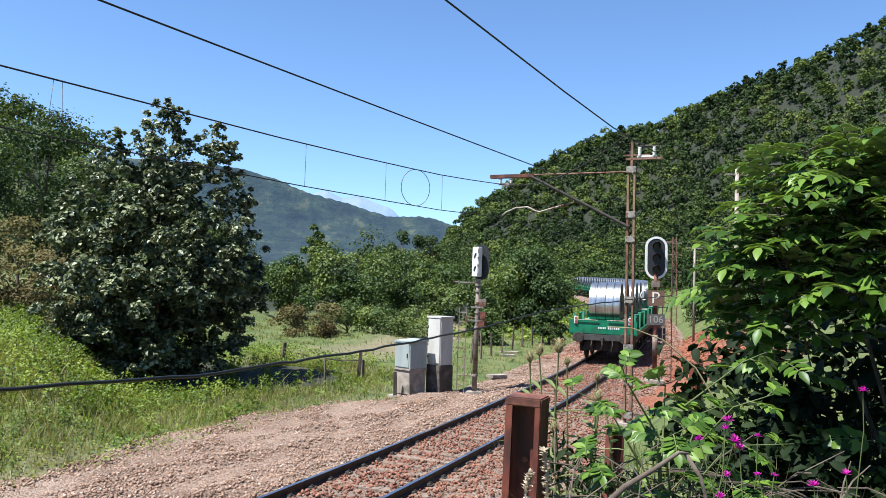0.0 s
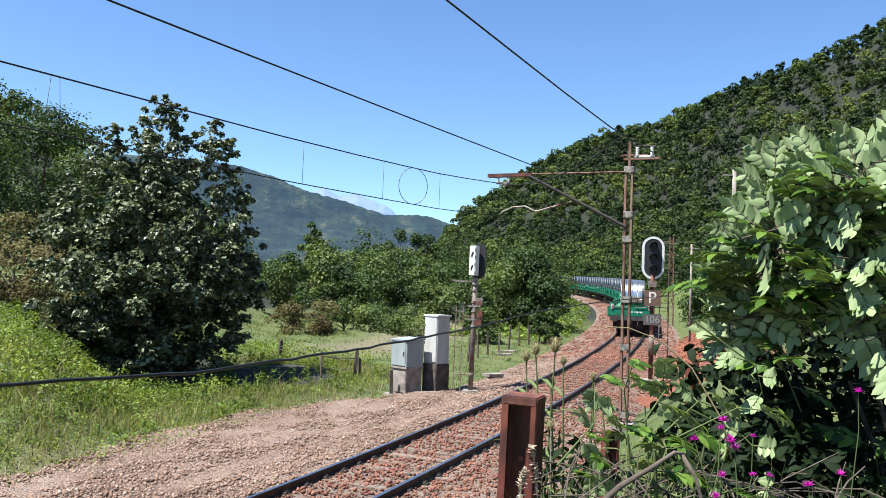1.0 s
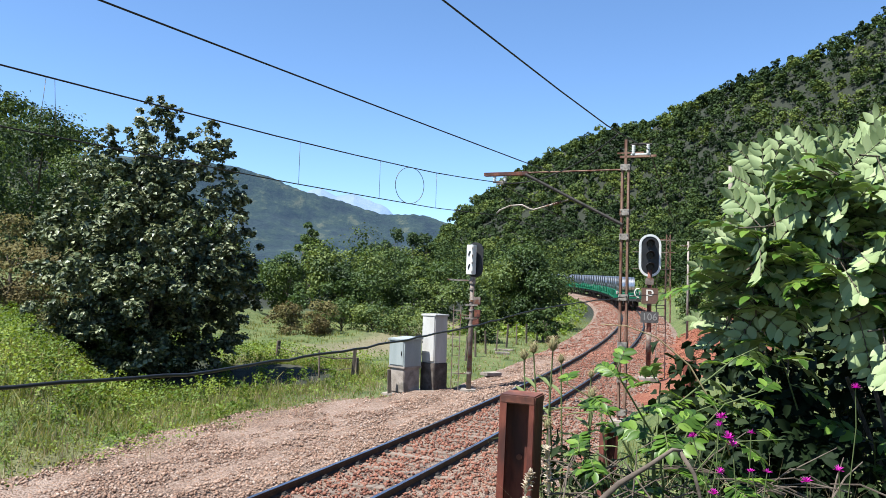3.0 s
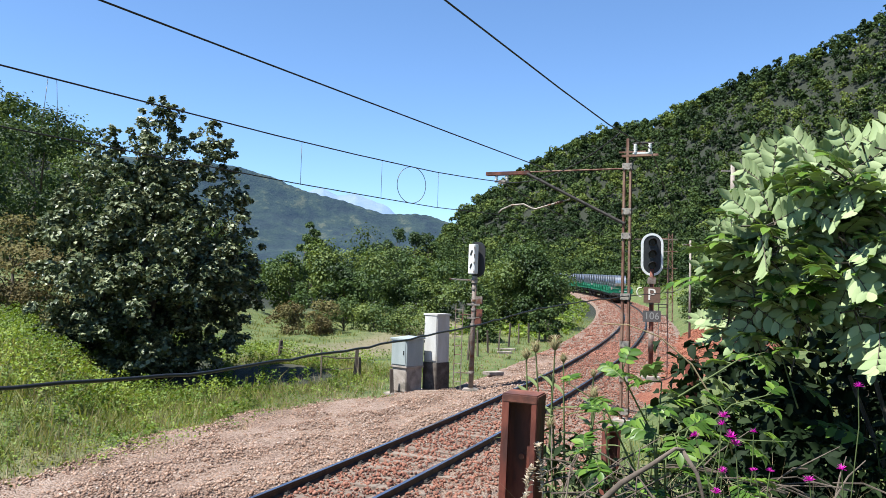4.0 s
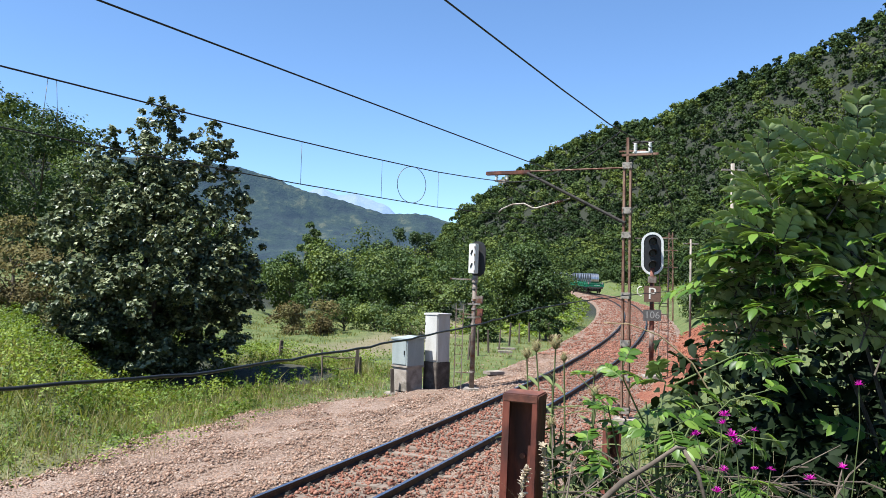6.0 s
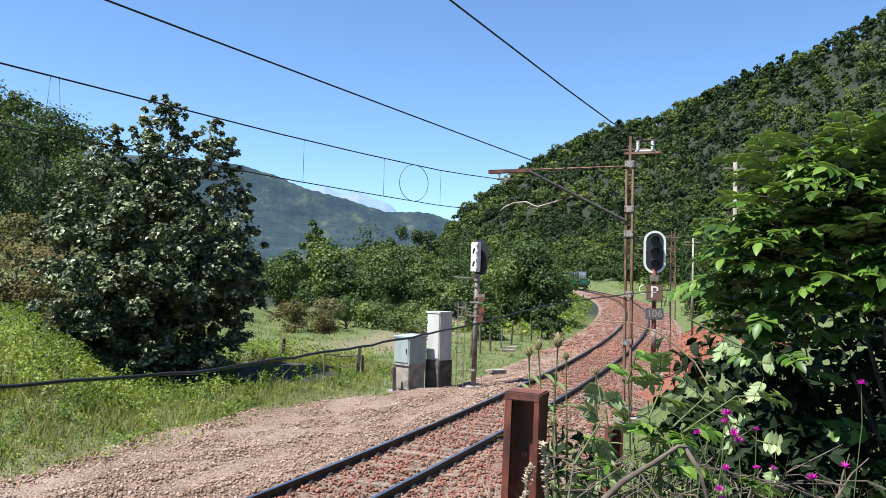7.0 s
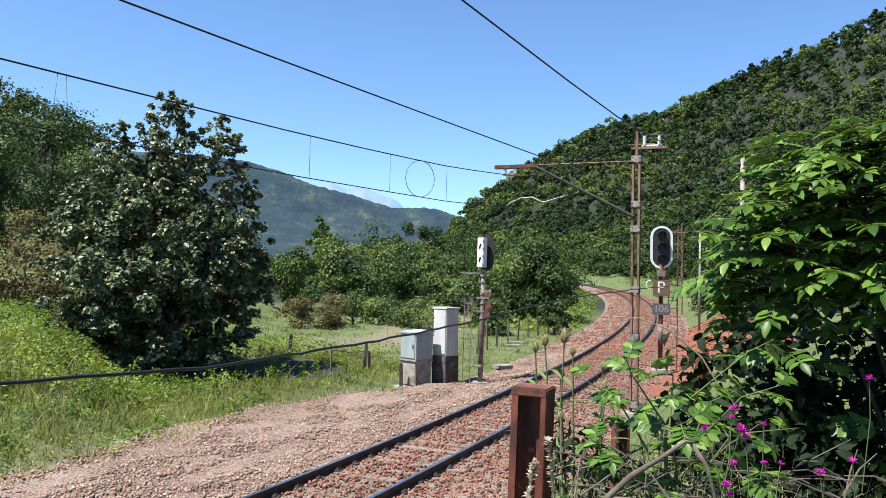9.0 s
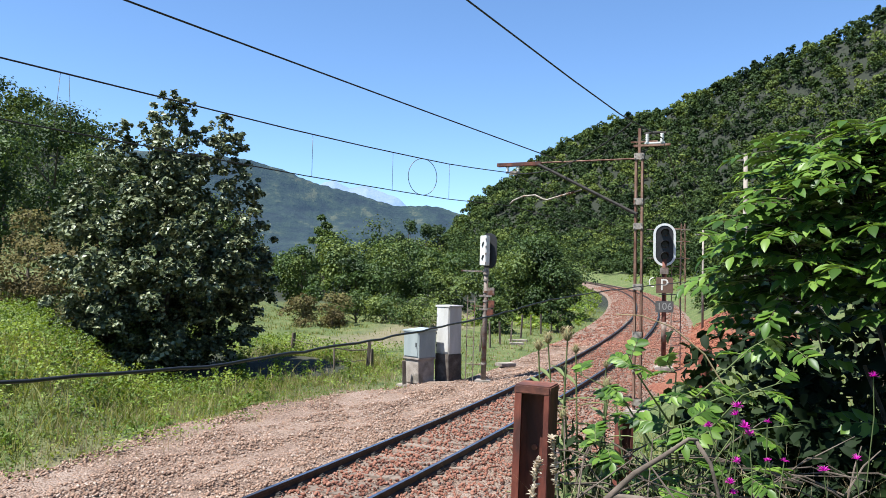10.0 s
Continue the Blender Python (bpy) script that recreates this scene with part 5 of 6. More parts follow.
far_woods("hillside_woods", -3, 35, 46, 200, 3.7, lambda az, d, s, o: o > (14 if s < 110 else 9) and s < 320, 5.0, "dense green broadleaf woods on the steep slope", 21, 0.0027, lpt=310)
far_woods("hillside_woods", -5, 33.5, 200, 530, 4.6, lambda az, d, s, o: o > 13 and d < 535, 6.2, "dense green broadleaf woods on the upper slope", 22, 0.0025, lpt=135)
far_woods("valley_woods", -16, -5, 84, 180, 6.0, lambda az, d, s, o: o < -7, 3.6, "mixed green woods filling the valley floor", 23, 0.0024, lpt=480)
far_woods("valley_woods", -5, 9, 76, 200, 6.0, lambda az, d, s, o: o < -7, 7.0, "mixed green woods beside the line", 25, 0.0024, lpt=480)
far_woods("knoll_woods", -42, -16.5, 52, 135, 5.5, lambda az, d, s, o: True, 5.2, "green woods on the low knoll", 24, 0.003, lpt=480, tint=(0.25, 0.95))


# ---------------------------------------------------------------- far mountains


def mountain(name, dist, skyline, base_z, mat, label, seed, rough):
    az = np.radians(np.arange(-40, 24, 0.12))
    el = np.interp(np.degrees(az), [p[0] for p in skyline], [p[1] for p in skyline])
    rows = 26
    V = []
    for i in range(rows):
        t = i / (rows - 1)
        for a, e in zip(az, el):
            top = 3.49 + dist * math.tan(math.radians(e))
            d = dist * (0.62 + 0.38 * t)
            x, y = d * math.sin(a), d * math.cos(a)
            ridge = noise.fractal(Vector((x / 420, y / 420, seed)), 1.0, 2.0, 5) * rough * math.sin(math.pi * min(1.0, t * 0.92 + 0.02)) + noise.noise(Vector((a * 140, 0, seed))) * rough * 0.05 * t ** 6
            V.append((x, y, base_z + (top - base_z) * smooth(t * 0.5) * 2.0 + ridge))
    n = len(az)
    i, j = np.meshgrid(np.arange(rows - 1), np.arange(n - 1), indexing="ij")
    F = np.stack([i * n + j, i * n + j + 1, (i + 1) * n + j + 1, (i + 1) * n + j], -1).reshape(-1, 4)
    me = big_mesh(name, np.array(V), F, mat)
    me.polygons.foreach_set("use_smooth", [True] * len(me.polygons))
    tagged(new(name, me), label, "mountain", kind="structure")


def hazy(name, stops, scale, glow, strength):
    """Distant land with the blue haze of the air painted in as a glow."""
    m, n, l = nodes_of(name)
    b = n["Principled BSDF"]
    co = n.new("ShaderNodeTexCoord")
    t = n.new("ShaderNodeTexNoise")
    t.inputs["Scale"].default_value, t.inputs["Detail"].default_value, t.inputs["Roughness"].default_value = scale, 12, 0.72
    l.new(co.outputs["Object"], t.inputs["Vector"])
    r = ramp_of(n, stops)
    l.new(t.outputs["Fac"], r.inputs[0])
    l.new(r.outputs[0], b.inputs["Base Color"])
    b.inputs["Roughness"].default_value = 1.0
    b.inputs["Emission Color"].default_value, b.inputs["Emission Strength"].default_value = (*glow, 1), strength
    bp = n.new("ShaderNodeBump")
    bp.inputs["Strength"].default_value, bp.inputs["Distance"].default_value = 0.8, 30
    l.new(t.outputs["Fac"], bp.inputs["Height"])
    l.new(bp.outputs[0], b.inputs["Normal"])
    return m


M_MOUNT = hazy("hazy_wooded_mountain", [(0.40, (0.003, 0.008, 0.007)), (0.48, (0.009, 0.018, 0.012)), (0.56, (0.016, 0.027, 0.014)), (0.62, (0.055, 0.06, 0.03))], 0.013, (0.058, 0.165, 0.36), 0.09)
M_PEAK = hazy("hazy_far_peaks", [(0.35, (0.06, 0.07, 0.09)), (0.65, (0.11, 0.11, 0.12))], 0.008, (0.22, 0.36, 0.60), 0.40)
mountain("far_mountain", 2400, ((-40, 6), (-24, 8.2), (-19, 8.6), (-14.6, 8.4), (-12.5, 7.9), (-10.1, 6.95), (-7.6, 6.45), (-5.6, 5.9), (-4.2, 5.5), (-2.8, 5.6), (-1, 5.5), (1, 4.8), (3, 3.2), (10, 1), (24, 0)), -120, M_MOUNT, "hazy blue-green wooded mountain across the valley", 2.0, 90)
mountain("far_peaks", 4100, ((-40, 3), (-14, 4), (-11.5, 5.4), (-10.2, 6.6), (-9.3, 7.05), (-8.7, 7.15), (-7.6, 6.7), (-6.3, 6.85), (-5.0, 6.4), (-3.9, 5.95), (-3.2, 5.3), (0, 4.0), (24, 0)), 0, M_PEAK, "rocky peaks on the horizon, tinted pale blue as haze", 5.0, 60)

# ---------------------------------------------------------------- grass and weeds on the verge


def blades(name, xs, ys, hs, mat, label, seed, lean=0.35, width=0.012, lift=0.0):
    rg = np.random.default_rng(seed)
    n = len(xs)
    z = land(xs, ys) + lift
    a = rg.random(n) * 6.283
    b = rg.random(n) * 6.283
    w = width * (0.6 + 0.8 * rg.random(n)) * (0.6 + hs)
    p = np.stack([xs, ys, z - 0.03], 1)
    side = np.stack([np.cos(a), np.sin(a), np.zeros(n)], 1) * w[:, None]
    ln = np.stack([np.cos(b), np.sin(b), np.zeros(n)], 1) * (hs * lean * rg.random(n))[:, None]
    up = np.stack([np.zeros(n), np.zeros(n), hs], 1)
    V = np.stack([p - side, p + side, p + up * 0.6 + ln * 0.4 - side * 0.7, p + up * 0.6 + ln * 0.4 + side * 0.7, p + up + ln], 1).reshape(-1, 3)
    k = np.arange(n)[:, None] * 5
    F = np.concatenate([k + np.array([[0, 1, 3]]), k + np.array([[0, 3, 2]]), k + np.array([[2, 3, 4]])], 1).reshape(-1, 3)
    ob = new(name, big_mesh(name, V, F, mat))
    return tagged(ob, label, "grass", kind="stuff")


def strewn(n, s0, s1, o0, o1, seed, clump=0.55):
    """Places beside the track, gathered in tufts."""
    rg = np.random.default_rng(seed)
    m = n // 14
    cs, co = s0 + (s1 - s0) * rg.random(m) ** 1.2, o0 + (o1 - o0) * rg.random(m)
    k = rg.integers(0, m, n)
    s, o = cs[k] + rg.normal(size=n) * 0.16, co[k] + rg.normal(size=n) * 0.16
    loose = rg.random(n) > clump
    s[loose], o[loose] = s0 + (s1 - s0) * rg.random(loose.sum()), o0 + (o1 - o0) * rg.random(loose.sum())
    a = np.interp(s, LS, LA)
    return np.interp(s, LS, LX) + o * np.cos(a), np.interp(s, LS, LY) - o * np.sin(a), s, o


def clear_of_tree(x, y):
    """Keeps growth off the hollow under the big tree, its shade painted dark."""
    return np.hypot((x + 8.3) / 1.45, y - 28.6) > 3.3


def verge():
    rg = np.random.default_rng(77)
    x, y, s, o = strewn(66000, -1, 21, -14, -5.8, 1)
    edge = -6.1 + 0.5 * np.sin(s * 0.9) + 0.35 * np.sin(s * 2.1 + 1) + np.clip((s - 7) / 4, 0, 1) * 1.3
    k = o < edge
    x, y, s, o = x[k], y[k], s[k], o[k]
    k = clear_of_tree(x, y)
    x, y, s, o = x[k], y[k], s[k], o[k]
    blades("verge_grass", x, y, (0.05 + 0.2 * rg.random(len(x)) ** 2) * (0.75 + 0.5 * np.sin(x * 1.1 + 2 * np.sin(y * 0.7)) ** 2) * np.clip((-o - 4.5) / 2.5, 0.35, 1.2) * (1 + 1.2 * (rg.random(len(x)) < 0.04)), M_GRASS, "yellowish green uncut grass along the ballast", 2, 1.1)
    x, y, s, o = strewn(30000, 13, 60, -26, -3.0, 3)
    k = ((o < -15) | (o > -8.5) | (rg.random(len(x)) < 0.25)) & ((o < -3.6) | (s > 18)) & (np.hypot(x + 0.45, y - 26.0) > 1.3) & clear_of_tree(x, y)
    x, y = x[k], y[k]
    blades("meadow_grass", x, y, 0.06 + 0.2 * rg.random(len(x)) ** 2, M_GRASS, "rough green grass round the yard", 4, 0.9, 0.022)
    x, y, s, o = strewn(2600, -1, 20, -9, -5.0, 8, 0.9)
    blades("dry_grass", x, y, 0.1 + 0.3 * rg.random(len(x)), M_DRY, "dry straw-coloured grass at the ballast edge", 9, 0.6, 0.008)
    x, y, s, o = strewn(13000, -12, 9, 3.7, 12, 15, 0.7)
    k = np.hypot(x, y) > 0.6
    x, y = x[k], y[k]
    blades("bank_grass", x, y, 0.06 + 0.2 * rg.random(len(x)) ** 2, M_GRASS, "short green grass on the bank round the lookout", 16, 0.9, 0.012)
    # taller weeds in scattered stands
    m = 150
    x0, y0, s, o = strewn(m, 0, 22, -20, -6.6, 31, 0.3)
    k = np.repeat(np.arange(m), 80)
    h = (0.25 + 0.5 * rg.random(m))[k]
    u = rg.random(len(k))
    x, y = x0[k] + rg.normal(size=len(k)) * 0.13 * (1.1 - 0.5 * u), y0[k] + rg.normal(size=len(k)) * 0.13 * (1.1 - 0.5 * u)
    P = np.stack([x, y, land(x, y) + h * u], 1)
    V, F = leaf_cloud(P, rg.normal(size=(len(k), 3)) * 0.6 + np.array([0, 0, 0.8]), 0.05 * (0.5 + rg.random(len(k))), rg, 0.2, 1.9)
    tagged(new("tall_weeds", big_mesh("tall_weeds", V, F, M_WEED, np.repeat((0.6 * rg.random(m))[k], 4))), "stands of taller leafy weeds in the verge grass", "weeds", kind="stuff")
    # broad-leaved weeds
    for nm, n, s0, s1, o0, o1, sz, up, sd, lab in (("bank_weeds", 52000, 0, 24, -24, -9.0, 0.062, 0.46, 5, "creeping bright green weeds over the low bank"), ("verge_weeds", 15000, -1, 19, -13, -5.6, 0.05, 0.22, 6, "leafy green weeds among the verge grass"), ("far_weeds", 9000, 38, 150, -12, -4.2, 0.17, 0.4, 12, "low green weeds inside the far curve"), ("bank_herbs", 5000, 36, 140, 4.6, 15, 0.17, 0.5, 13, "low green weeds on the slope beside the far curve")):
        x, y, s, o = strewn(n, s0, s1, o0, o1, sd, 0.85)
        k = clear_of_tree(x, y)
        x, y, n = x[k], y[k], int(k.sum())
        P = np.stack([x, y, land(x, y) + up * rg.random(n) ** 1.5], 1)
        N = rg.normal(size=(n, 3)) * 0.5 + np.array([0, 0, 1.0])
        V, F = leaf_cloud(P, N, sz * (0.6 + 0.8 * rg.random(n)), rg)
        tagged(new(nm, big_mesh(nm, V, F, M_WEED, np.repeat(np.clip(0.35 + 0.35 * np.sin(x * 1.7 + np.sin(y * 1.3) * 2) + 0.5 * (rg.random(n) - 0.5), 0, 1), 4))), lab, "weeds", kind="stuff")


verge()

# ---------------------------------------------------------------- fences, far masts, wall


def fence_post(p, h, w, seed, label):
    rg = random.Random(seed)
    t = thing("fence_post", pose(p[0], p[1], p[2] - 0.1, rg.uniform(-4, 4), rg.uniform(-4, 4), rg.uniform(0, 90)), label, "fence post", "posts of the old fence")
    part("shaft", Shape().box((0, 0, (h + 0.1) / 2), (w, w * 0.8, h + 0.1), taper=0.85), M_WOODPOST, t, "", w * 0.1)
    return t


FP = []
for i, (px, d, h, w) in enumerate(((-201, 33.5, 1.0, 0.17), (-146, 27.6, 1.15, 0.07), (-104, 28.6, 1.15, 0.14), (-98, 28.9, 0.8, 0.12))):
    FP.append(spot(px, d))
    fence_post(FP[-1], h, w, i, "weathered wooden fence post in the verge grass")
for i in range(9):
    fence_post(spot(40 + i * 13, 35.5 + i * 1.6), 1.15 + 0.2 * (i % 3 == 1), 0.10, 20 + i, "dark wooden fence post at the shrubs' edge")


def rail_bar(a, b, za, zb, r):
    A, B = Vector(a) + Vector((0, 0, za)), Vector(b) + Vector((0, 0, zb))
    tagged(new("fence_rail", mesh_of("fence_rail", Shape().tube([A, A.lerp(B, 0.5) - Vector((0, 0, 0.05)), B], r, 6), M_WOODPOST)), "thin weathered fence rail between two posts", "fence rail")


rail_bar(FP[1], FP[2], 0.95, 0.78, 0.025)
rail_bar(FP[0], FP[1], 0.75, 0.9, 0.012)
rail_bar(FP[1], FP[2], 0.5, 0.42, 0.015)


def lattice_mast(p, h, turn):
    m = thing("lattice_mast", pose(p[0], p[1], p[2] - 0.3, 0, 0, turn), "slim rusty steel lattice mast beside the line", "catenary mast")
    for x in (-1, 1):
        for y in (-1, 1):
            part("corner_angle", Shape().tube([(x * 0.24, y * 0.24, 0), (x * 0.15, y * 0.15, h)], 0.03, 5), M_MAST, m)
    for x, y, ex, ey in ((-1, -1, 1, -1), (1, -1, 1, 1), (1, 1, -1, 1), (-1, 1, -1, -1)):
        n = int(h / 0.5)
        for k in range(n):
            r0, r1 = 0.24 - 0.09 * k / n, 0.24 - 0.09 * (k + 1) / n
            a, b = ((x, y), (ex, ey)) if k % 2 else ((ex, ey), (x, y))
            part("lacing_bar", Shape().tube([(a[0] * r0, a[1] * r0, h * k / n), (b[0] * r1, b[1] * r1, h * (k + 1) / n)], 0.014, 5), M_MAST, m)
    part("bracket", Shape().box((-0.7, 0, h - 0.4), (1.6, 0.06, 0.06)).box((-0.5, 0, h - 1.5), (1.1, 0.05, 0.05)), M_MAST, m)


lattice_mast(on_track(60, 2.9, -0.4), 7.9, -25)
def slim_pole(x, y, h, r, label):
    t = thing("concrete_pole", pose(x, y, land_at(x, y) - 0.2), label, "pole")
    part("shaft", Shape().tube([(0, 0, 0), (0, 0, h)], [r, r * 0.8], 8), M_CONCRETE, t, smooth=True)
    part("cross_arm", Shape().box((0, 0, h - 0.25), (0.9, 0.07, 0.07)), M_GALV, t)


slim_pole(11.5, 30.4, 8.9 - land_at(11.5, 30.4), 0.1, "slim pale concrete pole on the bank")
slim_pole(14.6, 45.0, 6.9 - land_at(14.6, 45.0), 0.07, "slim pale concrete pole beside the far curve")
q = on_track(36, 7.4, 0.6)
wl = thing("retaining_wall", pose(q.x, q.y, q.z - 0.2, 0, 0, -20), "low pale concrete retaining wall on the bank", "wall")
for k in range(4):
    part("wall_panel", Shape().box((0.2 + k * 0.72, 0.04 * k, 0.75 - 0.07 * k), (0.69, 0.22, 1.7 - 0.1 * k)), M_CONCRETE, wl, "", 0.02)

# low bank of red spoil right of the rails


def spoil_bank():
    V, st = [], list(np.arange(15, 46, 0.5))
    offs = list(np.arange(2.4, 8.2, 0.4))
    for s in st:
        for o in offs:
            p = on_track(s, o)
            z = land_at(p.x, p.y) + 0.10 + 0.14 * noise.noise(Vector((s * 0.8, o * 1.1, 1))) - 0.5 * max(0, (o - 7) / 1.2) - 0.35 * max(0, (17 - s) / 2) - 0.4 * max(0, (s - 43) / 2)
            V.append((p.x, p.y, z))
    n = len(offs)
    i, j = np.meshgrid(np.arange(len(st) - 1), np.arange(n - 1), indexing="ij")
    F = np.stack([i * n + j, i * n + j + 1, (i + 1) * n + j + 1, (i + 1) * n + j], -1).reshape(-1, 4)
    tagged(new("spoil_bank", big_mesh("spoil_bank", np.array(V), F, M_REDSTONE)), "low bank of reddish gravel beside the track", "gravel", kind="structure")


spoil_bank()

# loose slabs and a cable trough lid beyond the far signal
for s, o, w, l, z in ((18.5, -2.9, 0.5, 0.9, -0.38), (19.9, -3.0, 0.45, 0.7, -0.16), (31, -5.5, 0.4, 1.0, -0.38), (29.5, -5.2, 0.4, 0.7, -0.38)):
    p = on_track(s, o, z)
    ob = new("trough_lid", mesh_of("trough_lid", Shape().box((0, 0, 0), (w, l, 0.12)), M_CONCRETE, 0.015))
    ob.matrix_basis = beside(s, o, z, 12 * o)
    tagged(ob, "grey concrete cable trough lid lying by the ballast", "concrete lid")

# ---------------------------------------------------------------- the bank at the lookout


def h_post(x, y, z0, z1, w, turn, lx, ly, label):
    """Fence post cut from an old I-section, its hollow side towards the track."""
    t = thing("steel_post", pose(x, y, z0, lx, ly, turn), label, "fence post", "rusty steel posts")
    h = z1 - z0
    d, k, f = w * 0.95, w * 0.11, w * 0.22
    o = [(-w / 2, -d / 2), (-w / 2 + f, -d / 2), (-w / 2 + k, -d * 0.36), (-w / 2 + k * 1.1, -d * 0.06), (-w / 2 + k * 2.2, 0), (w / 2 - k * 2.2, 0), (w / 2 - k * 1.1, -d * 0.06), (w / 2 - k, -d * 0.36), (w / 2 - f * 0.8, -d / 2), (w / 2, -d / 2), (w / 2, d / 2), (-w / 2, d / 2)]
    n = len(o)
    V, F = [], []
    zs = [0, h * 0.3, h * 0.6, h * 0.85, h]
    for z in zs:
        V += [(a, b, z) for a, b in o]
    for i in range(len(zs) - 1):
        F += [(i * n + q, i * n + (q + 1) % n, (i + 1) * n + (q + 1) % n, (i + 1) * n + q) for q in range(n)]
    F += [tuple(range(n - 1, -1, -1)), tuple(range((len(zs) - 1) * n, len(zs) * n))]
    part("shaft", Shape().add(V, F), M_POSTRUST, t, "deep red-brown rusted steel", w * 0.02)
    part("end_cap", Shape().box((0, 0.0, h - 0.006), (w * 1.03, d * 1.02, 0.028)), M_RUST, t, "", 0.004)
    for z in (h - 0.19, h - 0.36):
        part("bolt_hole", Shape().tube([(0, 0.002, z), (0, -0.008, z)], 0.009, 10), M_RUST, t)
    return t


h_post(0.252, 2.48, 1.6, 3.165, 0.112, -22, 0.5, 1.3, "rusty I-section steel post standing on the bank")
h_post(1.17, 5.4, 1.0, 2.56, 0.10, 8, 0, 2, "short rusty steel post among the weeds")
h_post(3.2, 9.6, 0.9, 2.70, 0.12, 20, 0, -2, "short rusty steel post among the weeds")


def leaflet(sh, o, d, up, ln, wd, rg, mi=0, droop=0.25, under=None):
    """Lance-shaped leaflet, folded along its rib and bent down at the tip."""
    d, up = d.normalized(), up.normalized()
    b = d.cross(up).normalized()
    up = b.cross(d)
    P = []
    for t, w in ((0.0, 0.0), (0.17, 0.66), (0.45, 1.0), (0.76, 0.66), (1.0, 0.0)):
        c = o + d * (ln * t) - up * (ln * droop * t * t)
        if w == 0:
            P.append(c)
        else:
            P += [c + b * (wd * w / 2) + up * (wd * 0.13), c, c - b * (wd * w / 2) + up * (wd * 0.13)]
    fs = [(0, 2, 1), (0, 3, 2), (1, 2, 5, 4), (2, 3, 6, 5), (4, 5, 8, 7), (5, 6, 9, 8), (7, 8, 10), (8, 9, 10)]
    sh.add(P, fs, mi)
    if under is not None:
        sh.add([p - up * 0.0012 for p in P], fs, under)


def pinnate(sh, o, d, up, ln, pairs, rg, size=1.0, mi=0, mstem=1):
    """One ash leaf: a curved stalk with pairs of leaflets and one at the end."""
    d, up = d.normalized(), up.normalized()
    b = d.cross(up)
    b = b.normalized() if b.length > 0.01 else Vector((1, 0, 0))
    up = b.cross(d).normalized()
    pts = [o + d * (ln * t) - up * (ln * 0.17 * t * t) for t in (0, 0.25, 0.5, 0.75, 1.0)]
    sh.tube(pts, [0.0026, 0.0022, 0.002, 0.0016, 0.001], 4, mstem, False)
    for k in range(pairs):
        t = 0.28 + 0.66 * k / max(1, pairs - 1)
        c = o + d * (ln * t) - up * (ln * 0.17 * t * t)
        dd = (d - up * 0.34 * t).normalized()
        q = size * (0.075 + 0.035 * math.sin(math.pi * (k + 0.8) / (pairs + 0.6)))
        for e in (-1, 1):
            leaflet(sh, c, dd * rg.uniform(0.45, 0.7) + b * e * 0.85 + up * rg.uniform(-0.25, 0.15), up + b * e * rg.uniform(-0.35, 0.1), q * rg.uniform(0.85, 1.12), q * rg.uniform(0.48, 0.6), rg, mi, rg.uniform(0.0, 0.28), 2)
    leaflet(sh, pts[-1], d - up * 0.6, up, size * 0.1, size * 0.05, rg, mi, 0.25, 2)


def ash_branch(rg, reach, fronds, mats, parent, at, label="", size=1.0, spread=1.0, stem=0.0038, fr=(0.2, 0.32)):
    """A shoot with its leaves, pivoted at its foot."""
    reach = Vector(reach)
    sh = Shape()
    mid = reach * 0.5 + Vector((rg.uniform(-0.05, 0.05), rg.uniform(-0.05, 0.05), 0.06))
    P = [Vector((0, 0, 0)), mid * 0.55, mid, mid.lerp(reach, 0.55), reach]
    sh.tube(P, [stem, stem * 0.8, stem * 0.65, stem * 0.5, stem * 0.25], 6, 1, False)
    for k in range(fronds):
        t = 0.2 + 0.8 * (k + rg.random() * 0.6) / fronds
        i = min(3, int(t * 4))
        o = P[i].lerp(P[i + 1], t * 4 - i) if t < 1 else P[4]
        a = k * 2.4 + rg.uniform(-0.4, 0.4)
        r = reach.normalized()
        up = r * rg.uniform(0.3, 1.0) + Vector((rg.uniform(-0.5, 0.5), rg.uniform(-0.6, 0.3), rg.uniform(0.4, 1.1)))
        d = Vector((math.cos(a), math.sin(a), rg.uniform(-0.5, 0.5))) * spread
        d = d - up.normalized() * d.dot(up.normalized()) * 0.8 + r * 0.25
        pinnate(sh, o, d, up, rg.uniform(*fr) * size, rg.choice((4, 5, 5, 6)), rg, size)
    ob = part("branch", sh, mats, parent, label, smooth=True)
    ob.matrix_basis = pose(*at)
    return ob


# ---- wind


def gust(t):
    """Wind in the wake of the train, dying down with a few late puffs."""
    return float(np.interp(t, (0, 0.6, 1.0, 2.0, 2.6, 3.2, 3.8, 4.3, 4.7, 5.0, 5.3, 5.6, 6.2, 6.8, 7.5, 10), (0.12, 0.12, 0.85, 1.0, 0.95, 0.9, 0.95, 0.95, 0.75, 0.3, 0.2, 0.65, 0.5, 0.25, 0.08, 0.03)))


def puff(t):
    """Gusts low over the bank."""
    return float(np.interp(t, (0, 0.3, 0.9, 1.3, 1.7, 3, 6.2, 6.8, 7.3, 7.8, 10), (0.1, 0.2, 1.0, 0.8, 0.15, 0.1, 0.3, 1.0, 0.8, 0.1, 0.05)))


SWAY = []   # part, foot, strength, phase, wind, middle of the shoot
LEE = Vector((-0.55, 0.83, 0.0)).normalized()   # gusts lift the leaves about this line


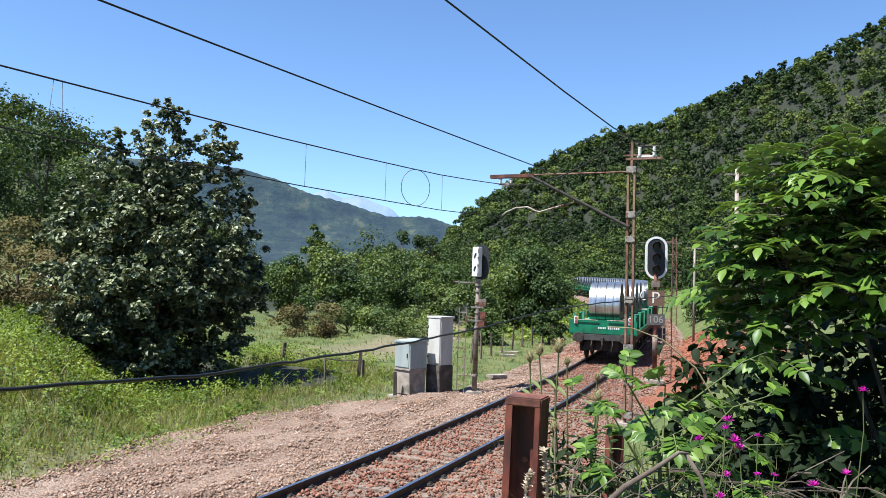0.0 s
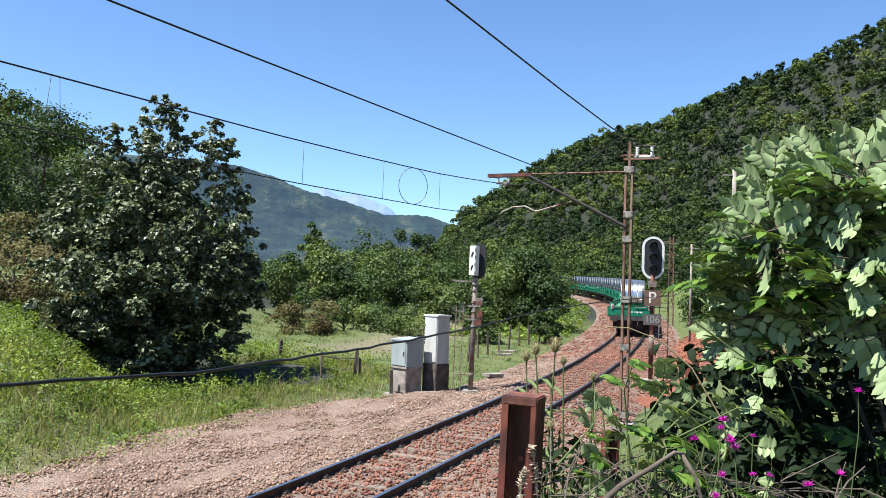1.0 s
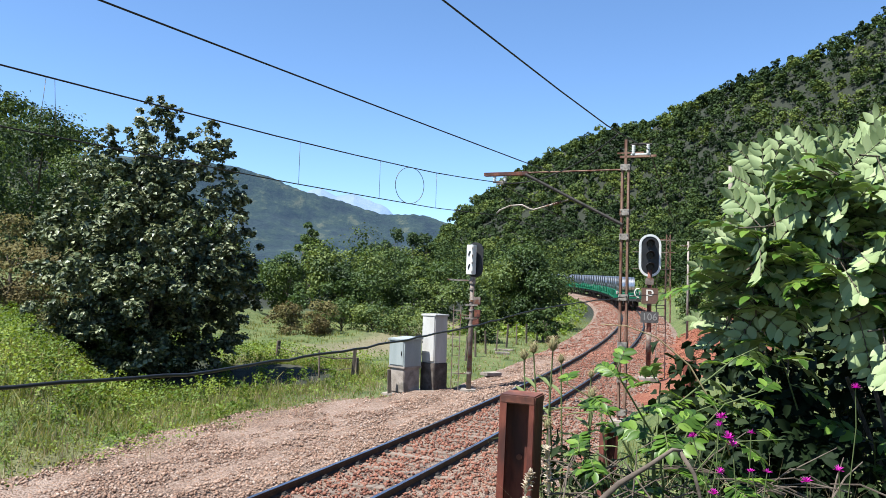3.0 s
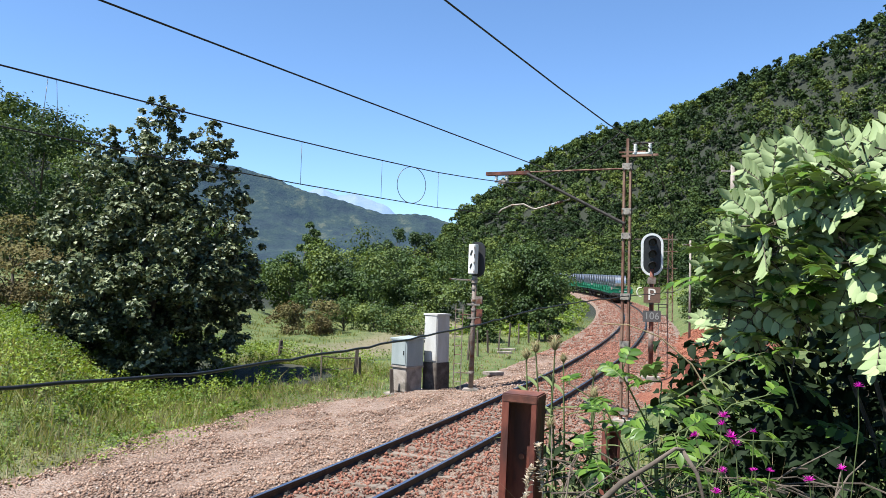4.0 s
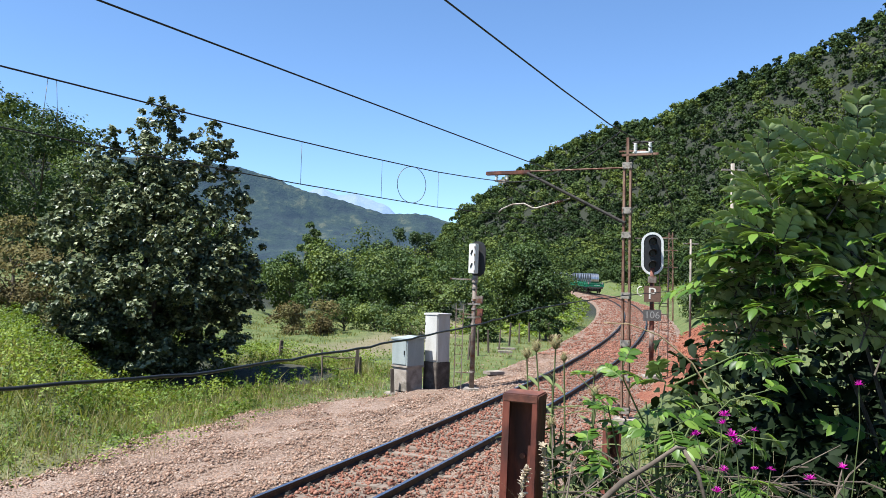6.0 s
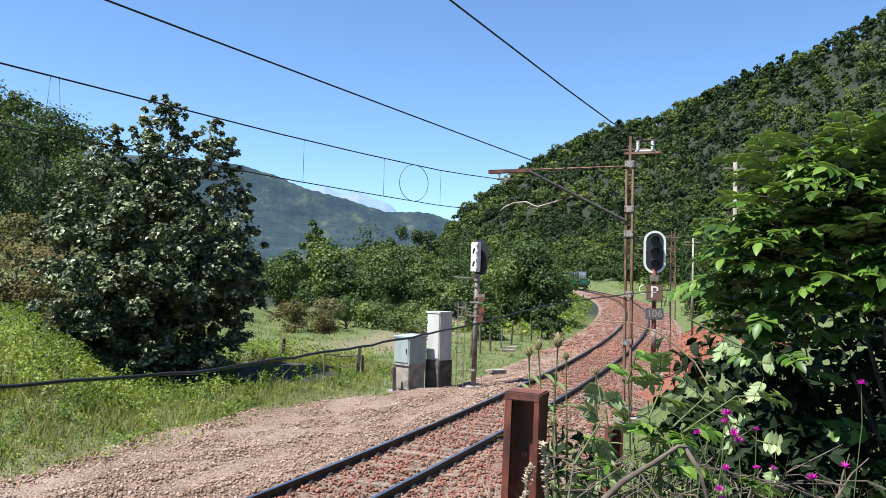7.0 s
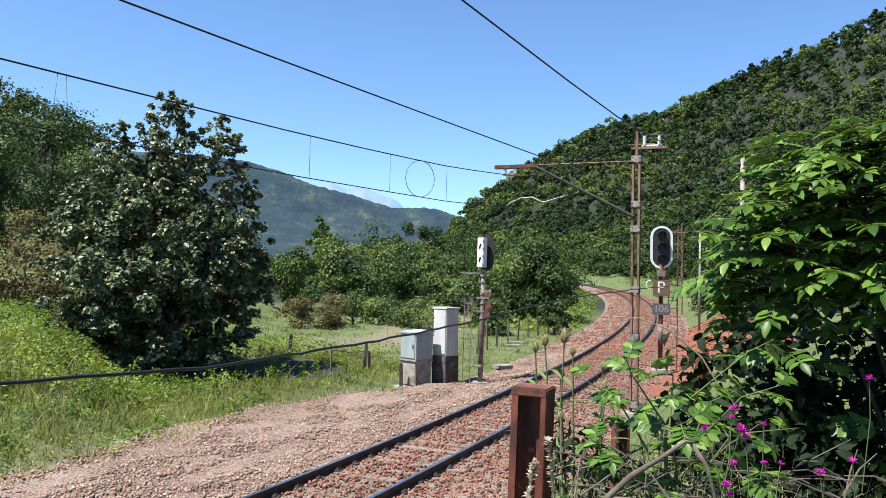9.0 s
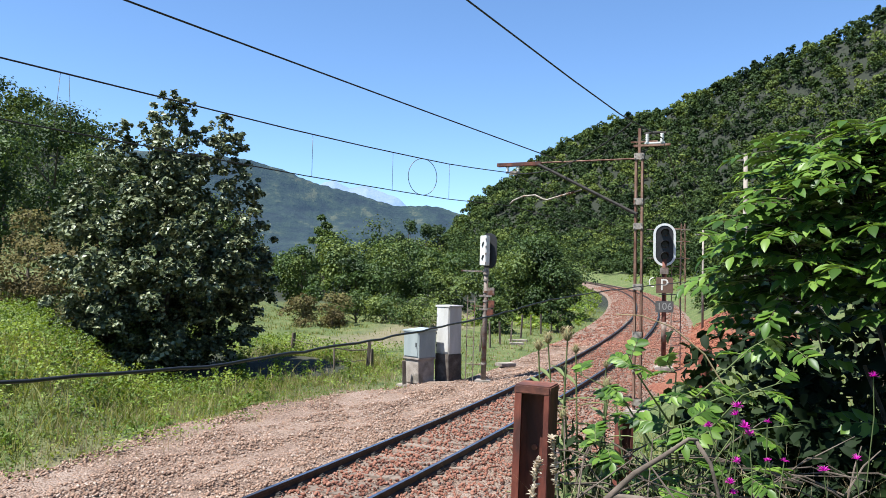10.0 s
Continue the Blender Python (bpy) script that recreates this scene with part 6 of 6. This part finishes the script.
def ash_shrub():
    rg = random.Random(31)
    t = thing("ash_shrub", pose(2.17, 3.3, 2.02), "dense leafy ash shrub with bright pinnate leaves on the bank", "shrub")
    stems = []
    for k in range(6):
        a = k * 1.05
        sh = Shape()
        top = Vector((0.42 * math.cos(a), 0.35 * math.sin(a), 1.15 + 0.1 * (k % 3)))
        sh.tube([Vector((0.12 * math.cos(a), 0.12 * math.sin(a), -0.1)), top * 0.5 + Vector((0, 0, 0.05)), top], [0.017, 0.012, 0.008], 7)
        part("stem", sh, M_BARK, t, "thin brown stem")
        stems.append(top)
    n = 0
    for k in range(132):
        # ends spread over the near and upper side of a rounded crown
        a, e = rg.uniform(-math.pi, math.pi), rg.uniform(0.08, 1.2)
        if math.sin(a) > 0.35 and k % 3:
            a = -a
        R = rg.uniform(0.86, 1.04)
        c = math.cos(e) ** 0.4
        end = Vector((1.02 * R * math.cos(a) * c, 0.78 * R * math.sin(a) * c, 1.30 + 0.88 * R * math.sin(e) ** 0.8))
        foot = min(stems, key=lambda q: (q - end).length) * rg.uniform(0.62, 0.95)
        reach = (end - foot)
        if reach.length > 0.3:
            foot = end - reach.normalized() * 0.3
            reach = end - foot
        pale = rg.random() < 0.10
        ob = ash_branch(rg, reach, rg.randint(8, 11), [M_ASH, M_BARK, M_PALEASH], t, foot, "shoot with pinnate leaves", rg.uniform(0.54, 0.76))
        SWAY.append((ob, foot, (rg.uniform(0.75, 1.1) if rg.random() < 0.28 + 0.5 * min(1.0, max(0.0, e - 0.25)) + 0.2 * (end.x < -0.2) else rg.uniform(0.1, 0.35)), rg.uniform(0, 6.28), gust, reach * 0.7))
    # hanging shoots low on the near side, sparse and mostly in shade
    for k in range(34):
        a, z = rg.uniform(-2.95, -0.1), 0.22 + 1.12 * (k + rg.random()) / 34
        R = (0.55 + 0.40 * min(1.0, z / 1.1)) * rg.uniform(0.82, 1.05)
        end = Vector((1.02 * R * math.cos(a), 0.80 * R * math.sin(a), z))
        foot = end * 0.72 + Vector((0, 0.08, 0.30 * end.z * 0.5 + 0.05))
        ob = ash_branch(rg, end - foot, rg.randint(2, 4), [M_ASH, M_STALK, M_PALEASH], t, foot, "sparse shaded shoot", rg.uniform(0.5, 0.75))
        SWAY.append((ob, foot, 0.25, rg.uniform(0, 6.28), gust, (end - foot) * 0.7))


ash_shrub()


def ash_sapling():
    rg = random.Random(8)
    t = thing("ash_sapling", pose(0.72, 2.55, 2.0), "small ash sapling with pale green pinnate leaves", "shrub")
    sh = Shape().tube([(0.08, 0.05, -0.1), (0.03, 0.02, 0.55), (0, 0, 1.0)], [0.012, 0.009, 0.006], 6)
    part("stem", sh, M_STALK, t)
    for k in range(22):
        a, z = k * 2.4, 0.62 + 0.72 * (k + rg.random()) / 22
        w = 0.30 * math.sin(math.pi * min(1.0, 1.18 - z / 1.55)) + 0.06
        end = Vector((w * math.cos(a) + 0.02, w * 0.8 * math.sin(a) - 0.06, z))
        foot = Vector((end.x * 0.2 + 0.03, end.y * 0.2, max(0.35, z - 0.22)))
        pale = k % 4 == 1
        ob = ash_branch(rg, end - foot, 4, [M_ASH, M_STALK, M_PALEASH], t, foot, "shoot with pale leaves" if pale else "", rg.uniform(0.36, 0.5), 0.8, 0.0035, (0.16, 0.24))
        SWAY.append((ob, foot, 0.8 if pale else 0.3, rg.uniform(0, 6.28), puff, (end - foot) * 0.7))


ash_sapling()


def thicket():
    """Dark tangle behind and under the ash, shade put into its leaf colour."""
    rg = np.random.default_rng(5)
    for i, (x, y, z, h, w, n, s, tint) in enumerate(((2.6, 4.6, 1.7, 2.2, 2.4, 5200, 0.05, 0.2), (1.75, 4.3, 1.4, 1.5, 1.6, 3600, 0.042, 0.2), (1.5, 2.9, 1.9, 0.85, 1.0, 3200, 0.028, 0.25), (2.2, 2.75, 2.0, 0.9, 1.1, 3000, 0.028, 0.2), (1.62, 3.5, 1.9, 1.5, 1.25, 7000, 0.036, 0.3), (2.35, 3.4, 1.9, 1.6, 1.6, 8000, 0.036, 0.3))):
        build_tree("bramble_thicket", (x, y, z), h, w, 14, n // 2, s * 1.2, M_THICKET, "tangled undergrowth under the ash, shade put into its leaf colour", "undergrowth", 300 + i, 0.02, 0.02, tint, "undergrowth on the bank", 0.3, True)


thicket()


def dead_branch():
    t = thing("dead_branch", pose(0.392, 2.12, 2.885), "bare grey fallen branch lying across the brush", "branch")
    part("limb", Shape().tube([(-0.06, 0, -0.1), (0.02, 0.01, 0.0), (0.12, 0.02, 0.09), (0.2, 0.02, 0.14), (0.27, 0.03, 0.185), (0.30, 0.04, 0.18)], [0.0105, 0.0095, 0.0085, 0.007, 0.0055, 0.004], 8), M_DEADWOOD, t, smooth=True)
    part("twig", Shape().tube([(0.29, 0.04, 0.182), (0.33, 0.03, 0.12), (0.355, 0.02, 0.02), (0.36, 0.02, -0.05)], [0.007, 0.006, 0.005, 0.004], 6), M_DEADWOOD, t, smooth=True)
    part("twig", Shape().tube([(0.06, 0.015, 0.03), (0.14, 0.0, 0.028), (0.26, -0.02, 0.0), (0.36, -0.02, -0.02)], [0.009, 0.008, 0.006, 0.004], 6), M_DEADWOOD, t, smooth=True)
    part("twig", Shape().tube([(0.0, 0.0, -0.03), (0.16, -0.05, -0.04), (0.34, -0.06, -0.03)], [0.008, 0.006, 0.004], 6), M_DEADWOOD, t, smooth=True)
    t = thing("dead_branch", pose(0.98, 2.0, 2.80), "bare grey fallen branch lying across the brush", "branch")
    part("limb", Shape().tube([(-0.04, 0.0, -0.05), (0.03, 0.02, 0.04), (0.10, 0.03, 0.09), (0.19, 0.03, 0.11)], [0.014, 0.013, 0.010, 0.006], 8), M_DEADWOOD, t, smooth=True)
    rg = random.Random(12)
    for k in range(70):
        x, y = rg.uniform(0.36, 1.4), rg.uniform(2.0, 2.9)
        a, l = rg.uniform(-0.6, 3.6), rg.uniform(0.14, 0.45)
        z = 2.82 + rg.uniform(-0.04, 0.08) + (y - 2.1) * 0.05
        d = Vector((math.cos(a), math.sin(a) * 0.4, rg.uniform(-0.3, 0.9))) * l
        p = Vector((x, y, z))
        ob = new("dry_twig", mesh_of("dry_twig", Shape().tube([p - d / 2, p + Vector((0, 0, 0.02)), p + d / 2], [0.003, 0.0028, 0.0015], 5), M_DEADWOOD))
        tagged(ob, "thin dry twig caught in the brush", "twig", "dry twigs in the brush")


dead_branch()


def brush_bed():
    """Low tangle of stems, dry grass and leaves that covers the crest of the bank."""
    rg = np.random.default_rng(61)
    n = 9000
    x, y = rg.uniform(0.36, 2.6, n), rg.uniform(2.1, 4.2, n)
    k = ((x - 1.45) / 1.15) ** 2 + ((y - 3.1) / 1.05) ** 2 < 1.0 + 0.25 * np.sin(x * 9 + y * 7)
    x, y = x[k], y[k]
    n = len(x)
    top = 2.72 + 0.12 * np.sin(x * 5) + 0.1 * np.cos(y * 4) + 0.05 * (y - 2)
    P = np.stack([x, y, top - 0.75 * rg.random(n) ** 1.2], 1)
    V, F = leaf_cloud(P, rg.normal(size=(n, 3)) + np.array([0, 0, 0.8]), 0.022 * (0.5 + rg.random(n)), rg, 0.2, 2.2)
    tagged(new("low_brush", big_mesh("low_brush", V, F, M_THICKET, np.repeat(0.1 + 0.5 * rg.random(n), 4))), "low green brush on the crest of the bank, shade in its leaf colour", "undergrowth", kind="stuff")
    # stems and straws
    m = 1700
    x, y = 0.34 + 1.5 * rg.random(m) ** 1.4, rg.uniform(2.05, 3.3, m)
    h = 0.2 + 0.55 * rg.random(m) ** 1.5
    z0 = 2.15 + 0.1 * rg.random(m)
    a = rg.random(m) * 6.283
    ln = np.stack([np.cos(a), np.sin(a), np.zeros(m)], 1) * (h * 0.9 * rg.random(m))[:, None]
    p = np.stack([x, y, z0], 1)
    up = np.stack([np.zeros(m), np.zeros(m), h], 1)
    sd = np.stack([np.cos(a + 1.5), np.sin(a + 1.5), np.zeros(m)], 1) * 0.0015
    V = np.stack([p - sd, p + sd, p + up * 0.6 + ln * 0.4 - sd, p + up * 0.6 + ln * 0.4 + sd, p + up * 0.95 + ln], 1).reshape(-1, 3)
    k = np.arange(m)[:, None] * 5
    F = np.concatenate([k + np.array([[0, 1, 3]]), k + np.array([[0, 3, 2]]), k + np.array([[2, 3, 4]])], 1).reshape(-1, 3)
    tagged(new("dry_stems", big_mesh("dry_stems", V, F, M_DRY)), "pale dry grass stems tangled in the brush", "grass", kind="stuff")


brush_bed()


def flower(p, size, seed):
    rg = random.Random(seed)
    t = thing("knapweed_flower", pose(*p, rg.uniform(-15, 15), rg.uniform(-15, 15), 0), "magenta knapweed flower head on a thin stem", "flower", "magenta flowers on the bank")
    sh = Shape()
    for k in range(26):
        a, e = k * 2.4, rg.uniform(0.1, 1.3)
        d = Vector((math.cos(a) * math.cos(e), math.sin(a) * math.cos(e), math.sin(e)))
        leaflet(sh, Vector((0, 0, 0)), d, Vector((0, 0, 1.01)) - d * 0.3, size * rg.uniform(0.7, 1.0), size * 0.22, rg, 0, 0.1)
    part("petals", sh, M_PINK, t)
    part("stalk", Shape().tube([(0, 0, 0), (0.01, 0.01, -0.12), (0.0, 0.03, -0.34)], 0.0017, 5), M_STALK, t)


for i, (x, y, z, s) in enumerate(((0.90, 2.44, 3.115, 0.020), (0.895, 2.44, 3.09, 0.018), (0.915, 2.42, 3.055, 0.024), (0.935, 2.43, 3.03, 0.022), (0.80, 2.4, 3.06, 0.018), (0.87, 2.36, 2.965, 0.016), (0.83, 2.3, 2.915, 0.018), (0.98, 2.4, 2.96, 0.014), (1.03, 2.4, 2.96, 0.014),
                                  (1.16, 2.42, 2.93, 0.02), (1.25, 2.4, 2.97, 0.018), (1.42, 2.62, 3.2, 0.018), (1.02, 2.5, 3.06, 0.014), (0.84, 2.3, 2.885, 0.016))):
    k = 0.9
    flower((x * k, y * k, EYE[2] + (z - EYE[2]) * k), s * 1.1, i)


def stem_plant(name, p, h, seed, label, mat, lean=0.1, leaves=7, leaf=0.09, wide=0.3, head=None):
    rg = random.Random(seed)
    t = thing(name, pose(*p), label, "wild plant")
    tip = Vector((rg.uniform(-lean, lean), rg.uniform(-lean, lean), h))
    part("stalk", Shape().tube([(0, 0, 0), tip * 0.5 + Vector((0.01, 0, 0)), tip], [0.006, 0.005, 0.003], 6), M_STALK, t)
    if leaves:
        sh = Shape()
        for k in range(leaves):
            q = tip * (0.25 + 0.7 * k / leaves)
            a = k * 2.4
            leaflet(sh, q, Vector((math.cos(a), math.sin(a), 0.5)), Vector((0, 0, 1)), leaf * rg.uniform(0.7, 1.2), leaf * wide, rg, 0, 0.3)
        part("leaves", sh, mat, t)
    if head:
        r, hh = head
        n = 7
        part("seed_head", Shape().tube([tip + Vector((0, 0, hh * (k / n - 0.1))) for k in range(n + 1)], [r * math.sin(math.pi * (0.12 + 0.8 * k / n)) for k in range(n + 1)], 10), M_TEASEL, t, "spiny tan-green seed head", smooth=True)
        sh = Shape()
        for k in range(110):
            a, z = k * 2.4, rg.random()
            rr = r * math.sin(math.pi * (0.12 + 0.8 * z))
            o = tip + Vector((rr * math.cos(a), rr * math.sin(a), hh * (z - 0.1)))
            leaflet(sh, o, Vector((math.cos(a), math.sin(a), 1.0)), Vector((0, 0, 1)), r * 1.25, r * 0.16, rg)
        for k in range(6):
            a = k * 1.05
            leaflet(sh, tip - Vector((0, 0, hh * 0.1)), Vector((math.cos(a), math.sin(a), 0.9)), Vector((0, 0, 1)), hh * 1.3, r * 0.2, rg)
        part("spine_cover", sh, M_DRY, t)
    return t


for i, (x, y, h, r) in enumerate(((0.425, 3.2, 1.02, 0.02), (0.39, 3.15, 0.98, 0.016), (0.475, 3.25, 1.0, 0.017), (0.52, 3.3, 0.86, 0.016), (0.60, 3.2, 0.82, 0.018), (0.56, 3.4, 0.95, 0.014), (0.47, 3.0, 0.72, 0.015), (0.66, 3.5, 0.88, 0.012))):
    stem_plant("teasel", (x, y, 2.24), h, 70 + i, "green teasel with a spiny seed head on a bare stalk", M_STALK, 0.07, 7, 0.16, 0.16, (r * 0.9, r * 2.6))
stem_plant("nettle", (1.12, 2.05, 2.55), 0.33, 90, "young bright green broad-leaved plant", M_GRASS, 0.02, 12, 0.075, 0.62)
stem_plant("nettle", (1.03, 2.0, 2.52), 0.28, 91, "young bright green broad-leaved plant", M_GRASS, 0.02, 8, 0.06, 0.6)
for i in range(18):
    r5 = random.Random(500 + i)
    stem_plant("bramble_shoot", (r5.uniform(0.42, 1.05), r5.uniform(2.4, 3.3), 2.2), r5.uniform(0.45, 0.86), 100 + i, "leafy green bramble shoot in the brush", M_BRAMBLE, 0.16, 18, 0.055, 0.5)
ob = new("arching_straw", mesh_of("arching_straw", Shape().tube([(0.93, 2.44, 3.0), (0.9, 2.45, 3.12), (0.82, 2.5, 3.27), (0.72, 2.52, 3.355), (0.62, 2.52, 3.39), (0.54, 2.53, 3.392)], [0.003, 0.003, 0.0026, 0.0022, 0.002, 0.0015], 6), M_DRY, smooth=True))
tagged(ob, "long pale arching straw of dry grass", "grass")

SPIKES = []


def seed_spike(foot, tip, seed, label="fluffy pale grass seed head on an arching stem"):
    """Grass spike: fluffy grains along the bowed end of a stem."""
    rg = random.Random(seed)
    t = thing("grass_spike", pose(*foot), label, "grass", "fluffy grass spikes")
    tip = Vector(tip) - Vector(foot)
    P = []
    for k in range(9):
        q = k / 8
        P.append(Vector((tip.x * q ** 1.6, tip.y * q ** 1.6, tip.z * (1.25 * q - 0.25 * q ** 4) if tip.z else 0)))
    part("stem", Shape().tube(P, [0.0022] * 6 + [0.0016] * 3, 5), M_SPIKE, t)
    sh = Shape()
    for k in range(90):
        q = 0.68 + 0.34 * rg.random()
        i = min(7, int(q * 8))
        o = P[i].lerp(P[i + 1], min(1.0, q * 8 - i))
        d = (P[8] - P[6]).normalized() + Vector((rg.uniform(-1, 1), rg.uniform(-1, 1), rg.uniform(-1, 1))) * 0.9
        leaflet(sh, o, d, Vector((0, 0, 1)) + d * 0.1, 0.02, 0.010, rg)
    part("seed_tuft", sh, M_SPIKE, t, "fluffy cream seed tuft")
    SPIKES.append((t, Vector(foot), rg.uniform(0, 6.28)))


seed_spike((-0.10, 1.95, 2.3), (-0.22, 1.9, 2.90), 1)
seed_spike((-0.02, 1.95, 2.3), (-0.10, 1.9, 2.90), 2)
seed_spike((0.20, 2.05, 2.3), (0.24, 2.05, 3.02), 3)
seed_spike((0.36, 2.4, 2.3), (0.315, 2.36, 3.02), 4)


def corner_shoot():
    """Leafy shoot at the near edge of the bank that dips in and out of view."""
    rg = random.Random(4)
    t = thing("leafy_shoot", pose(-1.02, 1.62, 2.2), "bright green leafy shoot close to the lookout", "wild plant")
    part("stem", Shape().tube([(0, 0, 0), (0.0, 0, 0.4), (0.03, 0, 0.70)], [0.006, 0.005, 0.003], 6), M_STALK, t)
    sh = Shape()
    for a, z in ((0.1, 0.70), (1.2, 0.68), (2.4, 0.66), (-0.9, 0.66), (3.6, 0.62), (-0.2, 0.58)):
        leaflet(sh, Vector((0.03, 0, z)), Vector((math.cos(a), math.sin(a), 0.25)), Vector((0, 0, 1)), 0.11, 0.055, rg, 0, 0.3)
    part("leaves", sh, M_GRASS, t)
    return t


SHOOT = corner_shoot()


# ---------------------------------------------------------------- what moves


def motions():
    drive_train()
    times = [0.25 * i for i in range(41)]
    for ob, p, k, ph, blow, mid in SWAY:
        rows = []
        for t in times:
            g = blow(t)
            f = 0.35 + g
            bend = pose(p[0], p[1], p[2], 3.0 * f * math.sin(2.1 * t + ph), 5.0 * g * k + 3.0 * f * math.sin(1.7 * t + ph * 1.3), 3.0 * f * math.sin(2.6 * t + ph * 0.7))
            turn = Matrix.Rotation(radians(125.0 * g * k), 4, LEE)
            rows.append((t, bend @ Matrix.Translation(mid) @ turn @ Matrix.Translation(-mid)))
        walk(ob, rows)
    for ob, p, ph in SPIKES:
        walk(ob, [(t, pose(p.x, p.y, p.z, 2.2 * gust(t) * math.sin(2.4 * t + ph), 2.6 * gust(t) * math.sin(1.9 * t + ph), 0)) for t in times])
    base = SHOOT.matrix_basis.translation.copy()
    walk(SHOOT, [(t, pose(base.x, base.y, base.z, 0, a, 0)) for t, a in ((0, -14), (0.5, -10), (1.0, -2), (1.4, -10), (2.0, -14), (3.3, -12), (5.0, -15), (7.0, -7), (7.3, -5), (7.8, -13), (9.0, -12), (9.6, -4), (10.0, 2))])


motions()
